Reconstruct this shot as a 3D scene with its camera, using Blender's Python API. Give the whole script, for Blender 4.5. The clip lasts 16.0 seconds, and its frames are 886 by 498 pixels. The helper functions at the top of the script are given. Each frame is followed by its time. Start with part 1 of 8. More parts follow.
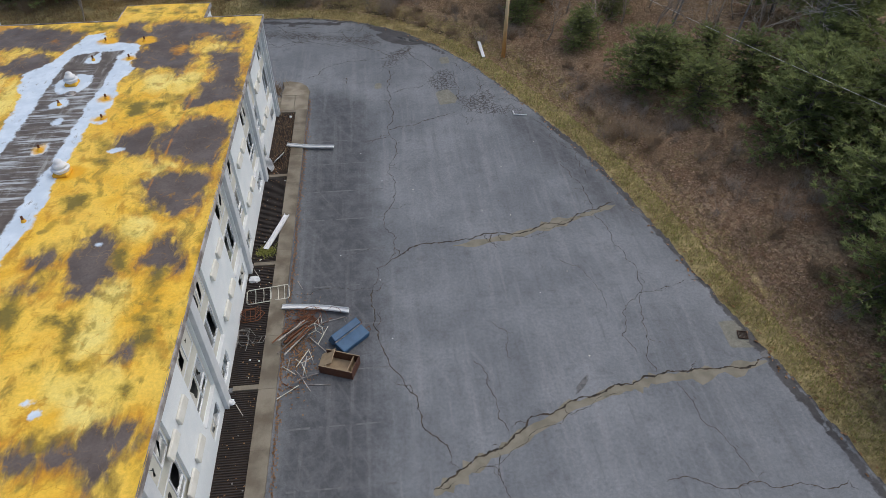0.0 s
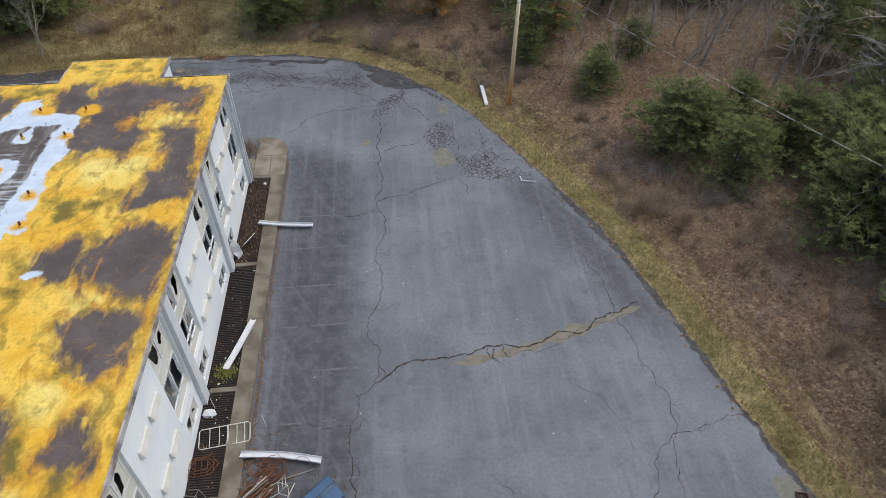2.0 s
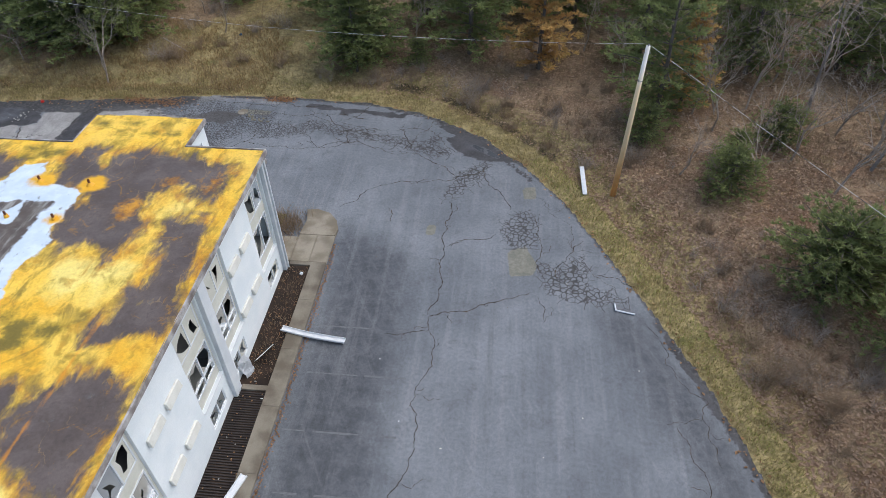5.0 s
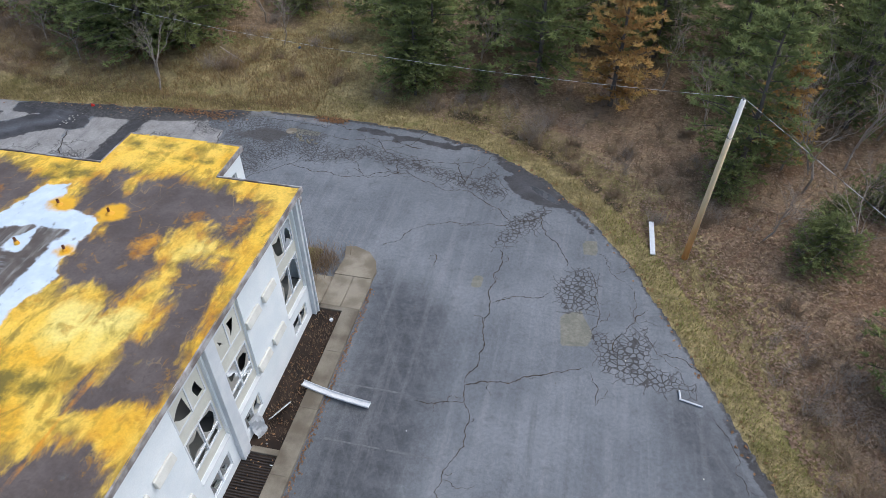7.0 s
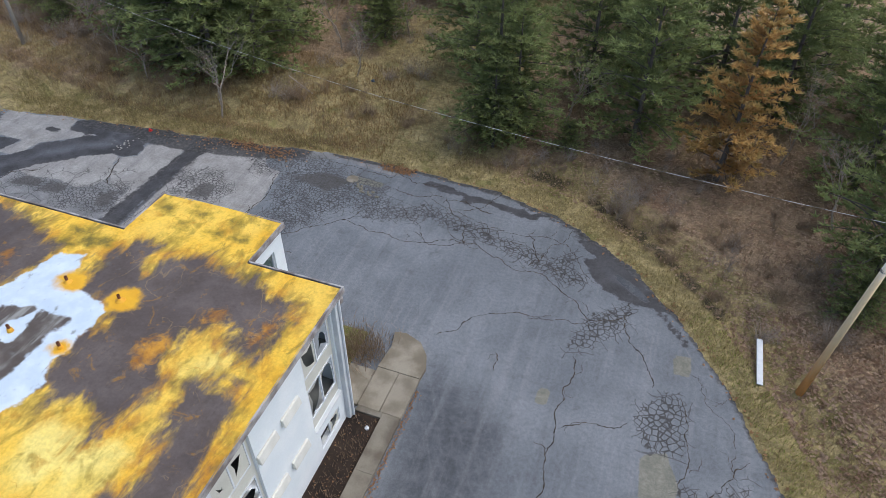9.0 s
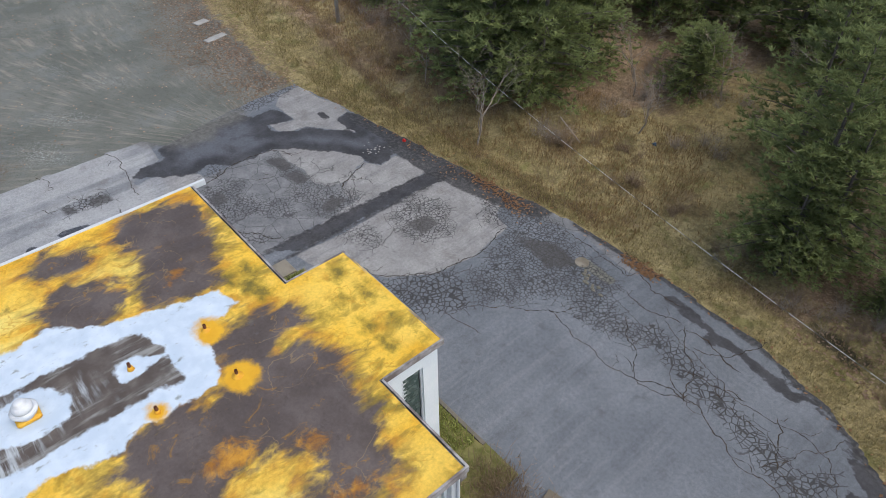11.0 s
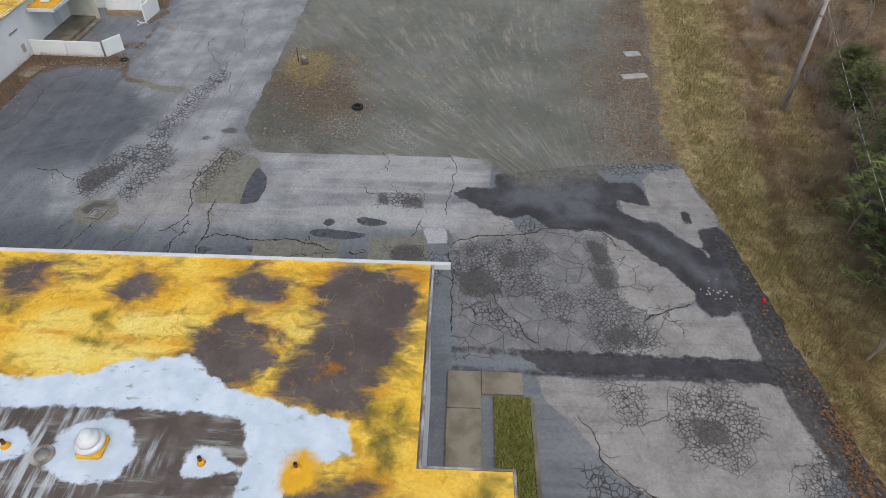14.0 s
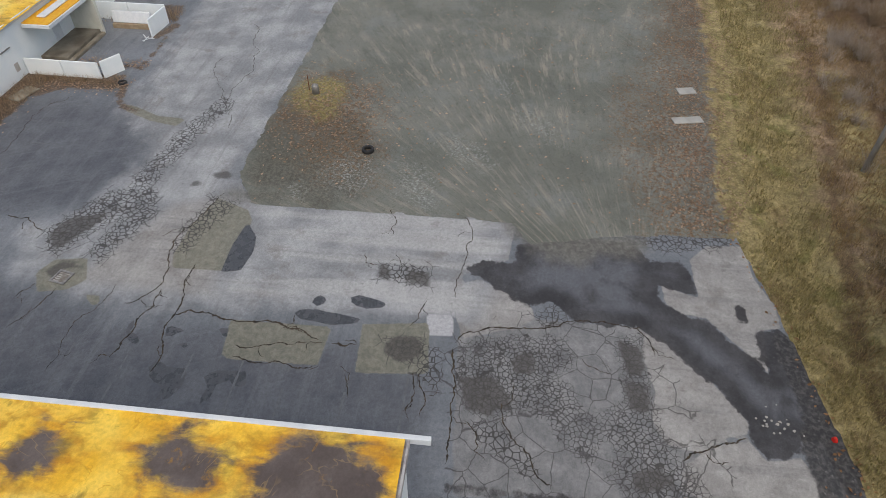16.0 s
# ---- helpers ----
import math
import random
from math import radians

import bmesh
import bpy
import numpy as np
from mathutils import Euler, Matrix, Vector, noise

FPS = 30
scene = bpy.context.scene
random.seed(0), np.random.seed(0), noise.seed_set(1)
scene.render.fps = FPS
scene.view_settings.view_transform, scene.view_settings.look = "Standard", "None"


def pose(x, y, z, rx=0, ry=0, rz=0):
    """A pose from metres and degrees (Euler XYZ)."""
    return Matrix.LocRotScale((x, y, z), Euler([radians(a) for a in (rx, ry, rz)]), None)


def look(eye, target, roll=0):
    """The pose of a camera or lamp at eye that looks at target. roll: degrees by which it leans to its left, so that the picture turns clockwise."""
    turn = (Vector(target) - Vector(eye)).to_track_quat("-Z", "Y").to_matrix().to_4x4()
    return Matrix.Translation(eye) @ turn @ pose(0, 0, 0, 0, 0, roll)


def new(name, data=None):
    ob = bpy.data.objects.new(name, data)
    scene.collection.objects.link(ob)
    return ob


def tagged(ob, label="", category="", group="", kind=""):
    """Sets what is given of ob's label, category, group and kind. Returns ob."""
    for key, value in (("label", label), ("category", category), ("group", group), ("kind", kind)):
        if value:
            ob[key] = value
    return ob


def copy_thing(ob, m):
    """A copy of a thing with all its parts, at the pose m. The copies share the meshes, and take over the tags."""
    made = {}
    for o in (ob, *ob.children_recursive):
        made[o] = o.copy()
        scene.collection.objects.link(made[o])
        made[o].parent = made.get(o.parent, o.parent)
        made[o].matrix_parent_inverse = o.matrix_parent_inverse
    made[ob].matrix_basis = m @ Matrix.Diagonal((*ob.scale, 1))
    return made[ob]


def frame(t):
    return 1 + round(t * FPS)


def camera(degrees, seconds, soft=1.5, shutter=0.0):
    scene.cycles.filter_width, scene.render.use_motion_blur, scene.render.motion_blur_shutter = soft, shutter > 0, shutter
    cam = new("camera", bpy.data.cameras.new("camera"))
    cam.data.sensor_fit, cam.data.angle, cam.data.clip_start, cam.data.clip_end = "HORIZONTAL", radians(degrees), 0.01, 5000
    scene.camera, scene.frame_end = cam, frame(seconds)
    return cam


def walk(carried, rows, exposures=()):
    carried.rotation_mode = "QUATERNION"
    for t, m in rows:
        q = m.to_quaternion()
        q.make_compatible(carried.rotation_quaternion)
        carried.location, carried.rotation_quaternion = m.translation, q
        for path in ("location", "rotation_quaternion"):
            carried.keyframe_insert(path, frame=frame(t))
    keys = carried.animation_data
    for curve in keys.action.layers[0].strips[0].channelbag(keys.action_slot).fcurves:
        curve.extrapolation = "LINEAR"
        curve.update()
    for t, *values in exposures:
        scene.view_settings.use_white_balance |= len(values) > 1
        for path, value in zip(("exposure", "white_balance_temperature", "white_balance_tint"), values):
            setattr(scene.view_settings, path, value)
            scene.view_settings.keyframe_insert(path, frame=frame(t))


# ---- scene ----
cam = camera(68.0, 16.0, 0.8)
PATH = [
    (0, (-1.747, -1.542, 23.989), (-1.609, -0.065, 22.648), -0.3),
    (0.5, (-1.441, 0.381, 24.09), (-1.308, 1.853, 22.743), -0.4),
    (1, (-1.166, 2.452, 24.217), (-1.036, 3.919, 22.864), -0.4),
    (1.5, (-0.79, 4.588, 24.315), (-0.665, 6.05, 22.956), -0.5),
    (2, (-0.459, 6.732, 24.478), (-0.337, 8.187, 23.112), -0.6),
    (2.5, (-0.05, 8.833, 24.522), (0.066, 10.285, 23.152), -0.7),
    (3, (0.099, 10.931, 24.684), (0.222, 12.374, 23.305), -0.3),
    (3.5, (0.583, 12.932, 24.492), (0.674, 14.379, 23.114), -0.5),
    (4, (0.746, 14.87, 24.591), (0.768, 16.313, 23.206), -0.2),
    (4.5, (1.149, 15.818, 24.023), (1.076, 17.276, 22.656), -0.7),
    (7, (0.826, 20.462, 22.811), (0.514, 21.924, 21.483), -0.1),
    (7.5, (0.528, 21.646, 22.742), (0.209, 23.11, 21.417), -0.0),
    (8, (0.045, 23.209, 22.831), (-0.278, 24.668, 21.502), 0.0),
    (8.5, (-0.249, 24.636, 22.674), (-0.616, 26.094, 21.356), 0.0),
    (9, (-0.78, 26.491, 22.7), (-1.284, 27.908, 21.381), 0.6),
    (11.5, (-3.659, 35.716, 22.514), (-4.924, 36.506, 21.182), -1.0),
    (12, (-4.713, 37.172, 22.356), (-6.082, 37.775, 21.027), -0.6),
    (12.5, (-5.768, 38.277, 22.177), (-7.209, 38.69, 20.853), -0.2),
    (13, (-7.122, 39.392, 22.001), (-8.607, 39.608, 20.679), 0.3),
    (13.5, (-8.351, 40.144, 21.839), (-9.848, 40.246, 20.517), 0.7),
    (14, (-9.736, 40.858, 21.725), (-11.235, 40.823, 20.401), 1.0),
    (14.5, (-11.068, 41.346, 21.717), (-12.558, 41.247, 20.386), 1.0),
    (15, (-12.813, 41.582, 21.787), (-14.292, 41.461, 20.446), 1.0),
    (15.5, (-14.547, 41.76, 21.819), (-16.018, 41.624, 20.47), 0.8),
    (16, (-16.7, 41.947, 21.97), (-18.157, 41.793, 20.608), 0.4),
]
walk(cam, [(t, look(eye, target, roll)) for t, eye, target, roll in PATH],
     exposures=[(0.0, 0.05, 6800, 9), (1.5, 0.18, 6750, 9), (3.5, 0.48, 6600, 8.5), (7.5, 0.44, 6300, 8.5), (12.0, 0.24, 6750, 8.5), (14.5, 0.08, 7050, 8.5), (16.0, 0.14, 7150, 8.5)])

# world: bright overcast sky with a wide, weak sun
SUN_EL, SUN_AZ = radians(58), radians(68)
world = bpy.data.worlds.new("overcast")
scene.world = world
world.use_nodes = True
wn = world.node_tree
sky = wn.nodes.new("ShaderNodeTexSky")
sky.sky_type = "NISHITA"
sky.sun_disc = False
sky.sun_elevation, sky.sun_rotation = SUN_EL, SUN_AZ
sky.air_density, sky.dust_density, sky.ozone_density = 1.0, 2.5, 1.0
wn.links.new(sky.outputs[0], wn.nodes["Background"].inputs[0])
wn.nodes["Background"].inputs[1].default_value = 0.155
sun_data = bpy.data.lights.new("sun", "SUN")
sun_data.energy, sun_data.angle, sun_data.color = 1.3, radians(75), (1.0, 0.98, 0.95)
sun = new("sun", sun_data)
sun_dir = Vector((math.sin(SUN_AZ) * math.cos(SUN_EL), math.cos(SUN_AZ) * math.cos(SUN_EL), math.sin(SUN_EL)))
sun.matrix_world = look(sun_dir * 60, (0, 0, 0))


# ---- materials ----
class Nodes:
    """A short way to write node materials."""

    def __init__(self, name):
        self.m = bpy.data.materials.new(name)
        self.m.use_nodes = True
        self.t = self.m.node_tree
        self.b = self.t.nodes["Principled BSDF"]
        self.co = self.t.nodes.new("ShaderNodeTexCoord").outputs["Object"]

    def put(self, socket, value):
        if hasattr(value, "links"):
            self.t.links.new(value, socket)
        elif isinstance(value, tuple) and len(value) == 3 and socket.type == "RGBA":
            socket.default_value = (*value, 1)
        else:
            socket.default_value = value

    def math(self, op, a, b=0.0, clamp=False):
        n = self.t.nodes.new("ShaderNodeMath")
        n.operation, n.use_clamp = op, clamp
        self.put(n.inputs[0], a)
        self.put(n.inputs[1], b)
        return n.outputs[0]

    def add(self, a, b):
        return self.math("ADD", a, b)

    def mul(self, a, b):
        return self.math("MULTIPLY", a, b)

    def attr(self, name):
        n = self.t.nodes.new("ShaderNodeAttribute")
        n.attribute_name = name
        return n.outputs["Fac"]

    def scaled(self, sx, sy, sz, vec=None, turn=0.0):
        """Coordinates turned, then stretched."""
        r = self.t.nodes.new("ShaderNodeMapping")
        self.put(r.inputs["Vector"], vec or self.co)
        r.inputs["Rotation"].default_value = (0, 0, turn)
        n = self.t.nodes.new("ShaderNodeMapping")
        self.put(n.inputs["Vector"], r.outputs[0])
        n.inputs["Scale"].default_value = (sx, sy, sz)
        return n.outputs[0]

    def noise(self, scale, detail=4.0, rough=0.55, vec=None, colour=False, bend=0.0):
        n = self.t.nodes.new("ShaderNodeTexNoise")
        self.put(n.inputs["Vector"], vec or self.co)
        n.inputs["Scale"].default_value, n.inputs["Detail"].default_value = scale, detail
        n.inputs["Roughness"].default_value, n.inputs["Distortion"].default_value = rough, bend
        return n.outputs["Color" if colour else "Fac"]

    def cells(self, scale, vec=None, feature="DISTANCE_TO_EDGE", out="Distance"):
        n = self.t.nodes.new("ShaderNodeTexVoronoi")
        n.feature = feature
        self.put(n.inputs["Vector"], vec or self.co)
        n.inputs["Scale"].default_value = scale
        return n.outputs[out]

    def warp(self, amount, scale):
        """Coordinates pushed about by noise."""
        n = self.t.nodes.new("ShaderNodeVectorMath")
        n.operation = "MULTIPLY_ADD"
        self.put(n.inputs[0], self.noise(scale, 3, colour=True))
        n.inputs[1].default_value = (amount,) * 3
        self.put(n.inputs[2], self.co)
        return n.outputs[0]

    def fan(self, x, y, across, along):
        """Coordinates that run out from one place like the spokes of a wheel."""
        s = self.t.nodes.new("ShaderNodeSeparateXYZ")
        self.put(s.inputs[0], self.co)
        dx, dy = self.add(s.outputs[0], -x), self.add(s.outputs[1], -y)
        turn = self.math("ARCTAN2", dy, dx)
        reach = self.math("SQRT", self.add(self.mul(dx, dx), self.mul(dy, dy)))
        v = self.t.nodes.new("ShaderNodeCombineXYZ")
        self.put(v.inputs[0], self.add(self.mul(turn, across), self.mul(reach, 0.06 * across / 14)))
        self.put(v.inputs[1], self.mul(reach, along))
        return v.outputs[0]

    def step(self, value, lo, hi, to=(0.0, 1.0)):
        n = self.t.nodes.new("ShaderNodeMapRange")
        n.interpolation_type = "SMOOTHSTEP"
        self.put(n.inputs["Value"], value)
        for key, v in (("From Min", lo), ("From Max", hi), ("To Min", to[0]), ("To Max", to[1])):
            n.inputs[key].default_value = v
        return n.outputs[0]

    def mask(self, name, amp=0.5, scale=2.0, soft=0.06, detail=5.0, shift=0.0):
        """A region whose signed depth is stored on the mesh, with an uneven border."""
        d = self.add(self.attr(name), self.mul(self.add(self.noise(scale, detail, 0.68), -0.5 + shift), amp * 2.2))
        return self.step(d, -soft, soft)

    def mix(self, fac, a, b, blend="MIX"):
        n = self.t.nodes.new("ShaderNodeMix")
        n.data_type, n.blend_type = "RGBA", blend
        self.put(n.inputs[0], fac)
        self.put(n.inputs[6], a)
        self.put(n.inputs[7], b)
        return n.outputs[2]

    def random(self):
        return self.t.nodes.new("ShaderNodeObjectInfo").outputs["Random"]

    def island(self):
        return self.t.nodes.new("ShaderNodeNewGeometry").outputs["Random Per Island"]

    def bump(self, height, strength=0.4, distance=0.02):
        n = self.t.nodes.new("ShaderNodeBump")
        n.inputs["Strength"].default_value, n.inputs["Distance"].default_value = strength, distance
        self.put(n.inputs["Height"], height)
        self.put(self.b.inputs["Normal"], n.outputs[0])

    def done(self, colour, rough=0.8, metal=0.0, spec=0.5):
        self.put(self.b.inputs["Base Color"], colour)
        self.put(self.b.inputs["Roughness"], rough)
        self.b.inputs["Metallic"].default_value = metal
        self.b.inputs["Specular IOR Level"].default_value = spec
        return self.m


def simple(name, a, b, scale=3.0, rough=0.7, metal=0.0, relief=0.2, fine=40.0, spread=0.25, spec=0.4):
    """Two tones in patches, fine grain and relief, and a random shift a piece."""
    n = Nodes(name)
    c = n.mix(n.step(n.noise(scale, 6), 0.35, 0.65), a, b)
    c = n.mix(n.mul(n.noise(fine, 3), 0.45), c, tuple(v * 0.6 for v in a))
    c = n.mix(n.mul(n.random(), spread), c, tuple(v * 0.55 for v in b))
    n.bump(n.noise(fine, 4), relief, 0.01)
    return n.done(c, n.step(n.noise(scale * 2, 3), 0.3, 0.7, (rough - 0.1, min(1, rough + 0.1))), metal, spec)


def asphalt_material():
    n = Nodes("asphalt")
    big, mid = n.noise(0.22, 5), n.noise(1.3, 7, 0.66)
    grain, speck, fleck = n.noise(26, 4, 0.75), n.noise(60, 2, 0.6), n.noise(6.5, 6, 0.72)
    # long, faint rolling and scrape marks
    lane = n.step(n.attr("lane"), -0.5, 0.5)
    streak = n.mix(lane, n.noise(1.0, 6, 0.66, vec=n.scaled(2.0, 0.10, 1)), n.noise(1.0, 6, 0.68, vec=n.scaled(0.11, 2.0, 1)))
    scrape = n.noise(1.0, 6, 0.66, vec=n.scaled(0.16, 3.2, 1, turn=radians(62)))
    c = n.mix(n.step(big, 0.35, 0.68), (0.121, 0.132, 0.146), (0.176, 0.189, 0.205))
    c = n.mix(n.mul(n.step(streak, 0.48, 0.70), 0.42), c, (0.225, 0.23, 0.242))
    c = n.mix(n.mul(n.step(streak, 0.46, 0.30), 0.45), c, (0.098, 0.101, 0.109))
    c = n.mix(n.mul(n.step(scrape, 0.58, 0.74), 0.25), c, (0.27, 0.275, 0.285))
    c = n.mix(n.mul(n.step(mid, 0.52, 0.72), 0.45), c, (0.092, 0.094, 0.102))
    # newer, darker sealed strips
    sealed = n.mask("sealed", 0.9, 0.8, 1.3)
    blotch = n.mix(n.step(n.noise(1.5, 8, 0.70), 0.40, 0.62), (0.042, 0.045, 0.052), (0.078, 0.083, 0.093))
    blotch = n.mix(n.mul(lane, 0.75), blotch, n.mix(n.step(n.noise(0.7, 6, 0.6), 0.35, 0.65), (0.074, 0.079, 0.092), (0.118, 0.123, 0.136)))
    blotch = n.mix(n.mul(n.step(streak, 0.50, 0.66), 0.32), blotch, (0.155, 0.160, 0.172))
    blotch = n.mix(n.mul(n.step(scrape, 0.50, 0.68), 0.30), blotch, (0.145, 0.150, 0.162))
    c = n.mix(n.mul(sealed, 0.85), c, blotch)
    # worn wearing course: grey plates, pale slabs
    grey = n.mask("grey", 0.14, 1.9, 0.06, 9.0)
    gc = n.mix(n.step(n.noise(0.9, 7, 0.65), 0.35, 0.68), (0.146, 0.147, 0.150), (0.228, 0.228, 0.227))
    c = n.mix(grey, c, n.mix(n.mul(n.step(streak, 0.52, 0.36), 0.4), gc, (0.145, 0.142, 0.145)))
    pale = n.mix(lane, n.mask("pale", 0.13, 1.8, 0.04, 10.0), n.mask("pale", 1.6, 0.45, 1.1, 7.0))
    pc = n.mix(n.step(n.noise(0.8, 7, 0.65), 0.35, 0.7), (0.232, 0.224, 0.215), (0.322, 0.313, 0.300))
    cool = n.math("MAXIMUM", lane, n.step(n.attr("chalky"), -1.2, 0.0))
    pc = n.mix(cool, pc, n.mix(n.step(n.noise(0.45, 5, 0.55), 0.35, 0.7), (0.200, 0.206, 0.212), (0.335, 0.342, 0.346)))
    pc = n.mix(n.mul(n.step(streak, 0.50, 0.34), 0.45), pc, (0.165, 0.162, 0.165))
    bands = n.step(n.noise(1.0, 5, vec=n.scaled(0.8, 0.09, 1)), 0.46, 0.62)
    pc = n.mix(n.mul(bands, n.mul(n.mask("chalky", 0.4, 0.8, 0.4), 0.5)), pc, (0.40, 0.395, 0.385))
    pc = n.mix(n.mul(n.step(n.noise(0.55, 8, 0.7), 0.54, 0.66), 0.5), pc, (0.165, 0.150, 0.138))
    pc = n.mix(n.mul(n.step(n.attr("chalky"), -3.0, -9.0), n.step(n.noise(0.30, 6, 0.62, bend=0.5), 0.30, 0.62, (0.75, 0.25))), pc, (0.128, 0.135, 0.150))
    c = n.mix(pale, c, pc)
    pits = n.mul(n.step(n.noise(2.6, 9, 0.76), 0.60, 0.66), n.math("MAXIMUM", grey, pale))
    c = n.mix(n.mul(pits, 0.5), c, (0.085, 0.082, 0.080))
    c = n.mix(n.mul(n.mask("bright", 0.05, 2.0, 0.05), n.step(n.noise(2.0, 6, 0.6), 0.25, 0.5, (0.6, 1.0))), c, (0.37, 0.37, 0.38))
    # olive and tan repair patches
    patch = n.mask("patch", 0.08, 3.0, 0.04, 8.0)
    tan = n.mix(n.step(n.noise(2.5, 7, 0.66), 0.38, 0.64), (0.150, 0.146, 0.112), (0.205, 0.196, 0.152))
    c = n.mix(n.mul(patch, 0.88), c, tan)
    # crazed zones: cracks grow wider towards the middle of each zone, with dirt between the chips
    da = n.add(n.attr("crazed"), n.mul(n.add(n.noise(0.9, 5, 0.6), -0.5), 0.9))
    df = n.add(n.attr("crazed_fine"), n.mul(n.add(n.noise(0.85, 5, 0.6), -0.5), 1.1))
    w = n.warp(0.10, 1.7)
    coarse, fine, wide = n.cells(3.7, w), n.cells(5.0, n.warp(0.14, 2.4)), n.cells(0.85, n.warp(0.35, 1.1))
    wob = n.mul(n.add(n.noise(3.0, 3, 0.6), -0.5), 0.05)
    both = n.math("MAXIMUM", da, df)
    ca = n.mul(n.step(n.math("SUBTRACT", n.add(wob, n.step(da, 0.0, 0.7, (0.050, 0.095))), coarse), -0.02, 0.02), n.step(da, -0.08, 0.06))
    cf = n.mul(n.step(n.math("SUBTRACT", n.add(n.mul(wob, 1.4), n.step(df, 0.0, 0.8, (0.046, 0.088))), fine), -0.028, 0.028), n.step(df, -0.08, 0.06))
    cw = n.mul(n.step(n.math("SUBTRACT", n.add(n.mul(wob, 0.3), 0.014), wide), -0.008, 0.008), n.step(both, -0.36, -0.26))
    cut = n.math("MAXIMUM", n.math("MAXIMUM", ca, cf), n.mul(cw, 0.75))
    stain = n.mul(n.step(n.math("MAXIMUM", df, n.add(da, -0.5)), -0.15, 0.6), n.step(n.noise(0.85, 9, 0.68), 0.47, 0.60))
    c = n.mix(n.mul(stain, 0.42), c, n.mix(n.noise(7, 4), (0.050, 0.051, 0.054), (0.092, 0.093, 0.098)))
    c = n.mix(n.mul(cut, 0.9), c, n.mix(n.noise(2, 3), (0.024, 0.023, 0.024), (0.055, 0.050, 0.047)))
    dirt = n.mask("dirt", 0.30, 2.0, 0.12, 9.0)
    c = n.mix(n.mul(dirt, 0.76), c, n.mix(n.noise(8, 4), (0.036, 0.033, 0.031), (0.084, 0.077, 0.070)))
    # damp silt, crumbled rim and standing water
    damp = n.mask("damp", 0.42, 1.5, 0.06, 10.0)
    dc = n.mix(n.step(n.noise(0.55, 7, 0.66), 0.36, 0.64), (0.025, 0.023, 0.024), (0.056, 0.054, 0.057))
    # bluish sky sheen, mixed into the colour towards the middle of the damp
    dc = n.mix(n.mul(n.step(n.attr("damp"), 0.5, 1.3), n.step(n.noise(0.5, 7, 0.66, bend=0.6), 0.34, 0.58)), dc, (0.098, 0.102, 0.114))
    dc = n.mix(n.mul(n.step(n.noise(3.6, 9, 0.76), 0.60, 0.68), 0.5), dc, (0.16, 0.157, 0.155))
    c = n.mix(n.mul(damp, 0.93), c, dc)
    rim = n.mask("rim", 0.35, 1.5, 0.10, 10.0)
    rc = n.mix(n.step(n.noise(5, 6, 0.7), 0.42, 0.64), (0.028, 0.027, 0.028), (0.085, 0.080, 0.076))
    rc = n.mix(n.mul(n.step(n.noise(2.1, 8, 0.72), 0.60, 0.68), 0.7), rc, (0.20, 0.195, 0.19))
    c = n.mix(n.mul(rim, 0.9), c, rc)
    silt = n.mask("silt", 0.9, 0.9, 0.6, 7.0)
    c = n.mix(n.mul(silt, 0.9), c, n.mix(n.step(n.noise(3, 6, 0.7), 0.35, 0.7), (0.095, 0.090, 0.078), (0.175, 0.168, 0.150)))
    mould = n.mask("mould", 0.8, 1.4, 0.15, 9.0)
    c = n.mix(n.mul(mould, 0.92), c, n.mix(n.step(n.noise(7, 6, 0.78), 0.42, 0.62), (0.058, 0.042, 0.030), (0.185, 0.125, 0.082)))
    water = n.mask("water", 0.06, 2.2, 0.02)
    c = n.mix(water, c, n.mix(n.noise(1.5, 3), (0.062, 0.065, 0.070), (0.086, 0.089, 0.095)))
    # stone grain, stronger or weaker than the tone it sits in
    c = n.mix(1.0, c, n.step(grain, 0.28, 0.72, (0.84, 1.16)), "MULTIPLY")
    c = n.mix(1.0, c, n.step(fleck, 0.28, 0.72, (0.83, 1.18)), "MULTIPLY")
    c = n.mix(n.mul(n.step(speck, 0.60, 0.75), 0.18), c, (0.30, 0.30, 0.31))
    h = n.add(n.mul(grain, 0.35), n.add(n.mul(cut, -1.0), n.mul(fleck, 0.4)))
    n.bump(h, 0.25, 0.02)
    r = n.math("SUBTRACT", n.step(mid, 0.3, 0.7, (0.60, 0.76)), n.add(n.mul(damp, 0.02), n.mul(water, 0.40)), True)
    return n.done(c, r, 0, 0.35)


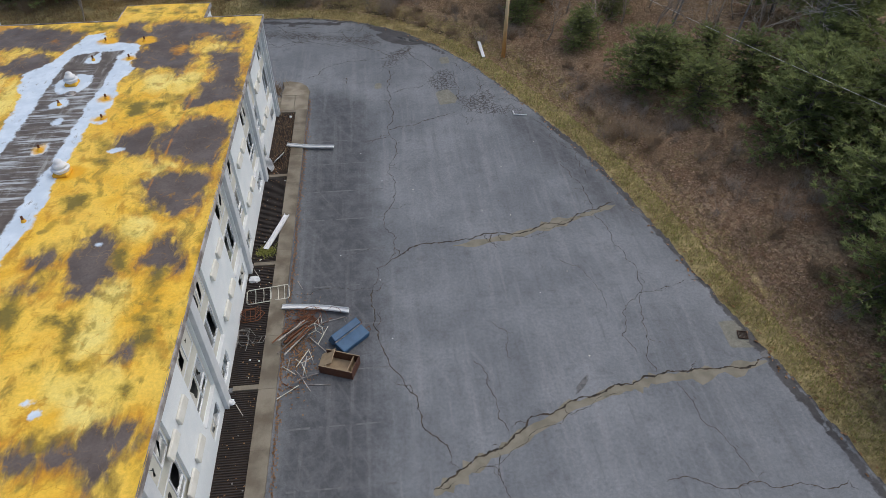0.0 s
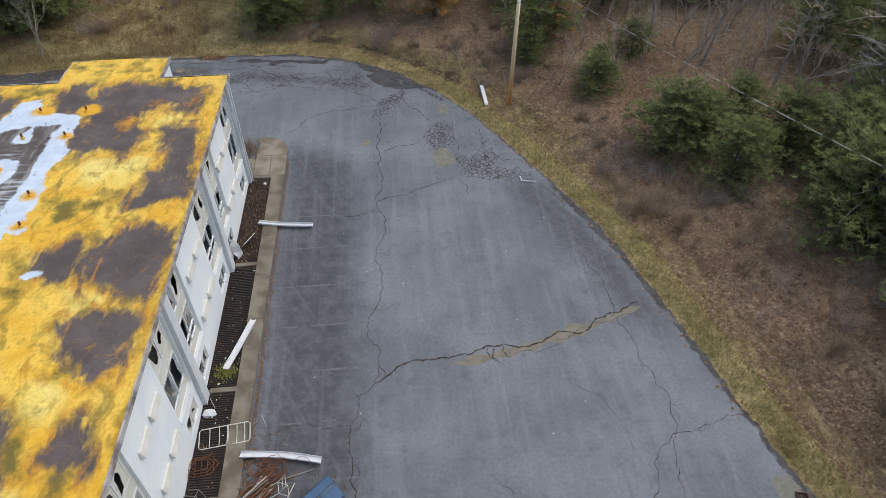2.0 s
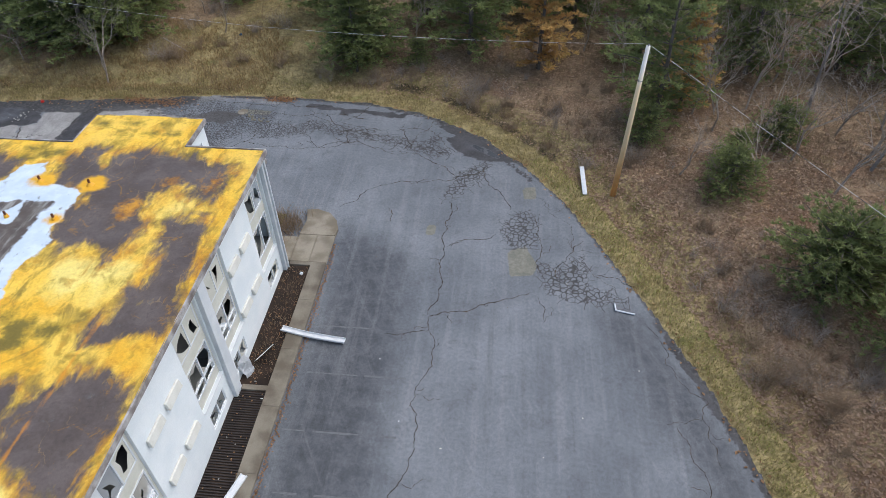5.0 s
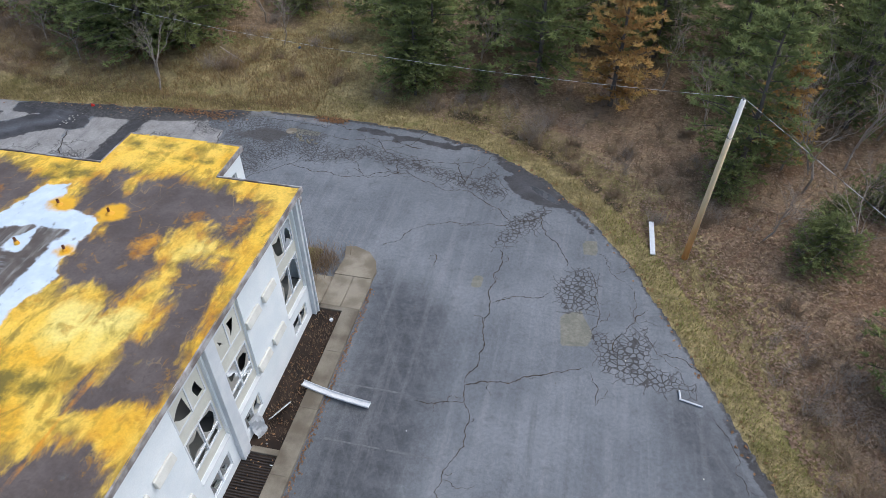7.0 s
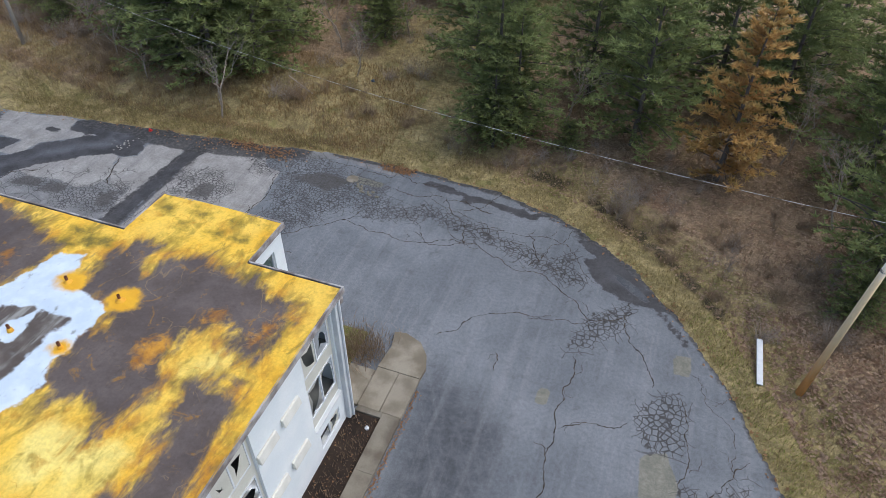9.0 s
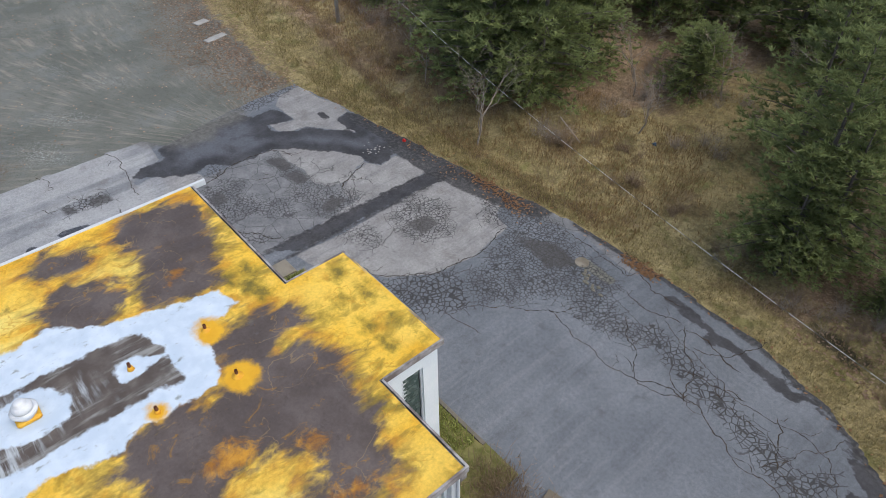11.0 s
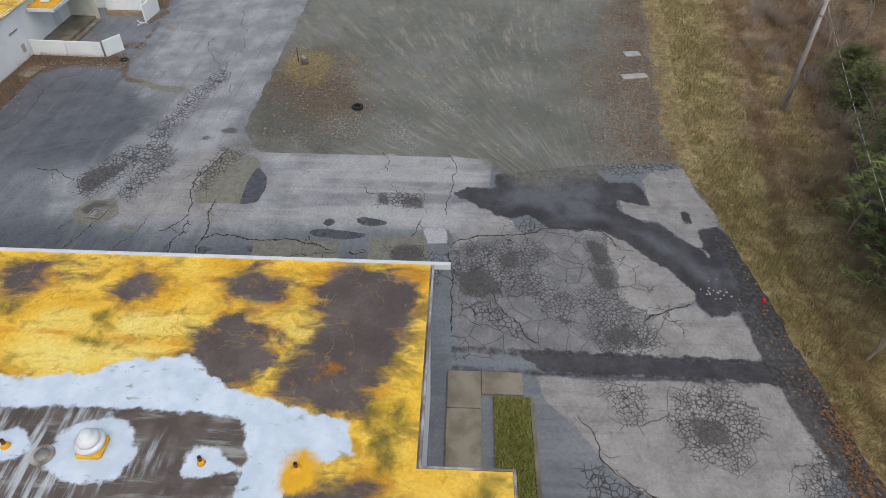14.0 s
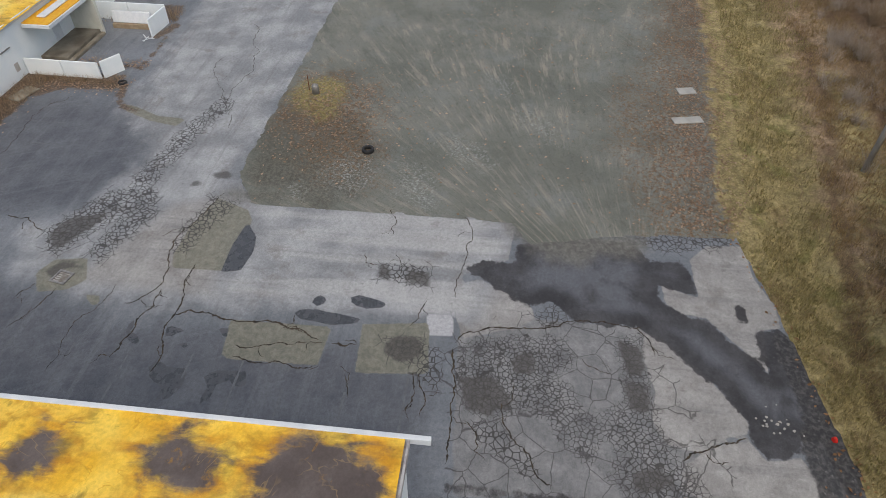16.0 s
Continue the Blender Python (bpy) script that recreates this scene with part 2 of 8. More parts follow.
def ground_material():
    n = Nodes("ground")
    leafn, leaf2, leaf3 = n.noise(11, 7, 0.84), n.noise(21, 5, 0.8), n.noise(5.5, 7, 0.8)
    litter = n.mix(n.step(n.noise(0.35, 6, 0.6), 0.35, 0.65), (0.212, 0.148, 0.090), (0.305, 0.222, 0.140))
    litter = n.mix(n.mul(n.step(leafn, 0.50, 0.64), 0.75), litter, (0.48, 0.345, 0.245))
    litter = n.mix(n.mul(n.step(leafn, 0.48, 0.34), 0.75), litter, (0.085, 0.060, 0.042))
    litter = n.mix(n.mul(n.step(leaf2, 0.60, 0.68), 0.6), litter, (0.52, 0.41, 0.325))
    litter = n.mix(n.mul(n.step(n.noise(0.4, 6, 0.62), 0.53, 0.64), 0.5), litter, (0.190, 0.155, 0.070))
    litter = n.mix(n.mul(n.step(n.noise(0.16, 5, 0.6), 0.52, 0.64), 0.5), litter, (0.225, 0.124, 0.078))
    straw = n.mix(n.step(n.noise(0.7, 6), 0.35, 0.68), (0.205, 0.166, 0.074), (0.330, 0.264, 0.128))
    straw = n.mix(n.mul(n.step(n.noise(9, 6, 0.78), 0.48, 0.64), 0.65), straw, (0.40, 0.325, 0.18))
    straw = n.mix(n.mul(n.step(n.noise(7, 6, 0.78), 0.46, 0.34), 0.65), straw, (0.068, 0.054, 0.027))
    straw = n.mix(n.mul(n.step(n.noise(0.5, 6, 0.6), 0.55, 0.66), 0.6), straw, (0.140, 0.140, 0.044))
    straw = n.mix(n.mul(n.step(n.noise(0.28, 6, 0.65), 0.54, 0.66), 0.6), straw, (0.125, 0.080, 0.043))
    c = n.mix(n.mask("grass", 2.4, 0.7, 0.9), litter, straw)
    c = n.mix(1.0, c, n.step(n.noise(2.4, 8, 0.78), 0.30, 0.70, (0.60, 1.42)), "MULTIPLY")
    # grey-green gravel, brushed by tyres in long bends
    brushed = n.noise(1.0, 8, 0.72, vec=n.scaled(0.22, 4.2, 1, turn=radians(-30)), bend=0.5)
    gravel = n.mix(n.step(n.noise(0.22, 7, 0.62), 0.35, 0.65), (0.140, 0.146, 0.126), (0.196, 0.200, 0.176))
    gravel = n.mix(n.mul(n.mul(n.step(brushed, 0.52, 0.70), n.step(n.noise(0.13, 4), 0.42, 0.58)), 0.60), gravel, (0.27, 0.250, 0.208))
    spokes = n.noise(1.0, 9, 0.74, vec=n.fan(-36, 49, 42, 0.26))
    gravel = n.mix(n.mul(n.mul(n.step(spokes, 0.51, 0.62), n.step(n.noise(0.11, 4), 0.36, 0.56)), 0.75), gravel, (0.310, 0.285, 0.235))
    gravel = n.mix(n.mul(n.step(spokes, 0.46, 0.36), 0.45), gravel, (0.098, 0.104, 0.092))
    gravel = n.mix(n.mul(n.step(n.noise(0.30, 7, 0.68), 0.52, 0.66), 0.35), gravel, (0.215, 0.235, 0.230))
    gravel = n.mix(n.mul(n.step(n.noise(3.0, 9, 0.78), 0.56, 0.66), 0.55), gravel, (0.074, 0.070, 0.055))
    gravel = n.mix(n.mul(n.step(n.noise(22, 4, 0.8), 0.54, 0.72), 0.45), gravel, (0.29, 0.285, 0.27))
    gravel = n.mix(n.mul(n.step(n.noise(13, 5, 0.8), 0.46, 0.32), 0.6), gravel, (0.045, 0.045, 0.038))
    gravel = n.mix(n.mul(n.mask("trodden", 1.6, 0.9, 0.8, 9.0), 0.7), gravel, n.mix(n.step(leaf3, 0.40, 0.62), (0.062, 0.058, 0.044), (0.150, 0.142, 0.118)))
    gravel = n.mix(n.mul(n.mul(n.mask("chalk", 1.8, 1.8, 0.9, 9.0), n.step(n.noise(7, 8, 0.80), 0.48, 0.62)), 0.8), gravel, (0.44, 0.46, 0.44))
    leafy = n.mul(n.mask("leafy", 3.4, 0.7, 1.5, 9.0), n.step(n.noise(4.2, 9, 0.80), 0.45, 0.57))
    gravel = n.mix(n.mul(leafy, 0.85), gravel, n.mix(n.step(leafn, 0.4, 0.62), (0.080, 0.054, 0.034), (0.250, 0.150, 0.080)))
    c = n.mix(n.mask("gravel", 1.6, 1.1, 0.30, 9.0), c, gravel)
    mound = n.mul(n.mask("mound", 0.9, 1.4, 0.5), n.step(n.noise(4, 7, 0.75), 0.36, 0.56))
    c = n.mix(n.mul(mound, 0.9), c, n.mix(n.step(n.noise(6, 6, 0.7), 0.4, 0.62), (0.19, 0.155, 0.05), (0.36, 0.30, 0.13)))
    # dark furrow soil; the same colour also paints shade under the far brush
    furrow_and_shade = n.mask("furrow_and_shade", 1.0, 1.3, 0.35, 8.0)
    c = n.mix(n.mul(furrow_and_shade, 0.8), c, n.mix(n.step(leafn, 0.42, 0.60), (0.050, 0.034, 0.022), (0.160, 0.095, 0.054)))
    c = n.mix(n.mul(n.mask("mud", 0.6, 1.2, 0.15), 0.85), c, (0.036, 0.030, 0.022))
    n.bump(n.add(leafn, n.mul(n.noise(1.4, 4), 1.5)), 0.8, 0.08)
    return n.done(c, 0.95, 0, 0.15)


def roof_material():
    n = Nodes("sprayed_foam_roof")
    # soft drifts of sprayed top coat
    drift, fine = n.noise(0.9, 4, 0.5, bend=0.5), n.noise(4.0, 5, 0.58, bend=0.5)
    y = n.mix(n.step(drift, 0.32, 0.62), (0.70, 0.385, 0.026), (0.80, 0.50, 0.055))
    pool = n.step(n.noise(0.45, 4, 0.52, bend=0.4), 0.38, 0.60)
    y = n.mix(n.mul(pool, 0.5), y, (0.81, 0.575, 0.115))
    cream = n.step(n.add(n.attr("cream"), n.mul(n.add(n.noise(1.1, 5, 0.6, bend=0.4), -0.5), 1.1)), -0.28, 0.42)
    y = n.mix(n.mul(cream, 0.88), y, n.mix(n.step(n.noise(0.7, 3), 0.35, 0.65), (0.78, 0.585, 0.125), (0.80, 0.665, 0.20)))
    # brown smudges where the coat is thin
    thin = n.mul(n.step(n.noise(0.95, 5, 0.58, vec=n.scaled(1.5, 0.75, 1), bend=0.6), 0.48, 0.64), n.step(n.noise(2.2, 4, 0.55, bend=0.5), 0.36, 0.58))
    y = n.mix(n.mul(thin, 0.7), y, n.mix(n.step(n.noise(0.6, 2), 0.4, 0.6), (0.46, 0.21, 0.012), (0.27, 0.19, 0.022)))
    smudge = n.mul(n.step(n.noise(0.75, 6, 0.60, vec=n.scaled(1.4, 0.8, 1, turn=0.15), bend=0.7), 0.55, 0.66), n.step(cream, 0.7, 0.2))
    y = n.mix(n.mul(smudge, 0.65), y, n.mix(n.step(n.noise(1.8, 4), 0.4, 0.6), (0.30, 0.20, 0.018), (0.13, 0.105, 0.024)))
    y = n.mix(n.mul(n.step(fine, 0.60, 0.72), 0.2), y, (0.84, 0.62, 0.13))
    drag = n.scaled(1.5, 0.72, 1)
    wander = n.add(n.mul(n.add(n.noise(0.9, 5, 0.55, vec=drag, bend=0.8), -0.5), 2.2), n.mul(n.add(n.noise(4.5, 5, 0.62, vec=drag, bend=0.6), -0.5), 0.7))
    edge = n.add(n.attr("worn"), wander)
    worn = n.step(edge, -0.34, 0.30)
    rim = n.mul(n.step(edge, -0.95, -0.05), n.step(n.noise(1.5, 5, 0.58, vec=drag, bend=0.6), 0.34, 0.60))
    y = n.mix(n.mul(rim, 0.75), y, n.mix(n.step(n.noise(0.9, 4), 0.42, 0.58), (0.46, 0.19, 0.012), (0.17, 0.115, 0.022)))
    moss = n.add(n.attr("mossy"), n.mul(n.add(n.noise(2.6, 7, 0.66, bend=0.3), -0.5), 1.0))
    y = n.mix(n.mul(n.step(moss, -0.24, 0.12), 0.7), y, (0.31, 0.215, 0.020))
    y = n.mix(n.mul(n.step(moss, -0.02, 0.26), 0.85), y, n.mix(n.noise(1.0, 3), (0.095, 0.080, 0.022), (0.170, 0.135, 0.024)))
    b = n.mix(n.step(n.noise(0.8, 5, 0.58), 0.35, 0.7), (0.085, 0.066, 0.058), (0.128, 0.103, 0.092))
    b = n.mix(n.mul(n.step(n.noise(1.3, 8, 0.72, bend=0.9), 0.57, 0.68), 0.65), b, (0.34, 0.165, 0.018))
    b = n.mix(n.mul(n.step(n.noise(2.2, 6, 0.66), 0.60, 0.74), 0.30), b, (0.16, 0.17, 0.16))
    b = n.mix(n.mul(n.step(fine, 0.44, 0.30), 0.35), b, (0.055, 0.042, 0.038))
    # crack and drip lines in the coating
    bend = n.noise(0.55, 4, 0.5, bend=0.6)
    line = n.mul(n.step(n.math("ABSOLUTE", n.add(bend, -0.5)), 0.007, 0.002), n.step(n.noise(0.5, 3, vec=n.scaled(1, 1, 1, turn=0.7)), 0.45, 0.58))
    y = n.mix(n.mul(line, 0.5), y, (0.52, 0.24, 0.012))
    amber = n.step(n.add(n.attr("amber"), n.mul(n.add(n.noise(2.0, 7, 0.68, bend=0.6), -0.5), 1.8)), -0.10, 0.40)
    c = n.mix(worn, y, b)
    c = n.mix(n.mul(amber, 0.8), c, n.mix(n.step(n.noise(1.6, 4), 0.4, 0.6), (0.34, 0.135, 0.008), (0.62, 0.29, 0.018)))
    c = n.mix(n.mul(line, n.mul(worn, 0.25)), c, (0.46, 0.30, 0.12))
    seam = n.mul(n.mask("seam", 0.12, 1.6, 0.06), n.step(n.noise(0.6, 4), 0.40, 0.55))
    c = n.mix(n.mul(seam, 0.75), c, (0.62, 0.24, 0.012))
    c = n.mix(1.0, c, n.step(n.noise(9, 5, 0.7), 0.3, 0.7, (0.90, 1.10)), "MULTIPLY")
    # white coating, thin over a dark streaked field, wiped lengthwise and across
    bare = n.mask("bare", 0.2, 1.4, 0.08)
    wipes = n.mul(n.step(n.noise(1.0, 6, 0.68, vec=n.scaled(3.0, 0.35, 1)), 0.50, 0.66), n.step(n.noise(0.8, 5), 0.40, 0.58))
    cross = n.mul(n.step(n.noise(1.0, 6, 0.68, vec=n.scaled(0.40, 4.2, 1)), 0.47, 0.62), n.step(n.add(n.attr("smear"), n.mul(n.add(n.noise(0.9, 5), -0.5), 3.0)), -0.7, 0.5))
    dark = n.mix(n.step(n.noise(2.0, 5), 0.35, 0.7), (0.080, 0.063, 0.052), (0.128, 0.106, 0.090))
    dark = n.mix(n.mul(wipes, 0.65), dark, (0.38, 0.385, 0.36))
    dark = n.mix(n.mul(cross, 0.85), dark, (0.50, 0.54, 0.56))
    wd = n.add(n.attr("white"), n.mul(n.add(n.noise(1.5, 8, 0.62), -0.5), 0.8))
    white = n.step(wd, -0.03, 0.10)
    wc = n.mix(n.step(n.noise(1.6, 6), 0.35, 0.7), (0.50, 0.59, 0.68), (0.62, 0.70, 0.78))
    wc = n.mix(n.mul(n.step(n.noise(1.0, 7, 0.72, vec=n.scaled(3.0, 1.6, 1)), 0.58, 0.68), 0.7), wc, (0.17, 0.18, 0.15))
    wc = n.mix(n.mul(n.step(n.noise(4.0, 6, 0.7), 0.58, 0.72), 0.3), wc, (0.34, 0.38, 0.40))
    c = n.mix(bare, c, dark)
    c = n.mix(white, c, wc)
    blot = n.mask("blot", 0.35, 1.8, 0.16, 8.0)
    c = n.mix(blot, c, n.mix(n.noise(3, 5), (0.60, 0.28, 0.012), (0.80, 0.47, 0.03)))
    h = n.add(n.mul(n.noise(1.3, 5, 0.55, bend=0.5), 1.0), n.add(n.mul(fine, 0.35), n.add(n.mul(worn, -0.4), n.mul(white, 0.3))))
    n.bump(h, 0.22, 0.05)
    return n.done(c, n.step(drift, 0.3, 0.7, (0.45, 0.68)), 0, 0.35)


def foliage(name, a, b, c2, tips=False):
    n = Nodes(name)
    r = n.island()
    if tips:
        # light from above put into the colour: dark inner needles, paler bough ends
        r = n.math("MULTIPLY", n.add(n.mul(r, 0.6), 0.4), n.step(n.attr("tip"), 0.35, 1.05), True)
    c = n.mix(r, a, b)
    c = n.mix(n.mul(n.step(n.noise(0.9, 3), 0.45, 0.65), 0.45), c, c2)
    c = n.mix(n.mul(n.random(), 0.30), c, tuple(v * 0.6 for v in a))
    m = n.done(c, 0.75, 0, 0.2)
    # leaves let some light through
    through_leaf = n.t.nodes.new("ShaderNodeBsdfTranslucent")
    both = n.t.nodes.new("ShaderNodeMixShader")
    n.put(through_leaf.inputs[0], c)
    both.inputs[0].default_value = 0.5
    n.t.links.new(n.b.outputs[0], both.inputs[1])
    n.t.links.new(through_leaf.outputs[0], both.inputs[2])
    n.t.links.new(both.outputs[0], n.t.nodes["Material Output"].inputs[0])
    return m


def glass_material():
    n = Nodes("window_glass")
    n.b.inputs["Transmission Weight"].default_value = 0.75
    n.b.inputs["IOR"].default_value = 1.45
    return n.done(n.mix(n.noise(3, 4), (0.55, 0.60, 0.60), (0.72, 0.76, 0.75)), 0.08, 0, 0.6)


ASPHALT, GROUND, ROOF = asphalt_material(), ground_material(), roof_material()
GLASS = glass_material()
WHITE_WALL = simple("white_stucco", (0.765, 0.815, 0.83), (0.85, 0.88, 0.88), 0.9, 0.8, 0, 0.25, 25, 0.0)
WHITE_TRIM = simple("white_trim", (0.62, 0.655, 0.68), (0.73, 0.75, 0.76), 2.0, 0.55, 0, 0.15, 30, 0.15)
CREAM = simple("cream_board", (0.60, 0.59, 0.51), (0.70, 0.69, 0.61), 1.6, 0.75, 0, 0.2, 22, 0.25)
SLEEVE = simple("cream_metal", (0.66, 0.65, 0.58), (0.76, 0.75, 0.69), 3.0, 0.5, 0, 0.1, 30, 0.2)
DARK_EDGE = simple("weathered_edge", (0.17, 0.14, 0.125), (0.50, 0.485, 0.47), 1.6, 0.8, 0, 0.4, 18, 0.0)
CONCRETE = simple("concrete", (0.175, 0.146, 0.105), (0.335, 0.30, 0.235), 1.0, 0.9, 0, 0.4, 30, 0.25)
PALE_CONCRETE = simple("pale_concrete", (0.34, 0.33, 0.30), (0.44, 0.43, 0.40), 1.4, 0.9, 0, 0.4, 30, 0.2)
KERB = simple("stained_concrete", (0.115, 0.094, 0.068), (0.262, 0.236, 0.188), 0.9, 0.9, 0, 0.4, 20, 0.3)
SOIL = simple("dark_soil", (0.022, 0.016, 0.013), (0.050, 0.034, 0.025), 1.6, 0.95, 0, 0.9, 14, 0.0, 0.2)
SLAT = simple("dark_slat", (0.020, 0.016, 0.015), (0.042, 0.032, 0.028), 2.0, 0.7, 0, 0.4, 30, 0.4)
INSIDE = simple("dim_interior", (0.16, 0.17, 0.165), (0.26, 0.27, 0.26), 1.0, 0.9)
CRACK = simple("crack_dirt", (0.026, 0.023, 0.020), (0.085, 0.064, 0.044), 3.0, 0.95, 0, 0.5, 20, 0.0, 0.2)
FILLER = simple("crack_filler", (0.175, 0.160, 0.122), (0.250, 0.230, 0.180), 1.8, 0.85, 0, 0.4, 22, 0.0, 0.3)
PAINT_LINE = simple("worn_paint", (0.150, 0.155, 0.165), (0.105, 0.11, 0.12), 5.0, 0.8, 0, 0.2, 30, 0.0)
DARK_RUST = simple("dark_rust", (0.045, 0.026, 0.018), (0.085, 0.048, 0.030), 6.0, 0.8, 0.2, 0.5, 40, 0.3)
RUST = simple("rusty_metal", (0.15, 0.055, 0.026), (0.25, 0.105, 0.052), 6.0, 0.8, 0.2, 0.5, 40, 0.5)
STEEL = simple("grey_steel", (0.22, 0.21, 0.20), (0.36, 0.35, 0.33), 6.0, 0.5, 0.4, 0.2, 40, 0.5)
BARK = simple("bark", (0.115, 0.098, 0.085), (0.19, 0.165, 0.145), 3.0, 0.95, 0, 0.8, 20, 0.3, 0.2)
TWIG = simple("grey_twig", (0.33, 0.27, 0.22), (0.50, 0.425, 0.355), 1.5, 0.9, 0, 0.3, 20, 0.25, 0.2)
PALE_TWIG = simple("weathered_twig", (0.46, 0.41, 0.35), (0.62, 0.57, 0.50), 1.5, 0.9, 0, 0.3, 20, 0.2, 0.2)
BRUSH = simple("brown_brush", (0.29, 0.205, 0.135), (0.44, 0.335, 0.225), 0.6, 0.9, 0, 0.2, 20, 0.5, 0.2)
def pole_material():
    n = Nodes("pole_wood")
    z = n.t.nodes.new("ShaderNodeSeparateXYZ")
    n.put(z.inputs[0], n.co)
    grain = n.noise(3.0, 6, 0.66, vec=n.scaled(6, 6, 0.5))
    c = n.mix(n.step(n.add(z.outputs[2], n.mul(grain, 2.0)), 1.0, 5.5), (0.76, 0.40, 0.15), (0.82, 0.62, 0.37))
    c = n.mix(n.step(n.add(z.outputs[2], n.mul(grain, 2.0)), 8.0, 9.6), c, (0.82, 0.78, 0.71))
    c = n.mix(n.mul(n.step(grain, 0.55, 0.70), 0.35), c, (0.36, 0.29, 0.21))
    n.bump(grain, 0.4, 0.01)
    return n.done(c, 0.85, 0, 0.3)


POLE_WOOD = pole_material()
GREY_WOOD = simple("grey_wood", (0.36, 0.33, 0.295), (0.50, 0.47, 0.43), 1.5, 0.85, 0, 0.5, 16, 0.3)
def cable_material():
    n = Nodes("cable")
    return n.done(n.mix(n.step(n.attr("twist"), 0.4, 0.6), (0.13, 0.13, 0.12), (0.60, 0.60, 0.58)), 0.55)


CABLE = cable_material()
RUBBER = simple("rubber", (0.014, 0.014, 0.015), (0.028, 0.028, 0.028), 6.0, 0.75, 0, 0.4, 40, 0.2)
DRESSER = simple("dark_veneer", (0.075, 0.028, 0.016), (0.115, 0.048, 0.028), 3.0, 0.45, 0, 0.1, 30, 0.3)
RAW_WOOD = simple("raw_wood", (0.30, 0.22, 0.14), (0.42, 0.33, 0.22), 3.0, 0.8, 0, 0.3, 30, 0.3)
BLUE = simple("blue_vinyl", (0.026, 0.085, 0.175), (0.050, 0.130, 0.240), 2.5, 0.5, 0, 0.2, 30, 0.35)
FOAM = simple("orange_foam", (0.72, 0.33, 0.02), (0.82, 0.47, 0.04), 4.0, 0.6, 0, 0.6, 18, 0.1)
PLASTIC = simple("white_plastic", (0.66, 0.685, 0.71), (0.76, 0.775, 0.79), 4.0, 0.45, 0, 0.1, 30, 0.1)
GREEN_GLASS = simple("teal_pane", (0.060, 0.095, 0.085), (0.115, 0.155, 0.14), 2.0, 0.25, 0, 0.1, 20, 0.4, 0.6)
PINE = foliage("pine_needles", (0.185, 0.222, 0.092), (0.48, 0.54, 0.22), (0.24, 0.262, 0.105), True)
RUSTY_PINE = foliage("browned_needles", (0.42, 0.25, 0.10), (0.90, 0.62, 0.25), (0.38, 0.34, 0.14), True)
STRAW = foliage("dry_grass", (0.19, 0.155, 0.068), (0.58, 0.47, 0.24), (0.23, 0.22, 0.072))
GRASSY = simple("grassy_soil", (0.12, 0.125, 0.036), (0.24, 0.215, 0.085), 4.0, 0.95, 0, 0.9, 22, 0.0, 0.1)
GREEN_GRASS = foliage("green_grass", (0.23, 0.26, 0.065), (0.50, 0.52, 0.18), (0.42, 0.39, 0.15))
LEAF = foliage("fallen_leaf", (0.215, 0.140, 0.092), (0.54, 0.400, 0.295), (0.31, 0.185, 0.115))
BROWN_GRASS = foliage("brown_grass", (0.27, 0.182, 0.088), (0.56, 0.410, 0.225), (0.34, 0.240, 0.110))
WEED = foliage("dry_weed", (0.235, 0.165, 0.108), (0.43, 0.325, 0.225), (0.23, 0.165, 0.095))
ORANGE_LEAF = foliage("orange_leaf", (0.25, 0.135, 0.07), (0.46, 0.28, 0.15), (0.20, 0.12, 0.07))
PALE_BARK = simple("pale_bark", (0.20, 0.175, 0.155), (0.33, 0.30, 0.275), 2.0, 0.95, 0, 0.6, 20, 0.4, 0.2)


# ---- geometry helpers ----
def mesh_object(name, bm, material, parent=None, label="", smooth=False):
    data = bpy.data.meshes.new(name)
    bm.to_mesh(data)
    bm.free()
    if material:
        data.materials.append(material)
    if smooth:
        data.polygons.foreach_set("use_smooth", [True] * len(data.polygons))
    ob = new(name, data)
    if parent:
        ob.parent = parent
    if label:
        ob["label"] = label
    return ob


def part(name, bm, material, parent, label="", smooth=False):
    return mesh_object(name, bm, material, parent, label, smooth)


def thing(name, m, label, category, group="", kind=""):
    ob = new(name)
    ob.matrix_basis = m
    ob.empty_display_size = 0.2
    return tagged(ob, label, category, group, kind)


def raw(name, verts, faces, material, parent=None, smooth=False):
    data = bpy.data.meshes.new(name)
    data.from_pydata(verts, [], faces)
    data.materials.append(material)
    if smooth:
        data.polygons.foreach_set("use_smooth", [True] * len(data.polygons))
    ob = new(name, data)
    if parent:
        ob.parent = parent
    return ob


def box(bm, x0, x1, y0, y1, z0, z1, m=None, bevel=0.0):
    made = bmesh.ops.create_cube(bm, size=1)["verts"]
    at = Matrix.Translation(((x0 + x1) / 2, (y0 + y1) / 2, (z0 + z1) / 2)) @ Matrix.Diagonal((x1 - x0, y1 - y0, z1 - z0, 1))
    bmesh.ops.transform(bm, matrix=(m @ at) if m else at, verts=made)
    if bevel:
        bmesh.ops.bevel(bm, geom=list({e for v in made for e in v.link_edges}), offset=bevel, segments=1, affect="EDGES")
    return bm


def a_box(*size, m=None, bevel=0.0):
    return box(bmesh.new(), *size, m=m, bevel=bevel)


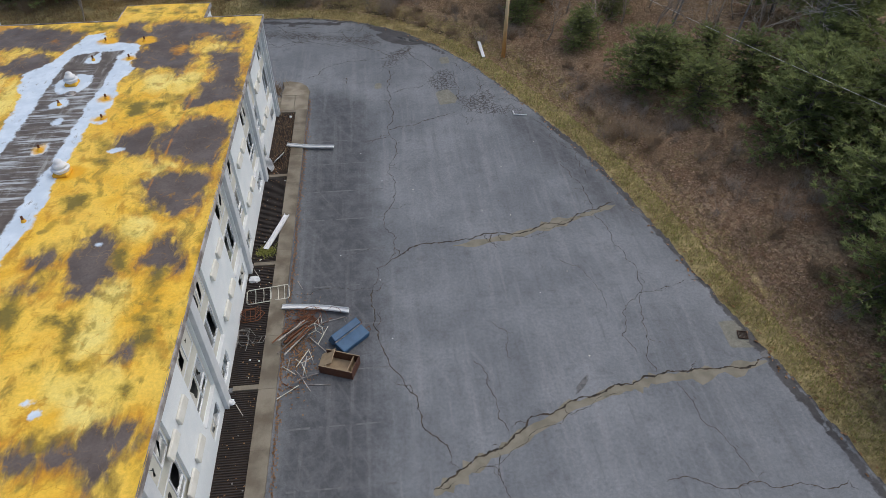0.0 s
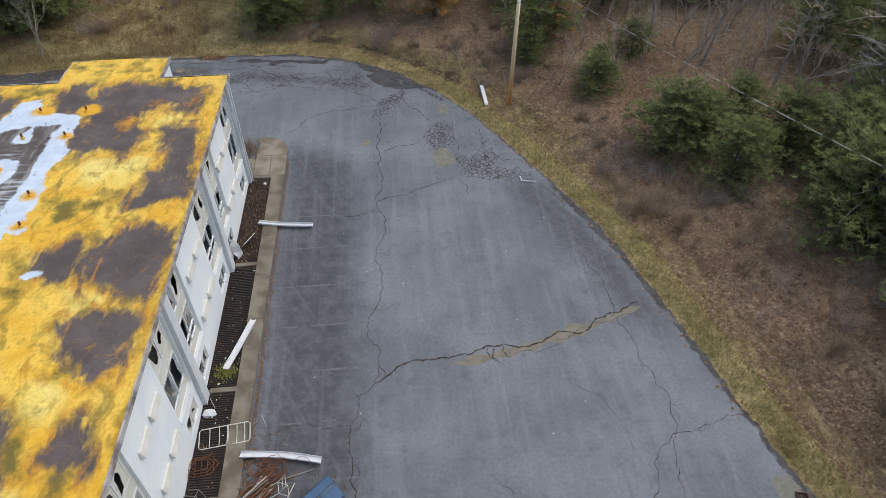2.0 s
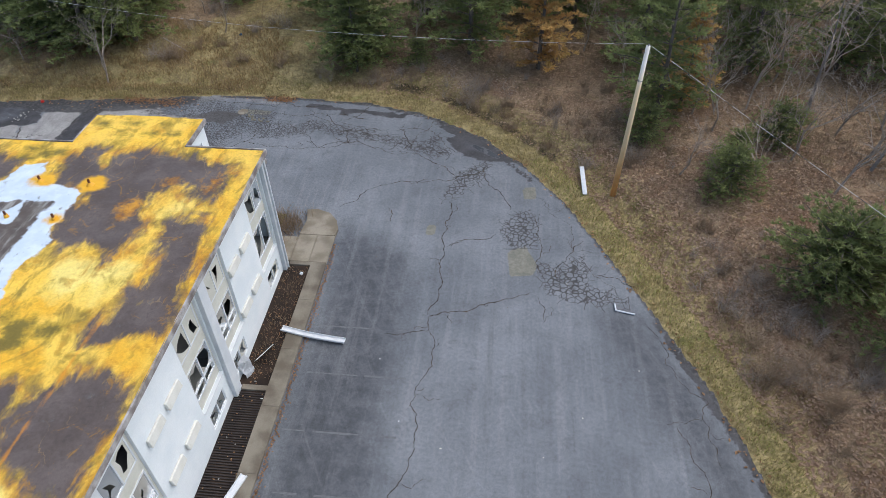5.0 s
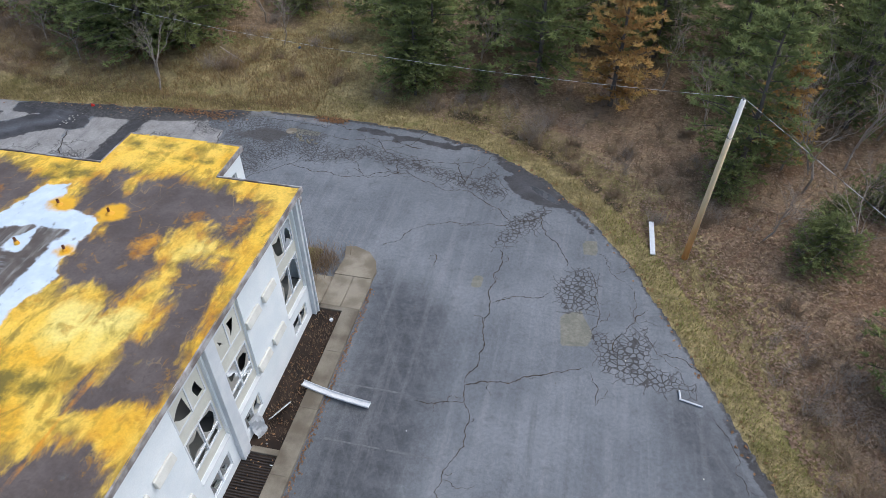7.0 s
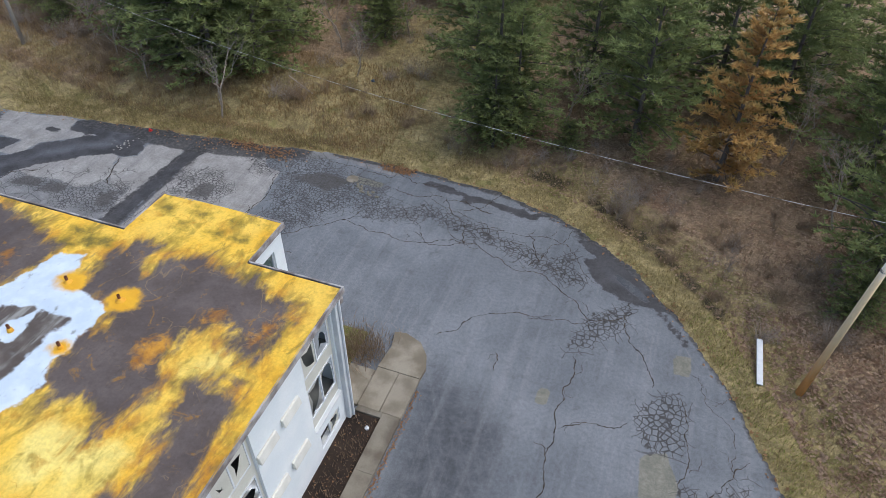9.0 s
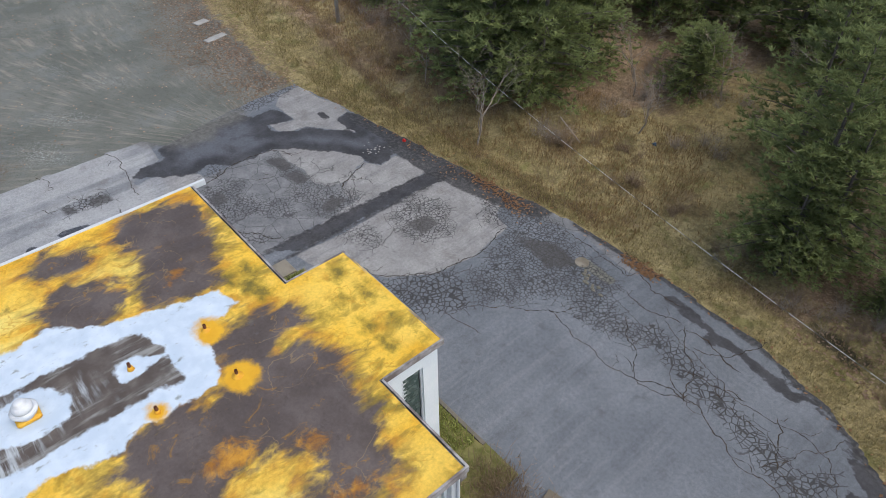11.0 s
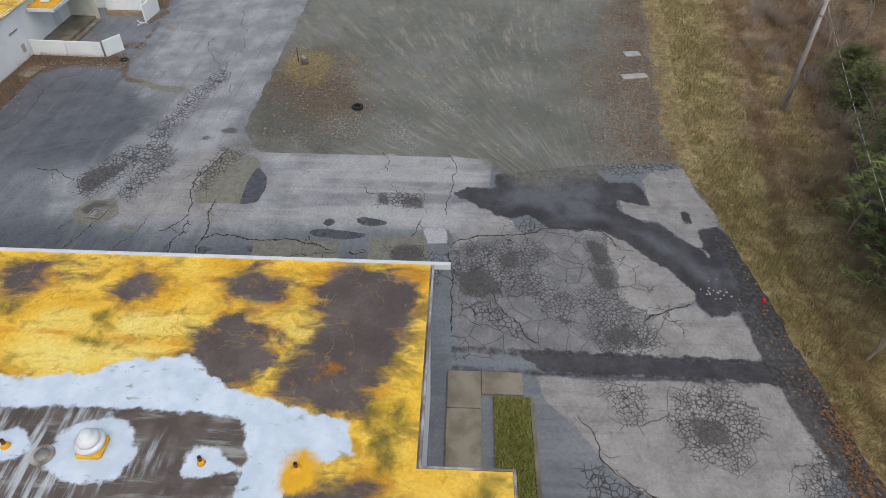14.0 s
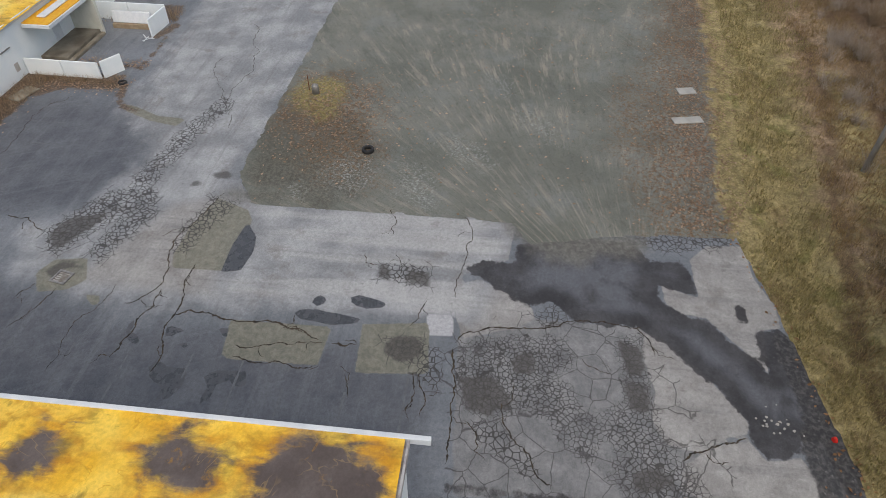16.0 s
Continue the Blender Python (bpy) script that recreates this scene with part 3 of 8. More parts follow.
def rod(bm, a, b, r0, r1=None, sides=6):
    """A round bar from a to b."""
    a, b = Vector(a), Vector(b)
    made = bmesh.ops.create_cone(bm, cap_ends=True, segments=sides, radius1=r0, radius2=r0 if r1 is None else r1, depth=(b - a).length)["verts"]
    at = Matrix.Translation((a + b) / 2) @ (b - a).to_track_quat("Z", "Y").to_matrix().to_4x4()
    bmesh.ops.transform(bm, matrix=at, verts=made)
    return bm


def lathe(bm, x, y, profile, sides=20):
    """A turned body from (radius, z) pairs."""
    rings = []
    for r, z in profile:
        rings.append([bm.verts.new((x + r * math.cos(2 * math.pi * k / sides), y + r * math.sin(2 * math.pi * k / sides), z)) for k in range(sides)])
    for lo, hi in zip(rings, rings[1:]):
        for k in range(sides):
            bm.faces.new((lo[k], lo[(k + 1) % sides], hi[(k + 1) % sides], hi[k]))
    bm.faces.new(rings[-1])
    bm.faces.new(rings[0][::-1])
    return bm


# signed depths, positive inside
def in_poly(p, poly):
    best, inside = np.full(len(p), 1e9), np.zeros(len(p), bool)
    for (ax, ay), (bx, by) in zip(poly, poly[1:] + poly[:1]):
        dx, dy = bx - ax, by - ay
        t = np.clip(((p[:, 0] - ax) * dx + (p[:, 1] - ay) * dy) / (dx * dx + dy * dy + 1e-9), 0, 1)
        best = np.minimum(best, np.hypot(p[:, 0] - ax - t * dx, p[:, 1] - ay - t * dy))
        cross = (ay > p[:, 1]) != (by > p[:, 1])
        inside ^= cross & (p[:, 0] < dx * (p[:, 1] - ay) / (dy if abs(dy) > 1e-9 else 1e-9) + ax)
    return np.where(inside, best, -best)


def in_line(p, line, half):
    best = np.full(len(p), 1e9)
    for (ax, ay), (bx, by) in zip(line, line[1:]):
        dx, dy = bx - ax, by - ay
        t = np.clip(((p[:, 0] - ax) * dx + (p[:, 1] - ay) * dy) / (dx * dx + dy * dy + 1e-9), 0, 1)
        best = np.minimum(best, np.hypot(p[:, 0] - ax - t * dx, p[:, 1] - ay - t * dy))
    return half - best


def in_oval(p, x, y, rx, ry, turn=0.0):
    c, s = math.cos(radians(turn)), math.sin(radians(turn))
    u, v = (p[:, 0] - x) * c + (p[:, 1] - y) * s, -(p[:, 0] - x) * s + (p[:, 1] - y) * c
    return (1 - np.hypot(u / rx, v / ry)) * min(rx, ry)


def field(p, ovals=(), lines=(), polys=()):
    d = np.full(len(p), -2.0)
    for o in ovals:
        d = np.maximum(d, in_oval(p, *o))
    for half, line in lines:
        d = np.maximum(d, in_line(p, line, half))
    for poly in polys:
        d = np.maximum(d, in_poly(p, poly))
    return np.clip(d, -2, 2)


def store(ob, name, values):
    a = ob.data.attributes.new(name, "FLOAT", "POINT")
    a.data.foreach_set("value", np.asarray(values, np.float32))


# ---- ground and asphalt ----
EAST_EDGE = [(17, -40), (16.6, 2), (16.83, 8.59), (16.26, 11.59), (15.47, 14.92), (14.58, 18.66), (13.87, 21.22), (12.78, 26.24), (11.67, 31.02), (10.51, 34.5),
             (8.82, 38.53), (6.63, 43.25), (5.1, 46.46), (2.65, 50.2), (-0.13, 53.19), (-4.04, 55.65), (-8.04, 56.75), (-12.62, 57.15), (-18.69, 57.13), (-25, 56.2),
             (-31, 55.6), (-38, 54.8), (-42.8, 54)]
LOT = EAST_EDGE + [(-42.4, 48.8), (-41.2, 43.6), (-42.7, 42.7), (-42.6, 29), (-45, 27.5), (-90, 27.5), (-90, -40)]
GRAVEL = [(-40, 26), (-40, 53.5), (-47, 53.8), (-55, 54.8), (-62, 56), (-72, 57), (-110, 58), (-110, 26)]
FLAT = EAST_EDGE + [(-50, 56), (-72, 58), (-120, 60), (-120, -40)]


def height(p):
    """Height of the open ground: a shallow ditch by the asphalt, then a gentle rise."""
    out = -in_poly(p, FLAT)
    lot = -in_poly(p, LOT)
    rise = np.where(out > 3, (out - 3) * 0.075, 0) - np.where(out > 25, (out - 25) * 0.055, 0)
    ditch = -0.22 * np.exp(-((out - 2.6) / 0.9) ** 2)
    bumps = np.array([noise.noise(Vector((x * 0.22, y * 0.22, 0))) * 0.25 + noise.noise(Vector((x * 0.9, y * 0.9, 3))) * 0.07 for x, y in p])
    edge = np.clip(lot / 0.5, -1, 1)
    return np.where(lot < -0.4, -0.08, np.where(lot < 0.6, -0.02 + 0.05 * edge, 0.03) + np.clip(lot / 3, 0, 1) * np.clip((out + 1) / 4, 0.05, 1) * bumps + ditch + rise)


def lie(x, y):
    return float(height(np.array([[x, y]]))[0])


def grid(xs, ys):
    gx, gy = np.meshgrid(xs, ys, indexing="ij")
    p = np.column_stack([gx.ravel(), gy.ravel()])
    n = len(ys)
    i = (np.arange(len(xs) - 1)[:, None] * n + np.arange(n - 1)[None, :]).ravel()
    return p, np.column_stack([i, i + n, i + n + 1, i + 1])


far = np.array([8, 20, 45, 90, 170, 320, 600.0])
xs = np.concatenate([-82 - far[::-1], np.arange(-82, 52.1, 0.6), 52 + far])
ys = np.concatenate([-14 - far[::-1], np.arange(-14, 100.1, 0.6), 100 + far])
p, faces = grid(xs, ys)
ground = raw("ground", np.column_stack([p, height(p)]).tolist(), faces.tolist(), GROUND, smooth=True)
tagged(ground, "leaf-littered ground with dry grass verges and gravel", "ground", kind="structure")
store(ground, "gravel", field(p, polys=[GRAVEL]))
store(ground, "grass", field(p, lines=[(2.6, EAST_EDGE[1:]), (2.8, [(-19.72, 57.86), (-42, 56.2), (-50, 57.0), (-60, 58.6), (-90, 61.5)]), (1.2, [(-43, 54.6), (-50, 55), (-58, 56.4), (-70, 58)]), (4.6, [(-25, 62), (-19, 65), (-13, 62.5)]), (1.0, [(-30, 60), (-60, 64)]), (2.2, [(10.08, 42.08), (4.91, 51.41), (-5.43, 59.48)]), (5.5, [(-16.58, 67.02), (-14.42, 80.44)])],
                            ))
store(ground, "mound", field(p, ovals=[(-54, 29.8, 2.2, 1.8, 0), (-51.8, 30.6, 1.0, 0.8, 0)]))
store(ground, "leafy", field(p, ovals=[(-53, 30.5, 4.4, 3.4, 20), (-49, 32, 4.0, 2.4, 30)], lines=[(2.3, [(-43, 52.2), (-47, 51.8), (-52, 52.2), (-57, 53), (-62, 54), (-68, 55.4), (-80, 57)]), (0.9, [(-50, 49.4), (-58, 50.6)])]))
store(ground, "trodden", field(p, ovals=[(-48, 31, 5.5, 3.6, 25), (-45.5, 29.6, 2.6, 1.8, 0)]))
store(ground, "chalk", field(p, ovals=[(-45.8, 33.6, 1.7, 1.3, 0), (-43.8, 31.2, 0.45, 0.35, 0), (-56.9, 41.4, 1.1, 0.45, 30), (-45, 37.5, 1.6, 0.8, 20), (-48.5, 40, 1.4, 0.7, 40), (-52, 44, 1.2, 0.5, 35)]))
# lines: the furrow; wide polygon: shade under the far brush, painted dark
store(ground, "furrow_and_shade", field(p, lines=[(0.35, [(-69, 63.8), (-57, 62.7), (-48.6, 60.4), (-44.9, 59.5), (-40.2, 58.6), (-35.5, 57.6), (-30.5, 57.8), (-25.4, 57.5), (-17.64, 58.19)]), (0.5, [(-44, 61), (-38, 60.5)])], polys=[[(-84, 67), (-60, 65.5), (-46, 63.5), (-46, 68), (-60, 72), (-84, 76)]], ovals=[(-21.81, 57.31, 1.0, 0.5, 0)]))
store(ground, "mud", field(p, ovals=[(-5.74, 59.13, 1.8, 0.5, -10)], lines=[(0.35, [(-2.75, 57.93), (1.07, 54.89), (4.47, 50.95)])]))

# asphalt: one sheet whose rim follows the lot's edge
p, faces = grid(np.arange(-80, 18.01, 0.25), np.arange(-12, 57.51, 0.25))
d = in_poly(p, LOT) + np.array([noise.noise(Vector((x * 0.8, y * 0.8, 7))) * 0.22 + noise.noise(Vector((x * 3, y * 3, 9))) * 0.08 for x, y in p])
keep = (d[faces] > 0).any(axis=1)
faces = faces[keep]
used = np.unique(faces)
index = np.full(len(p), -1)
index[used] = np.arange(len(used))
p, d, faces = p[used], d[used], index[faces]
step = 0.05
gx = in_poly(p + (step, 0), LOT) - in_poly(p - (step, 0), LOT)
gy = in_poly(p + (0, step), LOT) - in_poly(p - (0, step), LOT)
g = np.column_stack([gx, gy]) / (np.hypot(gx, gy)[:, None] + 1e-6)
p = np.where((d < 0)[:, None], p - g * d[:, None], p)
pavement = raw("pavement", np.column_stack([p, np.where(d < 0.02, -0.05, 0.0)]).tolist(), faces.tolist(), ASPHALT)
tagged(pavement, "cracked grey asphalt parking lot with patches and puddles", "parking lot", kind="structure")
# zones of wear on the sheet, each as signed depth
SLAB = [(-42.9, 28.6), (-42.9, 43), (-39.8, 42.7), (-38.5, 40.6), (-36, 40.3), (-35.7, 38), (-35.1, 28), (-35.2, 23), (-36.4, 20), (-39.2, 18.6), (-41, 20.8), (-44.5, 22), (-48, 20.6), (-50.2, 18.2), (-53, 17.8), (-58, 17.5), (-64, 17), (-80, 15), (-80, 27.5), (-45, 27.5)]
ZONES = {}


def zone(layer, *ring):
    ZONES.setdefault(layer, []).append(list(ring))


zone("patch", (-38.3, 26.5), (-40.4, 26.5), (-42.8, 27.1), (-42, 29), (-41.2, 29.5), (-37.5, 29.4), (-37.4, 26.8))
zone("patch", (-34.6, 30.7), (-34.7, 35.2), (-32.6, 35.1), (-32.5, 31.4), (-32.6, 31))
zone("patch", (-35, 36.5), (-35.4, 39.4), (-32.7, 39.7), (-32.4, 36.7))
zone("patch", (-36.4, 20.6), (-37.3, 21), (-37.6, 22.5), (-36.2, 23.2), (-35.5, 22.6), (-35.2, 21.3))
zone("patch", (1.81, 42.17), (2.77, 42.63), (3.38, 41.19), (3.15, 40.45), (1.98, 40.29))
zone("patch", (2.58, 47.72), (3.33, 47.87), (3.4, 46.7), (2.66, 46.66))
zone("patch", (-35.3, 23.6), (-35.3, 24.4), (-34.8, 24.5), (-34.7, 24.2))
zone("water", (-41.1, 29.3), (-40, 30.1), (-38.9, 30.3), (-37.6, 30.1), (-37.4, 29.2), (-39.3, 29.1))
zone("water", (-35.4, 33.3), (-35.6, 33.8), (-35.5, 35.2), (-35.3, 36.4), (-35, 36.2), (-34.8, 35.2), (-35, 33.6))
zone("water", (-36.5, 35.6), (-36.7, 36), (-36.4, 37.3), (-36.1, 37.3), (-35.9, 36.5), (-36.1, 35.8))
zone("water", (-36.1, 33.9), (-36.5, 34.2), (-36.3, 34.6), (-35.9, 34.5), (-35.8, 34.2))
zone("water", (-31.7, 28.2), (-32.1, 28.5), (-31.8, 29.1), (-31.9, 29.8), (-31.1, 30), (-30.4, 29.7), (-30.2, 29.2), (-30.9, 29.2), (-31.1, 28.6))
zone("water", (-31.6, 30.6), (-31.9, 31.1), (-32, 32.3), (-31.3, 32.5), (-31.1, 32.1), (-31.5, 31.8), (-31.2, 31.3), (-30.4, 31.3), (-30.2, 30.9), (-31.1, 31))
zone("water", (-33.5, 26.4), (-34, 26.4), (-34.1, 26.6), (-33.4, 26.7), (-33.2, 27.2), (-32.8, 27.3), (-32.9, 26.8))
zone("water", (-33.3, 28.2), (-34, 28.1), (-33.8, 29), (-33.6, 28.7), (-33.3, 28.4))
zone("water", (-34, 30.4), (-34.4, 30.7), (-33.6, 30.9), (-33.7, 30.6))
zone("dirt", (-33.9, 37.7), (-34.4, 37.9), (-34.6, 38.6), (-34.5, 39.2), (-33.5, 39.2), (-33.2, 38.5), (-33.3, 37.9))
zone("dirt", (-38.8, 36.6), (-38.9, 37), (-37.8, 37.2), (-37.9, 36.6))
zone("dirt", (-38.5, 38), (-38.5, 39), (-37.6, 39.1), (-37.7, 37.9))
zone("dirt", (-36.5, 21), (-37.3, 21.4), (-37.3, 22.3), (-36.9, 22.6), (-36.8, 21.7), (-35.9, 21.7))
zone("dirt", (-39.2, 19.7), (-40.3, 20.1), (-40.9, 21.8), (-39.9, 21.7), (-39.1, 21.2), (-38.2, 20.9), (-37.9, 20.6), (-38.7, 19.9))
zone("dirt", (-33.8, 43.1), (-34.4, 43.7), (-33.8, 44.1), (-33.1, 43.9), (-33.2, 43.1))
zone("dirt", (-32.1, 41.5), (-32.3, 42.9), (-31.3, 43.1), (-31.3, 41.9))
zone("dirt", (-35.4, 47.5), (-35, 48.5), (-33.6, 48.5), (-33.6, 47.8))
zone("dirt", (-29.2, 47.5), (-29.6, 48.6), (-28.8, 49), (-28.4, 47.6))
zone("dirt", (-33.3, 47.6), (-33, 48.6), (-31.8, 48.4), (-31.9, 47.6))
zone("dirt", (-24.9, 50.2), (-24.8, 51.5), (-23.8, 51.6), (-23.6, 50.4))
zone("dirt", (-20.26, 53.83), (-18.59, 54.98), (-16.56, 54.72), (-17.46, 53.31))
zone("crazed", (-38.3, 26.4), (-40.4, 26.0), (-43.1, 26.8), (-42.6, 28.2), (-40.6, 27.6), (-38.4, 27.1))
zone("crazed", (-39.2, 19.2), (-41.2, 20.2), (-43, 21.2), (-43.3, 23.4), (-41.4, 24.5), (-39.2, 23.9), (-37.2, 23.2), (-37.6, 22.5), (-38.1, 22.2), (-40.5, 22.6), (-39.8, 22), (-38.3, 21.4), (-37.6, 20.8), (-38.1, 20))
zone("crazed", (-38.8, 36.6), (-39, 37.7), (-38.9, 39), (-37.5, 39.1), (-37.6, 37.4), (-37.9, 36.6))
zone("crazed", (-34.3, 39.1), (-34.2, 40.1), (-31.5, 40.4), (-32.7, 39.2))
zone("crazed", (-42.4, 48.8), (-43.1, 53.9), (-42, 53.7), (-41.1, 50.2), (-41.5, 49.4))
zone("crazed", (-36.5, 44), (-37.5, 45.2), (-36, 45.5), (-35.8, 44.2))
zone("crazed", (-34.2, 40.7), (-34.3, 41.1), (-32.1, 41.3), (-32, 40.8))
zone("crazed", (-30.7, 41.4), (-30.9, 42.7), (-28.6, 44.5), (-28.5, 43.8), (-29.5, 42.3))
zone("crazed", (1.23, 44.04), (2.64, 45.8), (3.46, 44.99), (3.4, 42.45), (1.82, 42.59))
zone("crazed", (3.07, 41.7), (4.33, 41.13), (5.96, 42.37), (5.92, 40.16), (8.06, 38.91), (6.1, 38.49), (3.97, 39.12))
zone("crazed", (-1.27, 49.04), (0.33, 50.4), (0.49, 48.37), (-1.01, 46.8), (-2.06, 46.12))
zone("crazed", (-4.73, 51.76), (-2.85, 53.04), (-2.48, 50.8), (-4.23, 50.93))
zone("crazed", (-22.88, 45.68), (-20.48, 49.96), (-17.78, 48.75), (-19.55, 46.12))
zone("crazed_fine", (-33.8, 42.9), (-34.7, 43.7), (-34.7, 44.6), (-34.1, 45.1), (-33.2, 45.1), (-32.9, 44.6), (-32.3, 44.4), (-31.9, 45.1), (-30.8, 45.3), (-31.3, 46.2), (-30.2, 46.5), (-29.4, 46), (-30.1, 45.4), (-31.5, 44.6), (-31.8, 43.7), (-30.8, 42.6), (-31.5, 41.4), (-32.5, 40.9), (-32.7, 41.4), (-32.7, 42.8))
zone("crazed_fine", (-35.6, 47.4), (-35.2, 48.5), (-34.1, 48.6), (-33, 48.7), (-33.8, 47.6), (-34.4, 47.4))
zone("crazed_fine", (-32.2, 47), (-32.8, 48.6), (-31.4, 48.5), (-30.5, 49.2), (-29, 49), (-28.4, 47.6), (-30.3, 47.1), (-30.2, 46.2))
zone("crazed_fine", (-33.5, 37.6), (-34.4, 37.6), (-34.7, 38.6), (-34.5, 39.3), (-33.3, 39.3), (-33, 38.5))
zone("crazed_fine", (-22.44, 56.27), (-21.4, 56.82), (-18.69, 56.31), (-17.25, 55.71), (-13.95, 54.99), (-14.06, 54.36), (-15.37, 52.81), (-16.58, 50.77), (-18.09, 48.94), (-19.85, 49.57), (-19.96, 50.69), (-21.09, 54.1), (-22.34, 54.65))
zone("crazed_fine", (-25, 49.2), (-25.9, 51.6), (-24.7, 53.3), (-22.76, 51.62), (-22.87, 49.9))
zone("crazed_fine", (-24.01, 54.81), (-22.54, 55.96), (-21.29, 55.41), (-21.93, 53.25))
zone("crazed_fine", (-25.5, 47.7), (-25.5, 48.5), (-24.33, 48.29), (-24.6, 47.6))
zone("crazed_fine", (-33.5, 40.7), (-34.7, 41.4), (-35.2, 43.2), (-35.4, 44.9), (-34.3, 45.6), (-33.2, 45.1), (-31.4, 46.2), (-30.2, 46.6), (-29.3, 45.7), (-30.6, 44.7), (-31.5, 43.8), (-30.7, 42.1), (-31.7, 41.1))
zone("crazed_fine", (-35.6, 47.4), (-35.8, 48.6), (-33.6, 48.7), (-31.8, 48.7), (-30.3, 49), (-29.5, 49.9), (-28.6, 50.3), (-27.9, 48.9), (-27.8, 47.3), (-29.1, 47), (-30.7, 46.7), (-31.5, 47.5), (-33.6, 47.5))
zone("crazed_fine", (-26.7, 46.6), (-26.7, 48), (-25.8, 48.9), (-24.8, 48.6), (-24.7, 47.4), (-25.9, 47))
zone("crazed_fine", (-17.06, 53.12), (-17.15, 54.41), (-15.14, 54.48), (-12.9, 53.59), (-10.86, 53.53), (-11.28, 52.59), (-13.06, 52.06), (-14.6, 51.71))
zone("crazed_fine", (-26, 49.8), (-26.6, 50.7), (-26.7, 52.5), (-25.9, 52.6), (-25, 52.9), (-24.8, 49.2))
zone("dirt", (-32.7, 40.9), (-32.9, 42.2), (-32, 43.1), (-31, 42.3), (-31.2, 41.4))
zone("damp", (-39, 40.6), (-39.6, 41.5), (-39.6, 42.9), (-40.9, 43.2), (-41.5, 44.7), (-41.8, 46.8), (-41.7, 48.6), (-40.5, 49.5), (-40.6, 50.9), (-39.9, 51.3), (-38.4, 51.4), (-38.6, 50.4), (-38.9, 49.7), (-37.9, 49.7), (-37.2, 50.4), (-36.9, 51.5), (-35.7, 52.4), (-34.9, 53.3), (-34.3, 53.5), (-36.4, 53.4), (-36.8, 54.6), (-35.9, 55.1), (-34.7, 55.3), (-32.9, 55.8), (-29.8, 56.1), (-29.5, 56.3), (-29.3, 54.9), (-30.3, 54.8), (-31.2, 54.8), (-31.3, 54.2), (-30.5, 53.5), (-30.3, 52.5), (-31.1, 52), (-31.8, 52.2), (-32.8, 51.6), (-33.2, 51.5), (-33.9, 50.6), (-35.2, 49.7), (-36.2, 48.4), (-36.1, 47.3), (-36.2, 46.1), (-36.1, 45.6), (-37.1, 45.2), (-37.3, 44.6), (-36.9, 43.8), (-37.2, 43.1), (-37.8, 42.2), (-38.3, 41.6))
zone("damp", (-38, 52.9), (-38, 53.4), (-37, 53.3), (-37, 52.9))
zone("damp", (-28, 43.6), (-28, 47.9), (-27.9, 53.7), (-27.2, 55.6), (-26.4, 55.4), (-26.8, 52.5), (-26.8, 47.3), (-26.9, 44.6))
zone("damp", (-27.2, 55.6), (-26, 55.9), (-22.44, 57.08), (-22.02, 56.39), (-23.49, 55.53), (-25.6, 55.2))
zone("damp", (-2.44, 52.63), (-0.86, 53.26), (0.48, 52.03), (2.44, 50.41), (0.64, 50.21), (-1.23, 50.87))
zone("damp", (-12.55, 55.98), (-12.30, 56.37), (-10.98, 56.26), (-9.63, 55.84), (-8.41, 55.84), (-7.12, 55.63), (-5.14, 55.27), (-5.55, 54.84), (-7.20, 55.08), (-8.37, 55.45), (-9.22, 55.28), (-9.57, 54.75), (-10.01, 55.50), (-11.04, 55.65))
zone("damp", (-3.34, 54.31), (-0.95, 53.8), (0.17, 52.23), (-0.78, 51.97), (-1.81, 52.99))
zone("pale", (-35.9, 48.7), (-35.8, 49.3), (-34.6, 50.4), (-33, 51.5), (-31.8, 52.2), (-31.3, 52), (-31, 51.1), (-30.3, 50), (-30.4, 49.5), (-30.5, 48.9), (-31.4, 48.5), (-32.2, 48.6), (-32.8, 48.8), (-33.9, 48.6), (-35, 48.5))
zone("pale", (-31, 52), (-30.2, 52.5), (-30.5, 53.8), (-29.6, 54.1), (-29.2, 54.1), (-28.6, 49.1), (-29.7, 49.4), (-30.7, 50.9))
zone("pale", (-39.1, 49.8), (-38.6, 50.4), (-38.3, 51.4), (-40.8, 51.4), (-41.9, 52.4), (-42.1, 54.2), (-39.7, 54.2), (-38.1, 54.8), (-36.8, 54.6), (-36.7, 53.9), (-34.3, 53.5), (-34.7, 53.2), (-35.5, 52.7), (-36.4, 52), (-37.1, 51.5), (-37.2, 50.4), (-37.7, 49.9))
zone("pale", (-37.8, 40.3), (-38.3, 41.4), (-37.8, 42.4), (-36.9, 43.8), (-36.2, 44), (-35.6, 43.3), (-34.7, 40.9), (-36, 40.5))
zone("pale", (-26.7, 44.4), (-26.5, 47), (-26.8, 52.5), (-26.6, 54.6), (-25.1, 55.5), (-23.07, 55.64), (-22.13, 54.26), (-21.09, 54.1), (-20.58, 51.07), (-21, 48.72), (-22.35, 46.89), (-24.23, 45.78), (-25.5, 44.6))
zone("pale", (-26.8, 45.3), (-27.7, 49.8), (-27.9, 53.7), (-28, 55), (-29.4, 54.4), (-29.4, 50.9), (-28.4, 49.6), (-27.7, 45.1))
zone("grey", (-35.8, 45.4), (-36.1, 47.3), (-35.1, 47.4), (-34.4, 47.1), (-33.7, 47.4), (-32.7, 47.4), (-31.7, 46.3), (-31.8, 45.4), (-32.8, 45.1), (-33.9, 45.5), (-34.2, 46.2), (-34.9, 45.5))
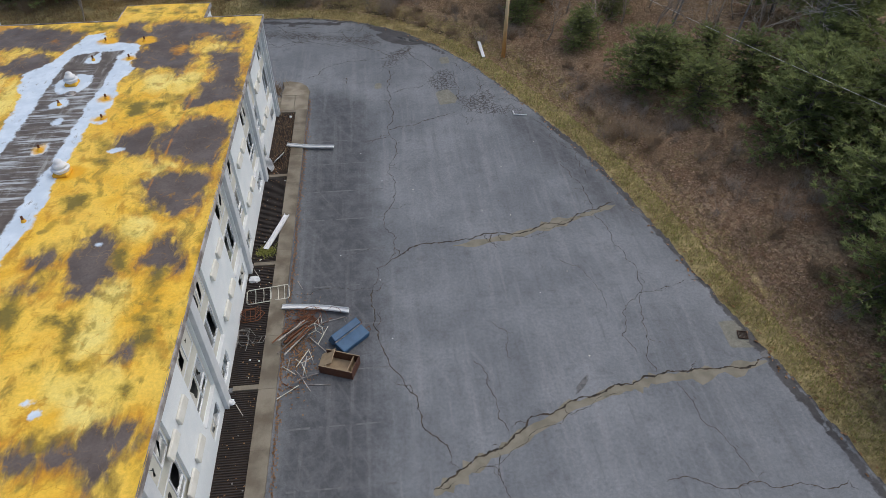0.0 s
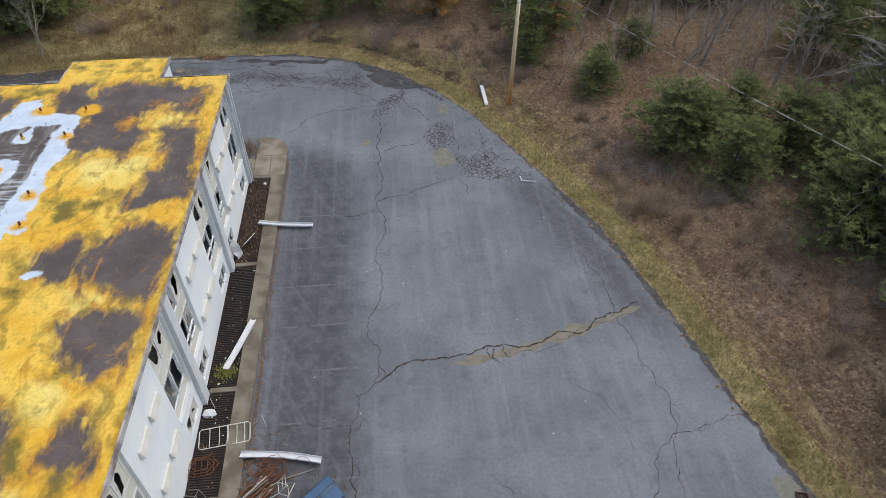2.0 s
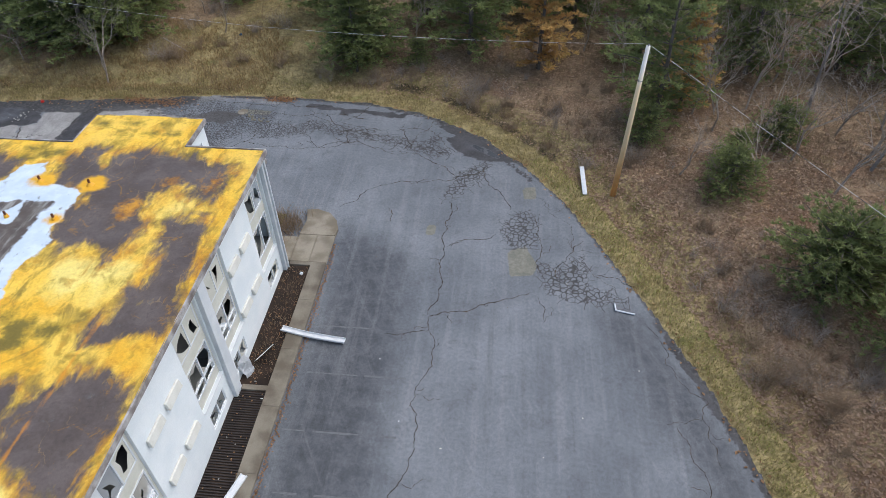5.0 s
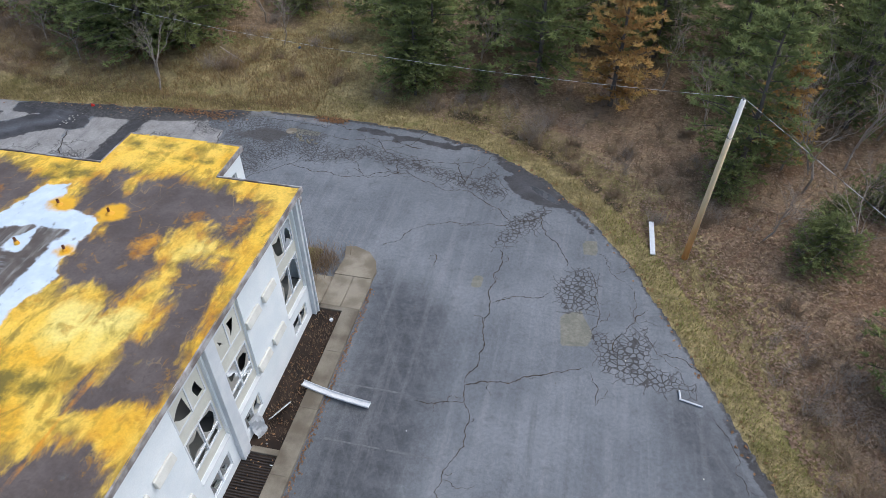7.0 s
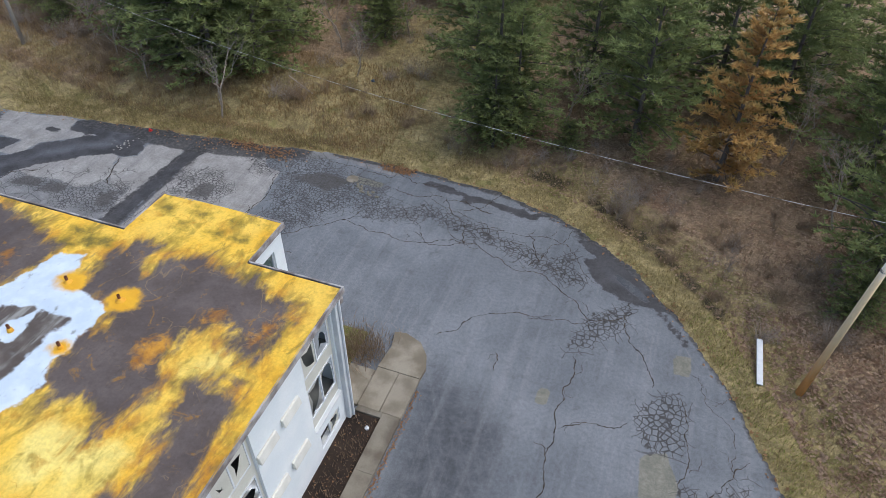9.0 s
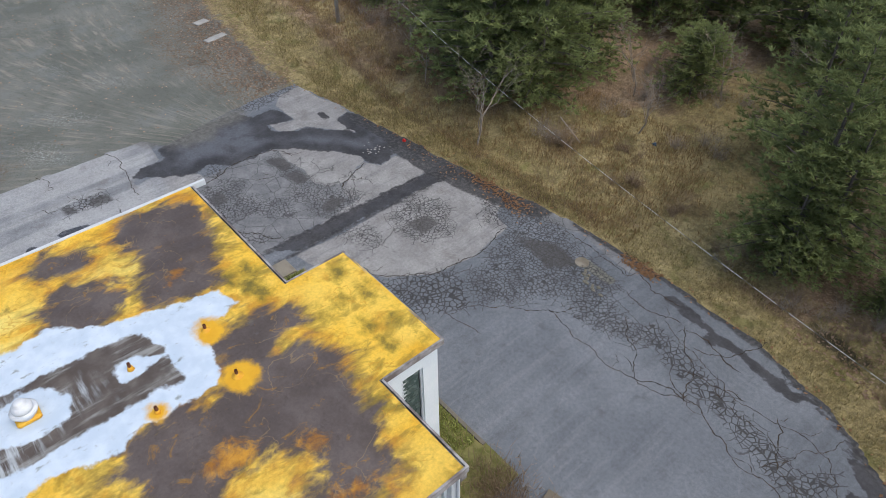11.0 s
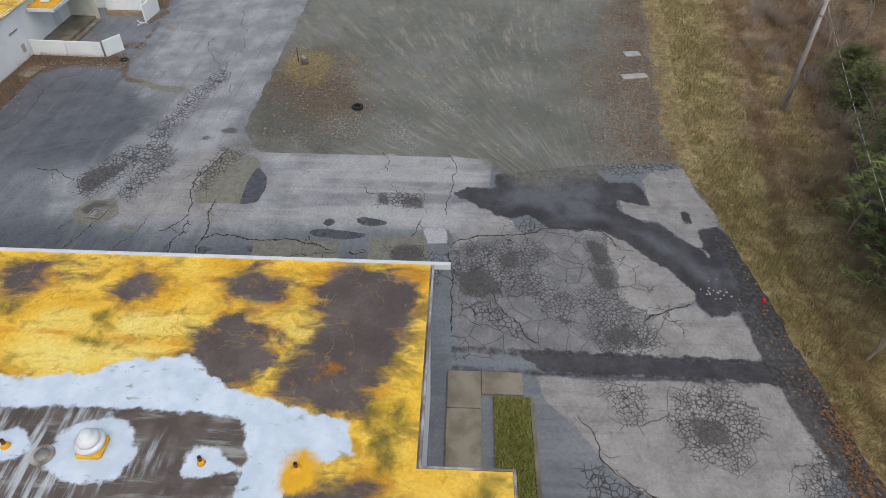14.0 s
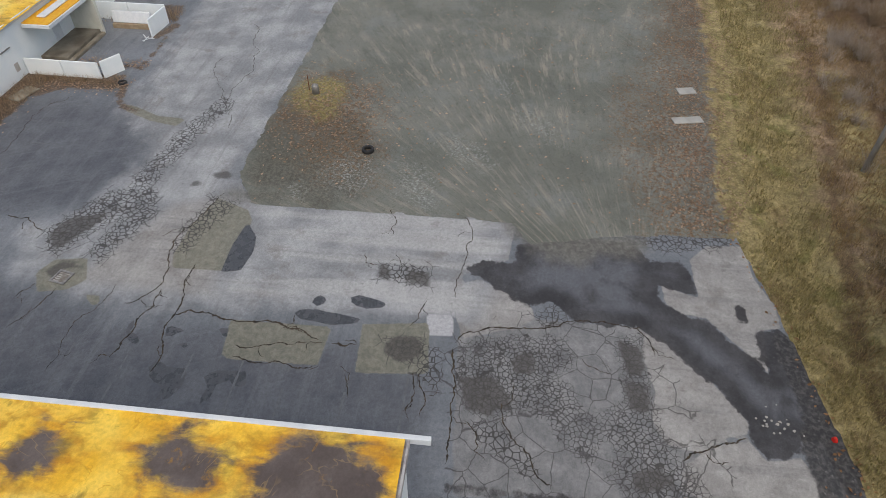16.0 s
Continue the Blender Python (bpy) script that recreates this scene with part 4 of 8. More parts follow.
zone("grey", (-34.1, 41.1), (-34.7, 42.4), (-34.5, 42.9), (-32.9, 42.8), (-32.7, 41.6), (-33.2, 41.1))
zone("grey", (-31.1, 43.2), (-31.7, 43.9), (-31.5, 44.6), (-30.4, 44.7), (-29.8, 45), (-29.3, 45.2), (-29.9, 43.9), (-30.4, 43.3))
zone("grey", (-30.4, 40.9), (-30.2, 41.8), (-29.8, 43), (-28.4, 44.2), (-28, 41.2))
zone("grey", (-34.7, 40.7), (-36.1, 47.3), (-35.9, 48.7), (-31.4, 48.5), (-30.4, 49.5), (-28.6, 49.1), (-27.6, 41.2))
zone("grey", (-36.1, 42.4), (-36.2, 48.6), (-29.4, 50.9), (-28.2, 49.4), (-27.9, 43.3), (-27.8, 42.6))
zone("grey", (-22.02, 56.79), (-19.83, 57.65), (-16.74, 58.04), (-14.03, 57.51), (-14.24, 56.13), (-14.95, 56.08), (-18.06, 56.58), (-20.46, 55.86))
zone("bright", (-35.9, 39.2), (-36, 40.4), (-34.8, 40.5), (-34.7, 39.4))
store(pavement, "pale", field(p, polys=[SLAB] + ZONES["pale"]))
store(pavement, "grey", field(p, polys=ZONES["grey"] + ZONES["pale"]))
store(pavement, "dirt", field(p, polys=ZONES["dirt"], ovals=[(-44.8, 26.6, 0.35, 0.5, 0), (-43.9, 25.4, 0.22, 0.3, 0)]))
store(pavement, "bright", field(p, polys=ZONES["bright"]))
store(pavement, "rim", field(p, lines=[(0.20, EAST_EDGE[2:14]), (0.36, EAST_EDGE[13:19]), (1.0, [(-21.29, 56.53), (-25, 55.5), (-28, 55.0), (-31, 54.9)]), (0.5, [(-31, 54.9), (-36, 54.6)]), (0.14, [(-27.9, 41), (-27.85, 48), (-27.75, 55.4)]), (0.12, [(-26.85, 41), (-26.8, 48), (-26.6, 55.2)])]))
store(pavement, "silt", field(p, lines=[(0.9, [(-42.2, 43.4), (-41.4, 44.6), (-41.6, 48.5)]), (0.5, [(-51, 9.9), (-54.2, 10.4), (-54, 14.4), (-53.4, 16)])], ovals=[(-41.7, 45.5, 1.9, 1.9, 0), (-43.2, 28.5, 0.6, 1.2, 0)]))
store(pavement, "chalky", field(p, polys=[[(-43, 28.5), (-43, 43), (-36, 41), (-35.4, 30)]]))
store(pavement, "sealed", field(p, polys=[[(-28.5, -12), (-28.5, 39.6), (-32.3, 39.8), (-34, 36), (-33.8, 26), (-35.3, 20), (-36, -12)],
                                          [(-40, -12), (-40.4, 17), (-41.5, 20.5), (-45, 21.8), (-49.7, 21.2), (-51.5, 17), (-50, -12)],
                                          [(-7.4, -12), (-7.13, 43.38), (-3.3, 41.43), (-2.67, 19.5), (-3.4, -12)]],
                                lines=[(0.9, [(11.37, 27.26), (9.91, 31.49), (7.39, 37.72)])]))
store(pavement, "patch", field(p, polys=ZONES["patch"] + [[(-51.4, 17.2), (-51.3, 18.4), (-50.3, 20.4), (-50.2, 22.3), (-49.3, 22.0), (-49.7, 20.2), (-50.6, 18.2)], [(-2.64, 43.13), (-2.13, 43.15), (-2.11, 44), (-2.62, 43.98)],
                                                          [(-16.76, 54.7), (-16.75, 55.33), (-14.65, 55.16), (-14.76, 54.63)], [(13.41, 16.71), (13.46, 18.32), (15.13, 18.35), (15.29, 16.53)]]))
store(pavement, "crazed", field(p, polys=ZONES["crazed"], lines=[(0.7, [(-52.2, 24), (-48.9, 23.2), (-44.7, 22.6), (-41, 22.4)]), (0.6, [(-11.64, 53.68), (-6.57, 52.41), (-2.47, 51.02)])]))
store(pavement, "crazed_fine", np.maximum(field(p, polys=ZONES["crazed_fine"]), np.minimum(field(p, polys=ZONES["grey"]), -0.16)))
store(pavement, "lane", field(p, polys=[[(-90, -40), (-90, 28), (-43.2, 28), (-42, 25), (-36, 22.5), (-36, 40), (-27, 40), (-27, -40)]]))
store(pavement, "mould", field(p, polys=[[(-46, 9), (-46, 11.3), (-51.6, 11.2), (-52.9, 13), (-53.2, 16.4), (-55.1, 16), (-54.9, 9)], [(-64, 9), (-64, 16), (-66.6, 15.3), (-66.4, 9)]],
                               lines=[(0.2, [(-53.5, 16.5), (-51.4, 17.4), (-50.6, 18.6)]), (0.12, [(-56.2, 11.8), (-56.4, 16.4)]), (0.4, [(-61, 15.6), (-63, 16.2)]), (0.1, [(-56, 16.5), (-61, 16.4)])]))
store(pavement, "damp", field(p, polys=ZONES["damp"], lines=[(0.14, [(-6.52, 56.05), (-2.4, 54.47), (0.06, 52.12), (3.13, 48.5)]), (0.22, [(8.91, 37.8), (11.45, 31.12), (13.86, 20.9), (16.48, 8.05)])]))
store(pavement, "water", field(p, polys=ZONES["water"], ovals=[(-33, 29.2, 0.18, 0.2, 0), (0.25, 51.37, 1.3, 0.26, -38), (14.95, 16.2, 0.42, 0.2, 10), (12.14, 27.07, 0.9, 0.22, -48), (5.96, 15.33, 0.75, 0.13, 48)]))


def ribbon(line, half, rough, seed, z=0.006, fine=0.12, ends=True):
    """A wandering flat strip along a line."""
    rng = random.Random(seed)
    pts = [Vector((*q, 0)) for q in line]
    length = fine
    while any((b - a).length > length for a, b in zip(pts, pts[1:])):
        out = [pts[0]]
        for a, b in zip(pts, pts[1:]):
            n = Vector((-(b - a).y, (b - a).x, 0))
            if (b - a).length > length:
                out.append((a + b) / 2 + n * rng.uniform(-rough, rough))
            out.append(b)
        pts = out
    verts, quads = [], []
    for k, q in enumerate(pts):
        way = (pts[min(k + 1, len(pts) - 1)] - pts[max(k - 1, 0)]).normalized()
        n = Vector((-way.y, way.x, 0))
        w = half * rng.uniform(0.35, 1.3)
        if ends:
            w *= min(1, 0.15 + 0.25 * min(k, len(pts) - 1 - k))
        verts += [(q + n * w * rng.uniform(0.5, 1.4)) + Vector((0, 0, z)), (q - n * w * rng.uniform(0.5, 1.4)) + Vector((0, 0, z))]
        if k:
            quads.append((2 * k - 2, 2 * k - 1, 2 * k + 1, 2 * k))
    return [tuple(v) for v in verts], quads, pts


def crack(line, half=0.028, rough=0.16, twigs=3, seed=1):
    rng = random.Random(seed * 31 + 7)
    verts, quads, pts = ribbon(line, half, rough, seed)
    for k in range(twigs):
        q = pts[rng.randrange(len(pts))]
        a = rng.uniform(0, 6.28)
        reach = rng.uniform(0.4, 1.3)
        mid = (q.x + math.cos(a) * reach * 0.5, q.y + math.sin(a) * reach * 0.5)
        v2, q2, _ = ribbon([(q.x, q.y), mid, (q.x + math.cos(a + 0.5) * reach, q.y + math.sin(a + 0.5) * reach)], half * 0.6, 0.2, seed + k, 0.0065 + 0.0003 * k)
        quads += [tuple(i + len(verts) for i in f) for f in q2]
        verts += v2
    return raw("crack", verts, quads, CRACK, pavement)


def filler(line, half, seed):
    verts, quads, _ = ribbon(line, half, 0.03, seed, 0.004, 0.4)
    return raw("crack_filler", verts, quads, FILLER, pavement)


C1 = [(-0.98, 11.06), (0.5, 12.01), (2.3, 12.86), (4.98, 14.36), (7.79, 15.14), (9.42, 15.48), (11.83, 15.62), (14.72, 15.98)]
C2 = [(-2.17, 24.34), (-0.59, 25.33), (1.3, 25.38), (4.39, 25.83), (6.66, 26.48), (9.5, 27.42), (11.16, 28.01)]
filler([(x, y - 0.2) for x, y in C1], 0.33, 3)
filler([(x, y - 0.3) for x, y in C2[2:]], 0.31, 4)
CRACKS = [
    (C1, 0.072, 10), (C2, 0.072, 8), ([(x, y - 0.45) for x, y in C1[1:5]], 0.02, 3), ([(x, y - 0.5) for x, y in C2[3:]], 0.02, 3),
    ([(-1.74, 36.48), (-1.9, 33.24), (-1.62, 31.38), (-1.87, 29.17), (-2.42, 27.16), (-1.85, 24.77), (-3.14, 22.32)], 0.03, 10),
    ([(-3.14, 22.32), (-3.07, 20.33), (-2.7, 18.24), (-2.21, 16.89), (-1.41, 15.54), (-1.23, 14.08), (-0.12, 12.42)], 0.045, 10),
    ([(9.71, 27.1), (10.41, 23.82), (10.56, 21.26), (10.43, 20.61), (9.09, 19.42), (8.62, 18.02), (8.91, 16.75)], 0.03, 5),
    ([(13.98, 21.23), (11.87, 20.86), (10.43, 20.61), (9.81, 17.94), (9.53, 15.59)], 0.025, 4), ([(10.18, 15.17), (10.66, 12.83), (11.39, 11.66), (11.68, 10.49)], 0.025, 4),
    ([(1.34, 17.16), (1.93, 15.49), (2.01, 14.01), (2.41, 13.18)], 0.03, 3), ([(1.76, 12.44), (1.93, 10.45), (1.64, 6.99)], 0.03, 3), ([(2.55, 19.4), (3.16, 18.25), (3.13, 16.87)], 0.02, 2),
    ([(6.81, 23.51), (8.34, 19.72)], 0.016, 0), ([(8.1, 10.48), (10.69, 9.95), (12.88, 9.86), (15.2, 9.86)], 0.03, 6), 
    
    ([(8.4, 32.18), (10.15, 32.67)], 0.02, 2), ([(8.26, 37.77), (9.3, 34.54), (10.39, 33.42), (10.33, 30.44)], 0.025, 8), ([(8.94, 32.2), (9.46, 30.41), (9.74, 28.49), (9.5, 27.21)], 0.03, 6),
    
    ([(-9.63, 52.33), (-7.81, 51.8), (-4.13, 50.83), (-1.49, 48.6), (0.31, 49.44)], 0.04, 12), ([(-11.63, 54.74), (-7.58, 53.31), (-4.49, 53.71), (-1.43, 51.07)], 0.03, 10), ([(-4.95, 51.1), (-3.43, 54.85)], 0.03, 4),
    
    ([(3.73, 47.03), (5.26, 44.45), (7.21, 39.81)], 0.02, 10), ([(-7.52, 22.41), (-5.08, 22.48), (-3.14, 22.32)], 0.02, 3), ([(-3.08, 25.36), (-4.63, 24.9)], 0.02, 1),
    ([(-64, 22), (-58, 24), (-52.2, 24)], 0.03, 4), ([(-40.5, 12.6), (-44.4, 12.9), (-52, 13.9)], 0.035, 0), ([(-52.4, 24), (-55, 22.6), (-58.5, 21.8)], 0.03, 2), ([(-51.8, 24.6), (-49.4, 25.2)], 0.03, 0),
]
for k, (line, half, twigs) in enumerate(CRACKS):
    crack(line, half * 0.58, 0.16, twigs // 2, k + 11)
CRACK_SEED = [100]


def open_crack(half, *line):
    CRACK_SEED[0] += 1
    crack(list(line), half * 0.48, 0.15, len(line) // 2, CRACK_SEED[0])


open_crack(0.07, (-43.3, 27.3), (-40.1, 26.3), (-37.4, 26.7), (-35.6, 26.4), (-35, 25.6))
open_crack(0.07, (-37.8, 27.8), (-35.8, 28.1), (-34.4, 28.1), (-32.5, 28.5), (-31.5, 28.4))
open_crack(0.09, (-34.6, 28.1), (-34.9, 29.3), (-34.6, 30.8), (-34.4, 33.3), (-33.9, 34.9))
open_crack(0.08, (-36, 26.9), (-34.1, 26.6), (-33.1, 26.6), (-32, 26.4))
open_crack(0.04, (-36.1, 24.7), (-34.1, 24.1), (-31, 24.2))
open_crack(0.06, (-35.8, 20.9), (-34.8, 20.5))
open_crack(0.05, (-35.5, 22.1), (-34.5, 21.9), (-33, 21.2))
open_crack(0.09, (-33.8, 35.4), (-33.9, 36.5))
open_crack(0.05, (-36.7, 39.1), (-35.6, 38.9), (-35.1, 38.5))
open_crack(0.06, (-32.8, 39.1), (-30.8, 38.9))
open_crack(0.06, (-32.7, 39.3), (-30.7, 39.6))
open_crack(0.05, (-32.3, 36.3), (-31.2, 36.7))
open_crack(0.06, (-33.3, 31.3), (-33.4, 32.6), (-33.5, 33.6), (-33.8, 35.1))
open_crack(0.06, (-32.6, 31.4), (-32.6, 33.2), (-32.6, 35))
open_crack(0.04, (-43.1, 36.4), (-40.9, 36.8))
open_crack(0.04, (-39.8, 37.2), (-37.8, 37.6))
open_crack(0.07, (-40.2, 16.7), (-40.1, 18), (-39.3, 19.4))
open_crack(0.05, (-39.5, 35.7), (-38.8, 35.9), (-38.8, 36.6))
open_crack(0.08, (-34.4, 40.6), (-35.6, 43.5), (-36.2, 45.4), (-36.2, 46.5), (-36.2, 48.6))
open_crack(0.09, (-29.9, 49.4), (-30.8, 51), (-31.1, 52))
open_crack(0.05, (-34.2, 45.9), (-33.6, 46.7), (-33.5, 47.2))
open_crack(0.06, (-36.2, 48.4), (-35.3, 48.9), (-34.6, 49))
open_crack(0.06, (-31.7, 42.7), (-29.8, 43.6), (-28.4, 44.7))
open_crack(0.05, (-30.7, 41.3), (-29.6, 42))
open_crack(0.05, (-42.8, 40.3), (-39.3, 40.6), (-37, 40.4))
open_crack(0.07, (-34.2, 40.6), (-31, 40.8), (-28.8, 40.8))
open_crack(0.06, (-14.24, 56.44), (-11.52, 56.01))
open_crack(0.07, (-10.52, 55.03), (-8.79, 54.83), (-7.67, 54.69))
open_crack(0.05, (-15.58, 51.24), (-13.68, 50.83), (-11.57, 50.74), (-10.05, 51.35), (-8.11, 51.78))
open_crack(0.05, (-18.4, 48.51), (-16.18, 50.48), (-14.87, 52.32))
open_crack(0.05, (-13.95, 54.99), (-12.34, 54.69), (-10.82, 55.11))
open_crack(0.04, (-13.36, 53.67), (-11.15, 51.92), (-10.56, 51.01))
open_crack(0.04, (-18.72, 47.47), (-16.59, 47.87))
open_crack(0.05, (-8.71, 53.13), (-6.86, 53.46))
open_crack(0.06, (-24.8, 45.8), (-22.56, 46.79), (-21, 48.72), (-20.58, 51.07), (-21.09, 54.1))
open_crack(0.05, (-18.9, 56.08), (-16.95, 56.15), (-14.65, 55.78), (-14.24, 56.44))
open_crack(0.05, (-16.44, 57.75), (-14.34, 56.96))
open_crack(0.05, (-10.82, 55.11), (-9.31, 53.52), (-8.42, 51.45))
open_crack(0.045, (-7.81, 45.14), (-6.56, 46.77), (-4.91, 47.69), (-3.16, 47.88), (-1.92, 48.04), (-0.34, 48.65))
open_crack(0.05, (-1.64, 46.24), (-1.49, 43.71), (-1.53, 42.02), (-1.47, 39.93), (-1.61, 38.15), (-1.83, 37.31))
open_crack(0.05, (-1.42, 42.24), (-0.47, 42.91), (1.21, 43.51))
open_crack(0.06, (-1.83, 37.31), (0.26, 37.91), (1.74, 38.71), (3.13, 39.29))
open_crack(0.05, (-4.96, 45.25), (-4.68, 44.1))
open_crack(0.045, (-1.83, 37.31), (-1.75, 36.37), (-2.58, 36.24), (-3.71, 36.09))
open_crack(0.045, (4.32, 40.29), (4.99, 42.11), (5.88, 43.32))
open_crack(0.05, (0.1, 49.64), (1.2, 47.33), (1.89, 45.56))
open_crack(0.045, (-11.56, 51.68), (-10.25, 50.92), (-8.52, 51.87))
open_crack(0.05, (-5.63, 53.75), (-4.12, 51.47), (-2.48, 50.8))
open_crack(0.045, (-9.91, 54.32), (-8.37, 55.39), (-7.83, 57.35))
open_crack(0.04, (-9.93, 53.16), (-6.67, 52.61), (-4.31, 52.21))
open_crack(0.04, (3.05, 45.51), (3.52, 42.99), (3.28, 41.4), (3.36, 40.56))
open_crack(0.045, (6.36, 40.71), (8.08, 39.96))
open_crack(0.04, (3.33, 38.99), (3.62, 37.33))


# worn stall lines
def stall_line(x0, x1, y, seed, across=False):
    rng = random.Random(seed)
    verts, quads = [], []
    x = x0
    while x < x1:
        run = rng.uniform(0.15, 0.7)
        if rng.random() < 0.7:
            b = len(verts)
            w = rng.uniform(0.03, 0.055)
            verts += [(x, y - w, 0.005), (min(x + run, x1), y - w, 0.005), (min(x + run, x1), y + w, 0.005), (x, y + w, 0.005)]
            quads.append((b, b + 1, b + 2, b + 3))
        x += run
    if across:
        verts = [(b, a, c) for a, b, c in verts]
        quads = [f[::-1] for f in quads]
    raw("stall_line", verts, quads, PAINT_LINE, pavement)


for k, y in enumerate((11.5, 14.3, 17.2, 19.9, 22.6, 25.3, 28, 30.7, 33.6, 36.3)):
    stall_line(-7.3, -2.4, y, k)
for k, y in enumerate((14, 16.6, 19.2, 21.8, 24.6, 27.1, 29.8, 32, 34, 36.5, 38.9)):
    stall_line(-32.6, -28.8, y, k + 40)
for k, x in enumerate((-51.1, -48.85, -46.6, -44.3, -42)):
    stall_line(11.4 + 0.3 * (k > 3), 15.6, x, k + 60, True)



# ---- the long building ----
WX, EX, SY, NY, RZ = -25.3, -9.58, -8.0, 40.1, 7.12
RE = -9.45  # the roof's eave line
BX0, BX1, BY = -18.1, -12.95, 42.35
PILASTERS = (40.1, 32.34, 24.2, 15.87, 8.8, 1.2)
building = thing("long_building", pose(0, 0, 0), "long white lodging block with broken windows and peeling yellow roof", "building")


def holed(u0, u1, z0, z1, holes, depth):
    """A wall slab in its own plane, u along, z up, with openings right through. Depth runs along +w."""
    us = sorted({u0, u1, *[h[0] for h in holes], *[h[1] for h in holes]})
    zs = sorted({z0, z1, *[h[2] for h in holes], *[h[3] for h in holes]})
    bm = bmesh.new()
    solid = {}
    for i in range(len(us) - 1):
        for j in range(len(zs) - 1):
            cu, cz = (us[i] + us[i + 1]) / 2, (zs[j] + zs[j + 1]) / 2
            solid[i, j] = not any(h[0] < cu < h[1] and h[2] < cz < h[3] for h in holes)
    memo = {}

    def v(i, j, w):
        if (i, j, w) not in memo:
            memo[i, j, w] = bm.verts.new((us[i], w, zs[j]))
        return memo[i, j, w]

    for (i, j), full in solid.items():
        if not full:
            continue
        bm.faces.new((v(i, j, 0), v(i + 1, j, 0), v(i + 1, j + 1, 0), v(i, j + 1, 0)))
        bm.faces.new((v(i, j, depth), v(i, j + 1, depth), v(i + 1, j + 1, depth), v(i + 1, j, depth)))
        for di, dj, a, b in ((-1, 0, (i, j + 1), (i, j)), (1, 0, (i + 1, j), (i + 1, j + 1)), (0, -1, (i, j), (i + 1, j)), (0, 1, (i + 1, j + 1), (i, j + 1))):
            if not solid.get((i + di, j + dj), False):
                bm.faces.new((v(*a, 0), v(*a, depth), v(*b, depth), v(*b, 0)))
    bmesh.ops.recalc_face_normals(bm, faces=bm.faces)
    return bm


def facing_east(x):
    """Turns a wall drawn in u, w, z so that u runs along y and depth goes inwards from x."""
    return Matrix(((0, -1, 0, x), (1, 0, 0, 0), (0, 0, 1, 0), (0, 0, 0, 1)))


def turned(bm, m):
    bmesh.ops.transform(bm, matrix=m, verts=bm.verts)
    bmesh.ops.recalc_face_normals(bm, faces=bm.faces)
    return bm


columns = []
for P in PILASTERS:
    columns.append((P - 2.45, P - 0.4))
    if P < 40:
        columns.append((P + 0.35, P + 2.3))
HEADS = (1.95, 6.9)
holes = []
for a, b in columns:
    holes += [(a, b, *HEADS), (a + 0.25, b - 0.35, 0.5, 1.35)]
part("wall", turned(holed(SY, NY, 0, RZ - 0.25, holes, 0.28), facing_east(EX)), WHITE_WALL, building)
part("wall", a_box(WX, BX0, NY - 0.28, NY, 0, RZ - 0.25), WHITE_WALL, building)
part("wall", a_box(BX1, EX - 0.285, NY - 0.28, NY, 0, RZ - 0.25), WHITE_WALL, building)
part("wall", a_box(WX, WX + 0.28, SY, NY - 0.285, 0, RZ - 0.25), WHITE_WALL, building)
part("wall", a_box(WX + 0.285, EX - 0.285, SY, SY + 0.28, 0, RZ - 0.25), WHITE_WALL, building)
# stair tower at the north end
part("wall", turned(holed(NY + 0.005, BY, 0, RZ - 0.25, [(40.95, 41.75, 3.1, 6.3), (40.7, 41.7, 0.1, 2.15)], 0.25), facing_east(BX1)), WHITE_WALL, building)
part("wall", a_box(BX0, BX1 - 0.255, BY - 0.25, BY, 0, RZ - 0.25), WHITE_WALL, building)
part("wall", a_box(BX0, BX0 + 0.25, NY + 0.005, BY - 0.255, 0, RZ - 0.25), WHITE_WALL, building)
# rooms behind the broken panes
part("floor_slab", a_box(WX + 0.3, EX - 0.3, SY + 0.3, NY - 0.3, 2.05, 2.3), INSIDE, building)
part("floor_slab", a_box(WX + 0.3, EX - 0.3, SY + 0.3, NY - 0.3, 4.35, 4.6), INSIDE, building)
part("corridor_wall", a_box(EX - 5.2, EX - 5.0, SY + 0.3, NY - 0.3, 0.02, 6.8), INSIDE, building)
for P in PILASTERS:
    part("party_wall", a_box(EX - 4.98, EX - 0.3, P - 0.1, P + 0.1, 0.02, 6.8) if P < 40 else a_box(EX - 4.98, EX - 0.3, 36.2, 36.4, 0.02, 6.8), INSIDE, building)
    part("pilaster", a_box(EX + 0.003, EX + 0.2, P - 0.32, P - 0.02 if P > 40 else P + 0.25, 0, RZ - 0.26, bevel=0.015), WHITE_TRIM, building)


def shard(u0, u1, z0, z1, seed, gone):
    """A pane with a jagged hole: the corners that still stand."""
    rng = random.Random(seed)
    bm = bmesh.new()
    cu, cz = (u0 + u1) / 2, (z0 + z1) / 2
    edge = [(u0, z0), (cu, z0), (u1, z0), (u1, cz), (u1, z1), (cu, z1), (u0, z1), (u0, cz)]
    hole = []
    for k, (u, z) in enumerate(edge):
        f = min(0.98, max(0.05, gone + rng.uniform(-0.35, 0.35)))
        hole.append((cu + (u - cu) * f, cz + (z - cz) * f))
    n = len(edge)
    for w in (0.0, 0.006):
        outer = [bm.verts.new((u, w, z)) for u, z in edge]
        inner = [bm.verts.new((u, w, z)) for u, z in hole]
        for k in range(n):
            bm.faces.new((outer[k], outer[(k + 1) % n], inner[(k + 1) % n], inner[k]))
    return bm


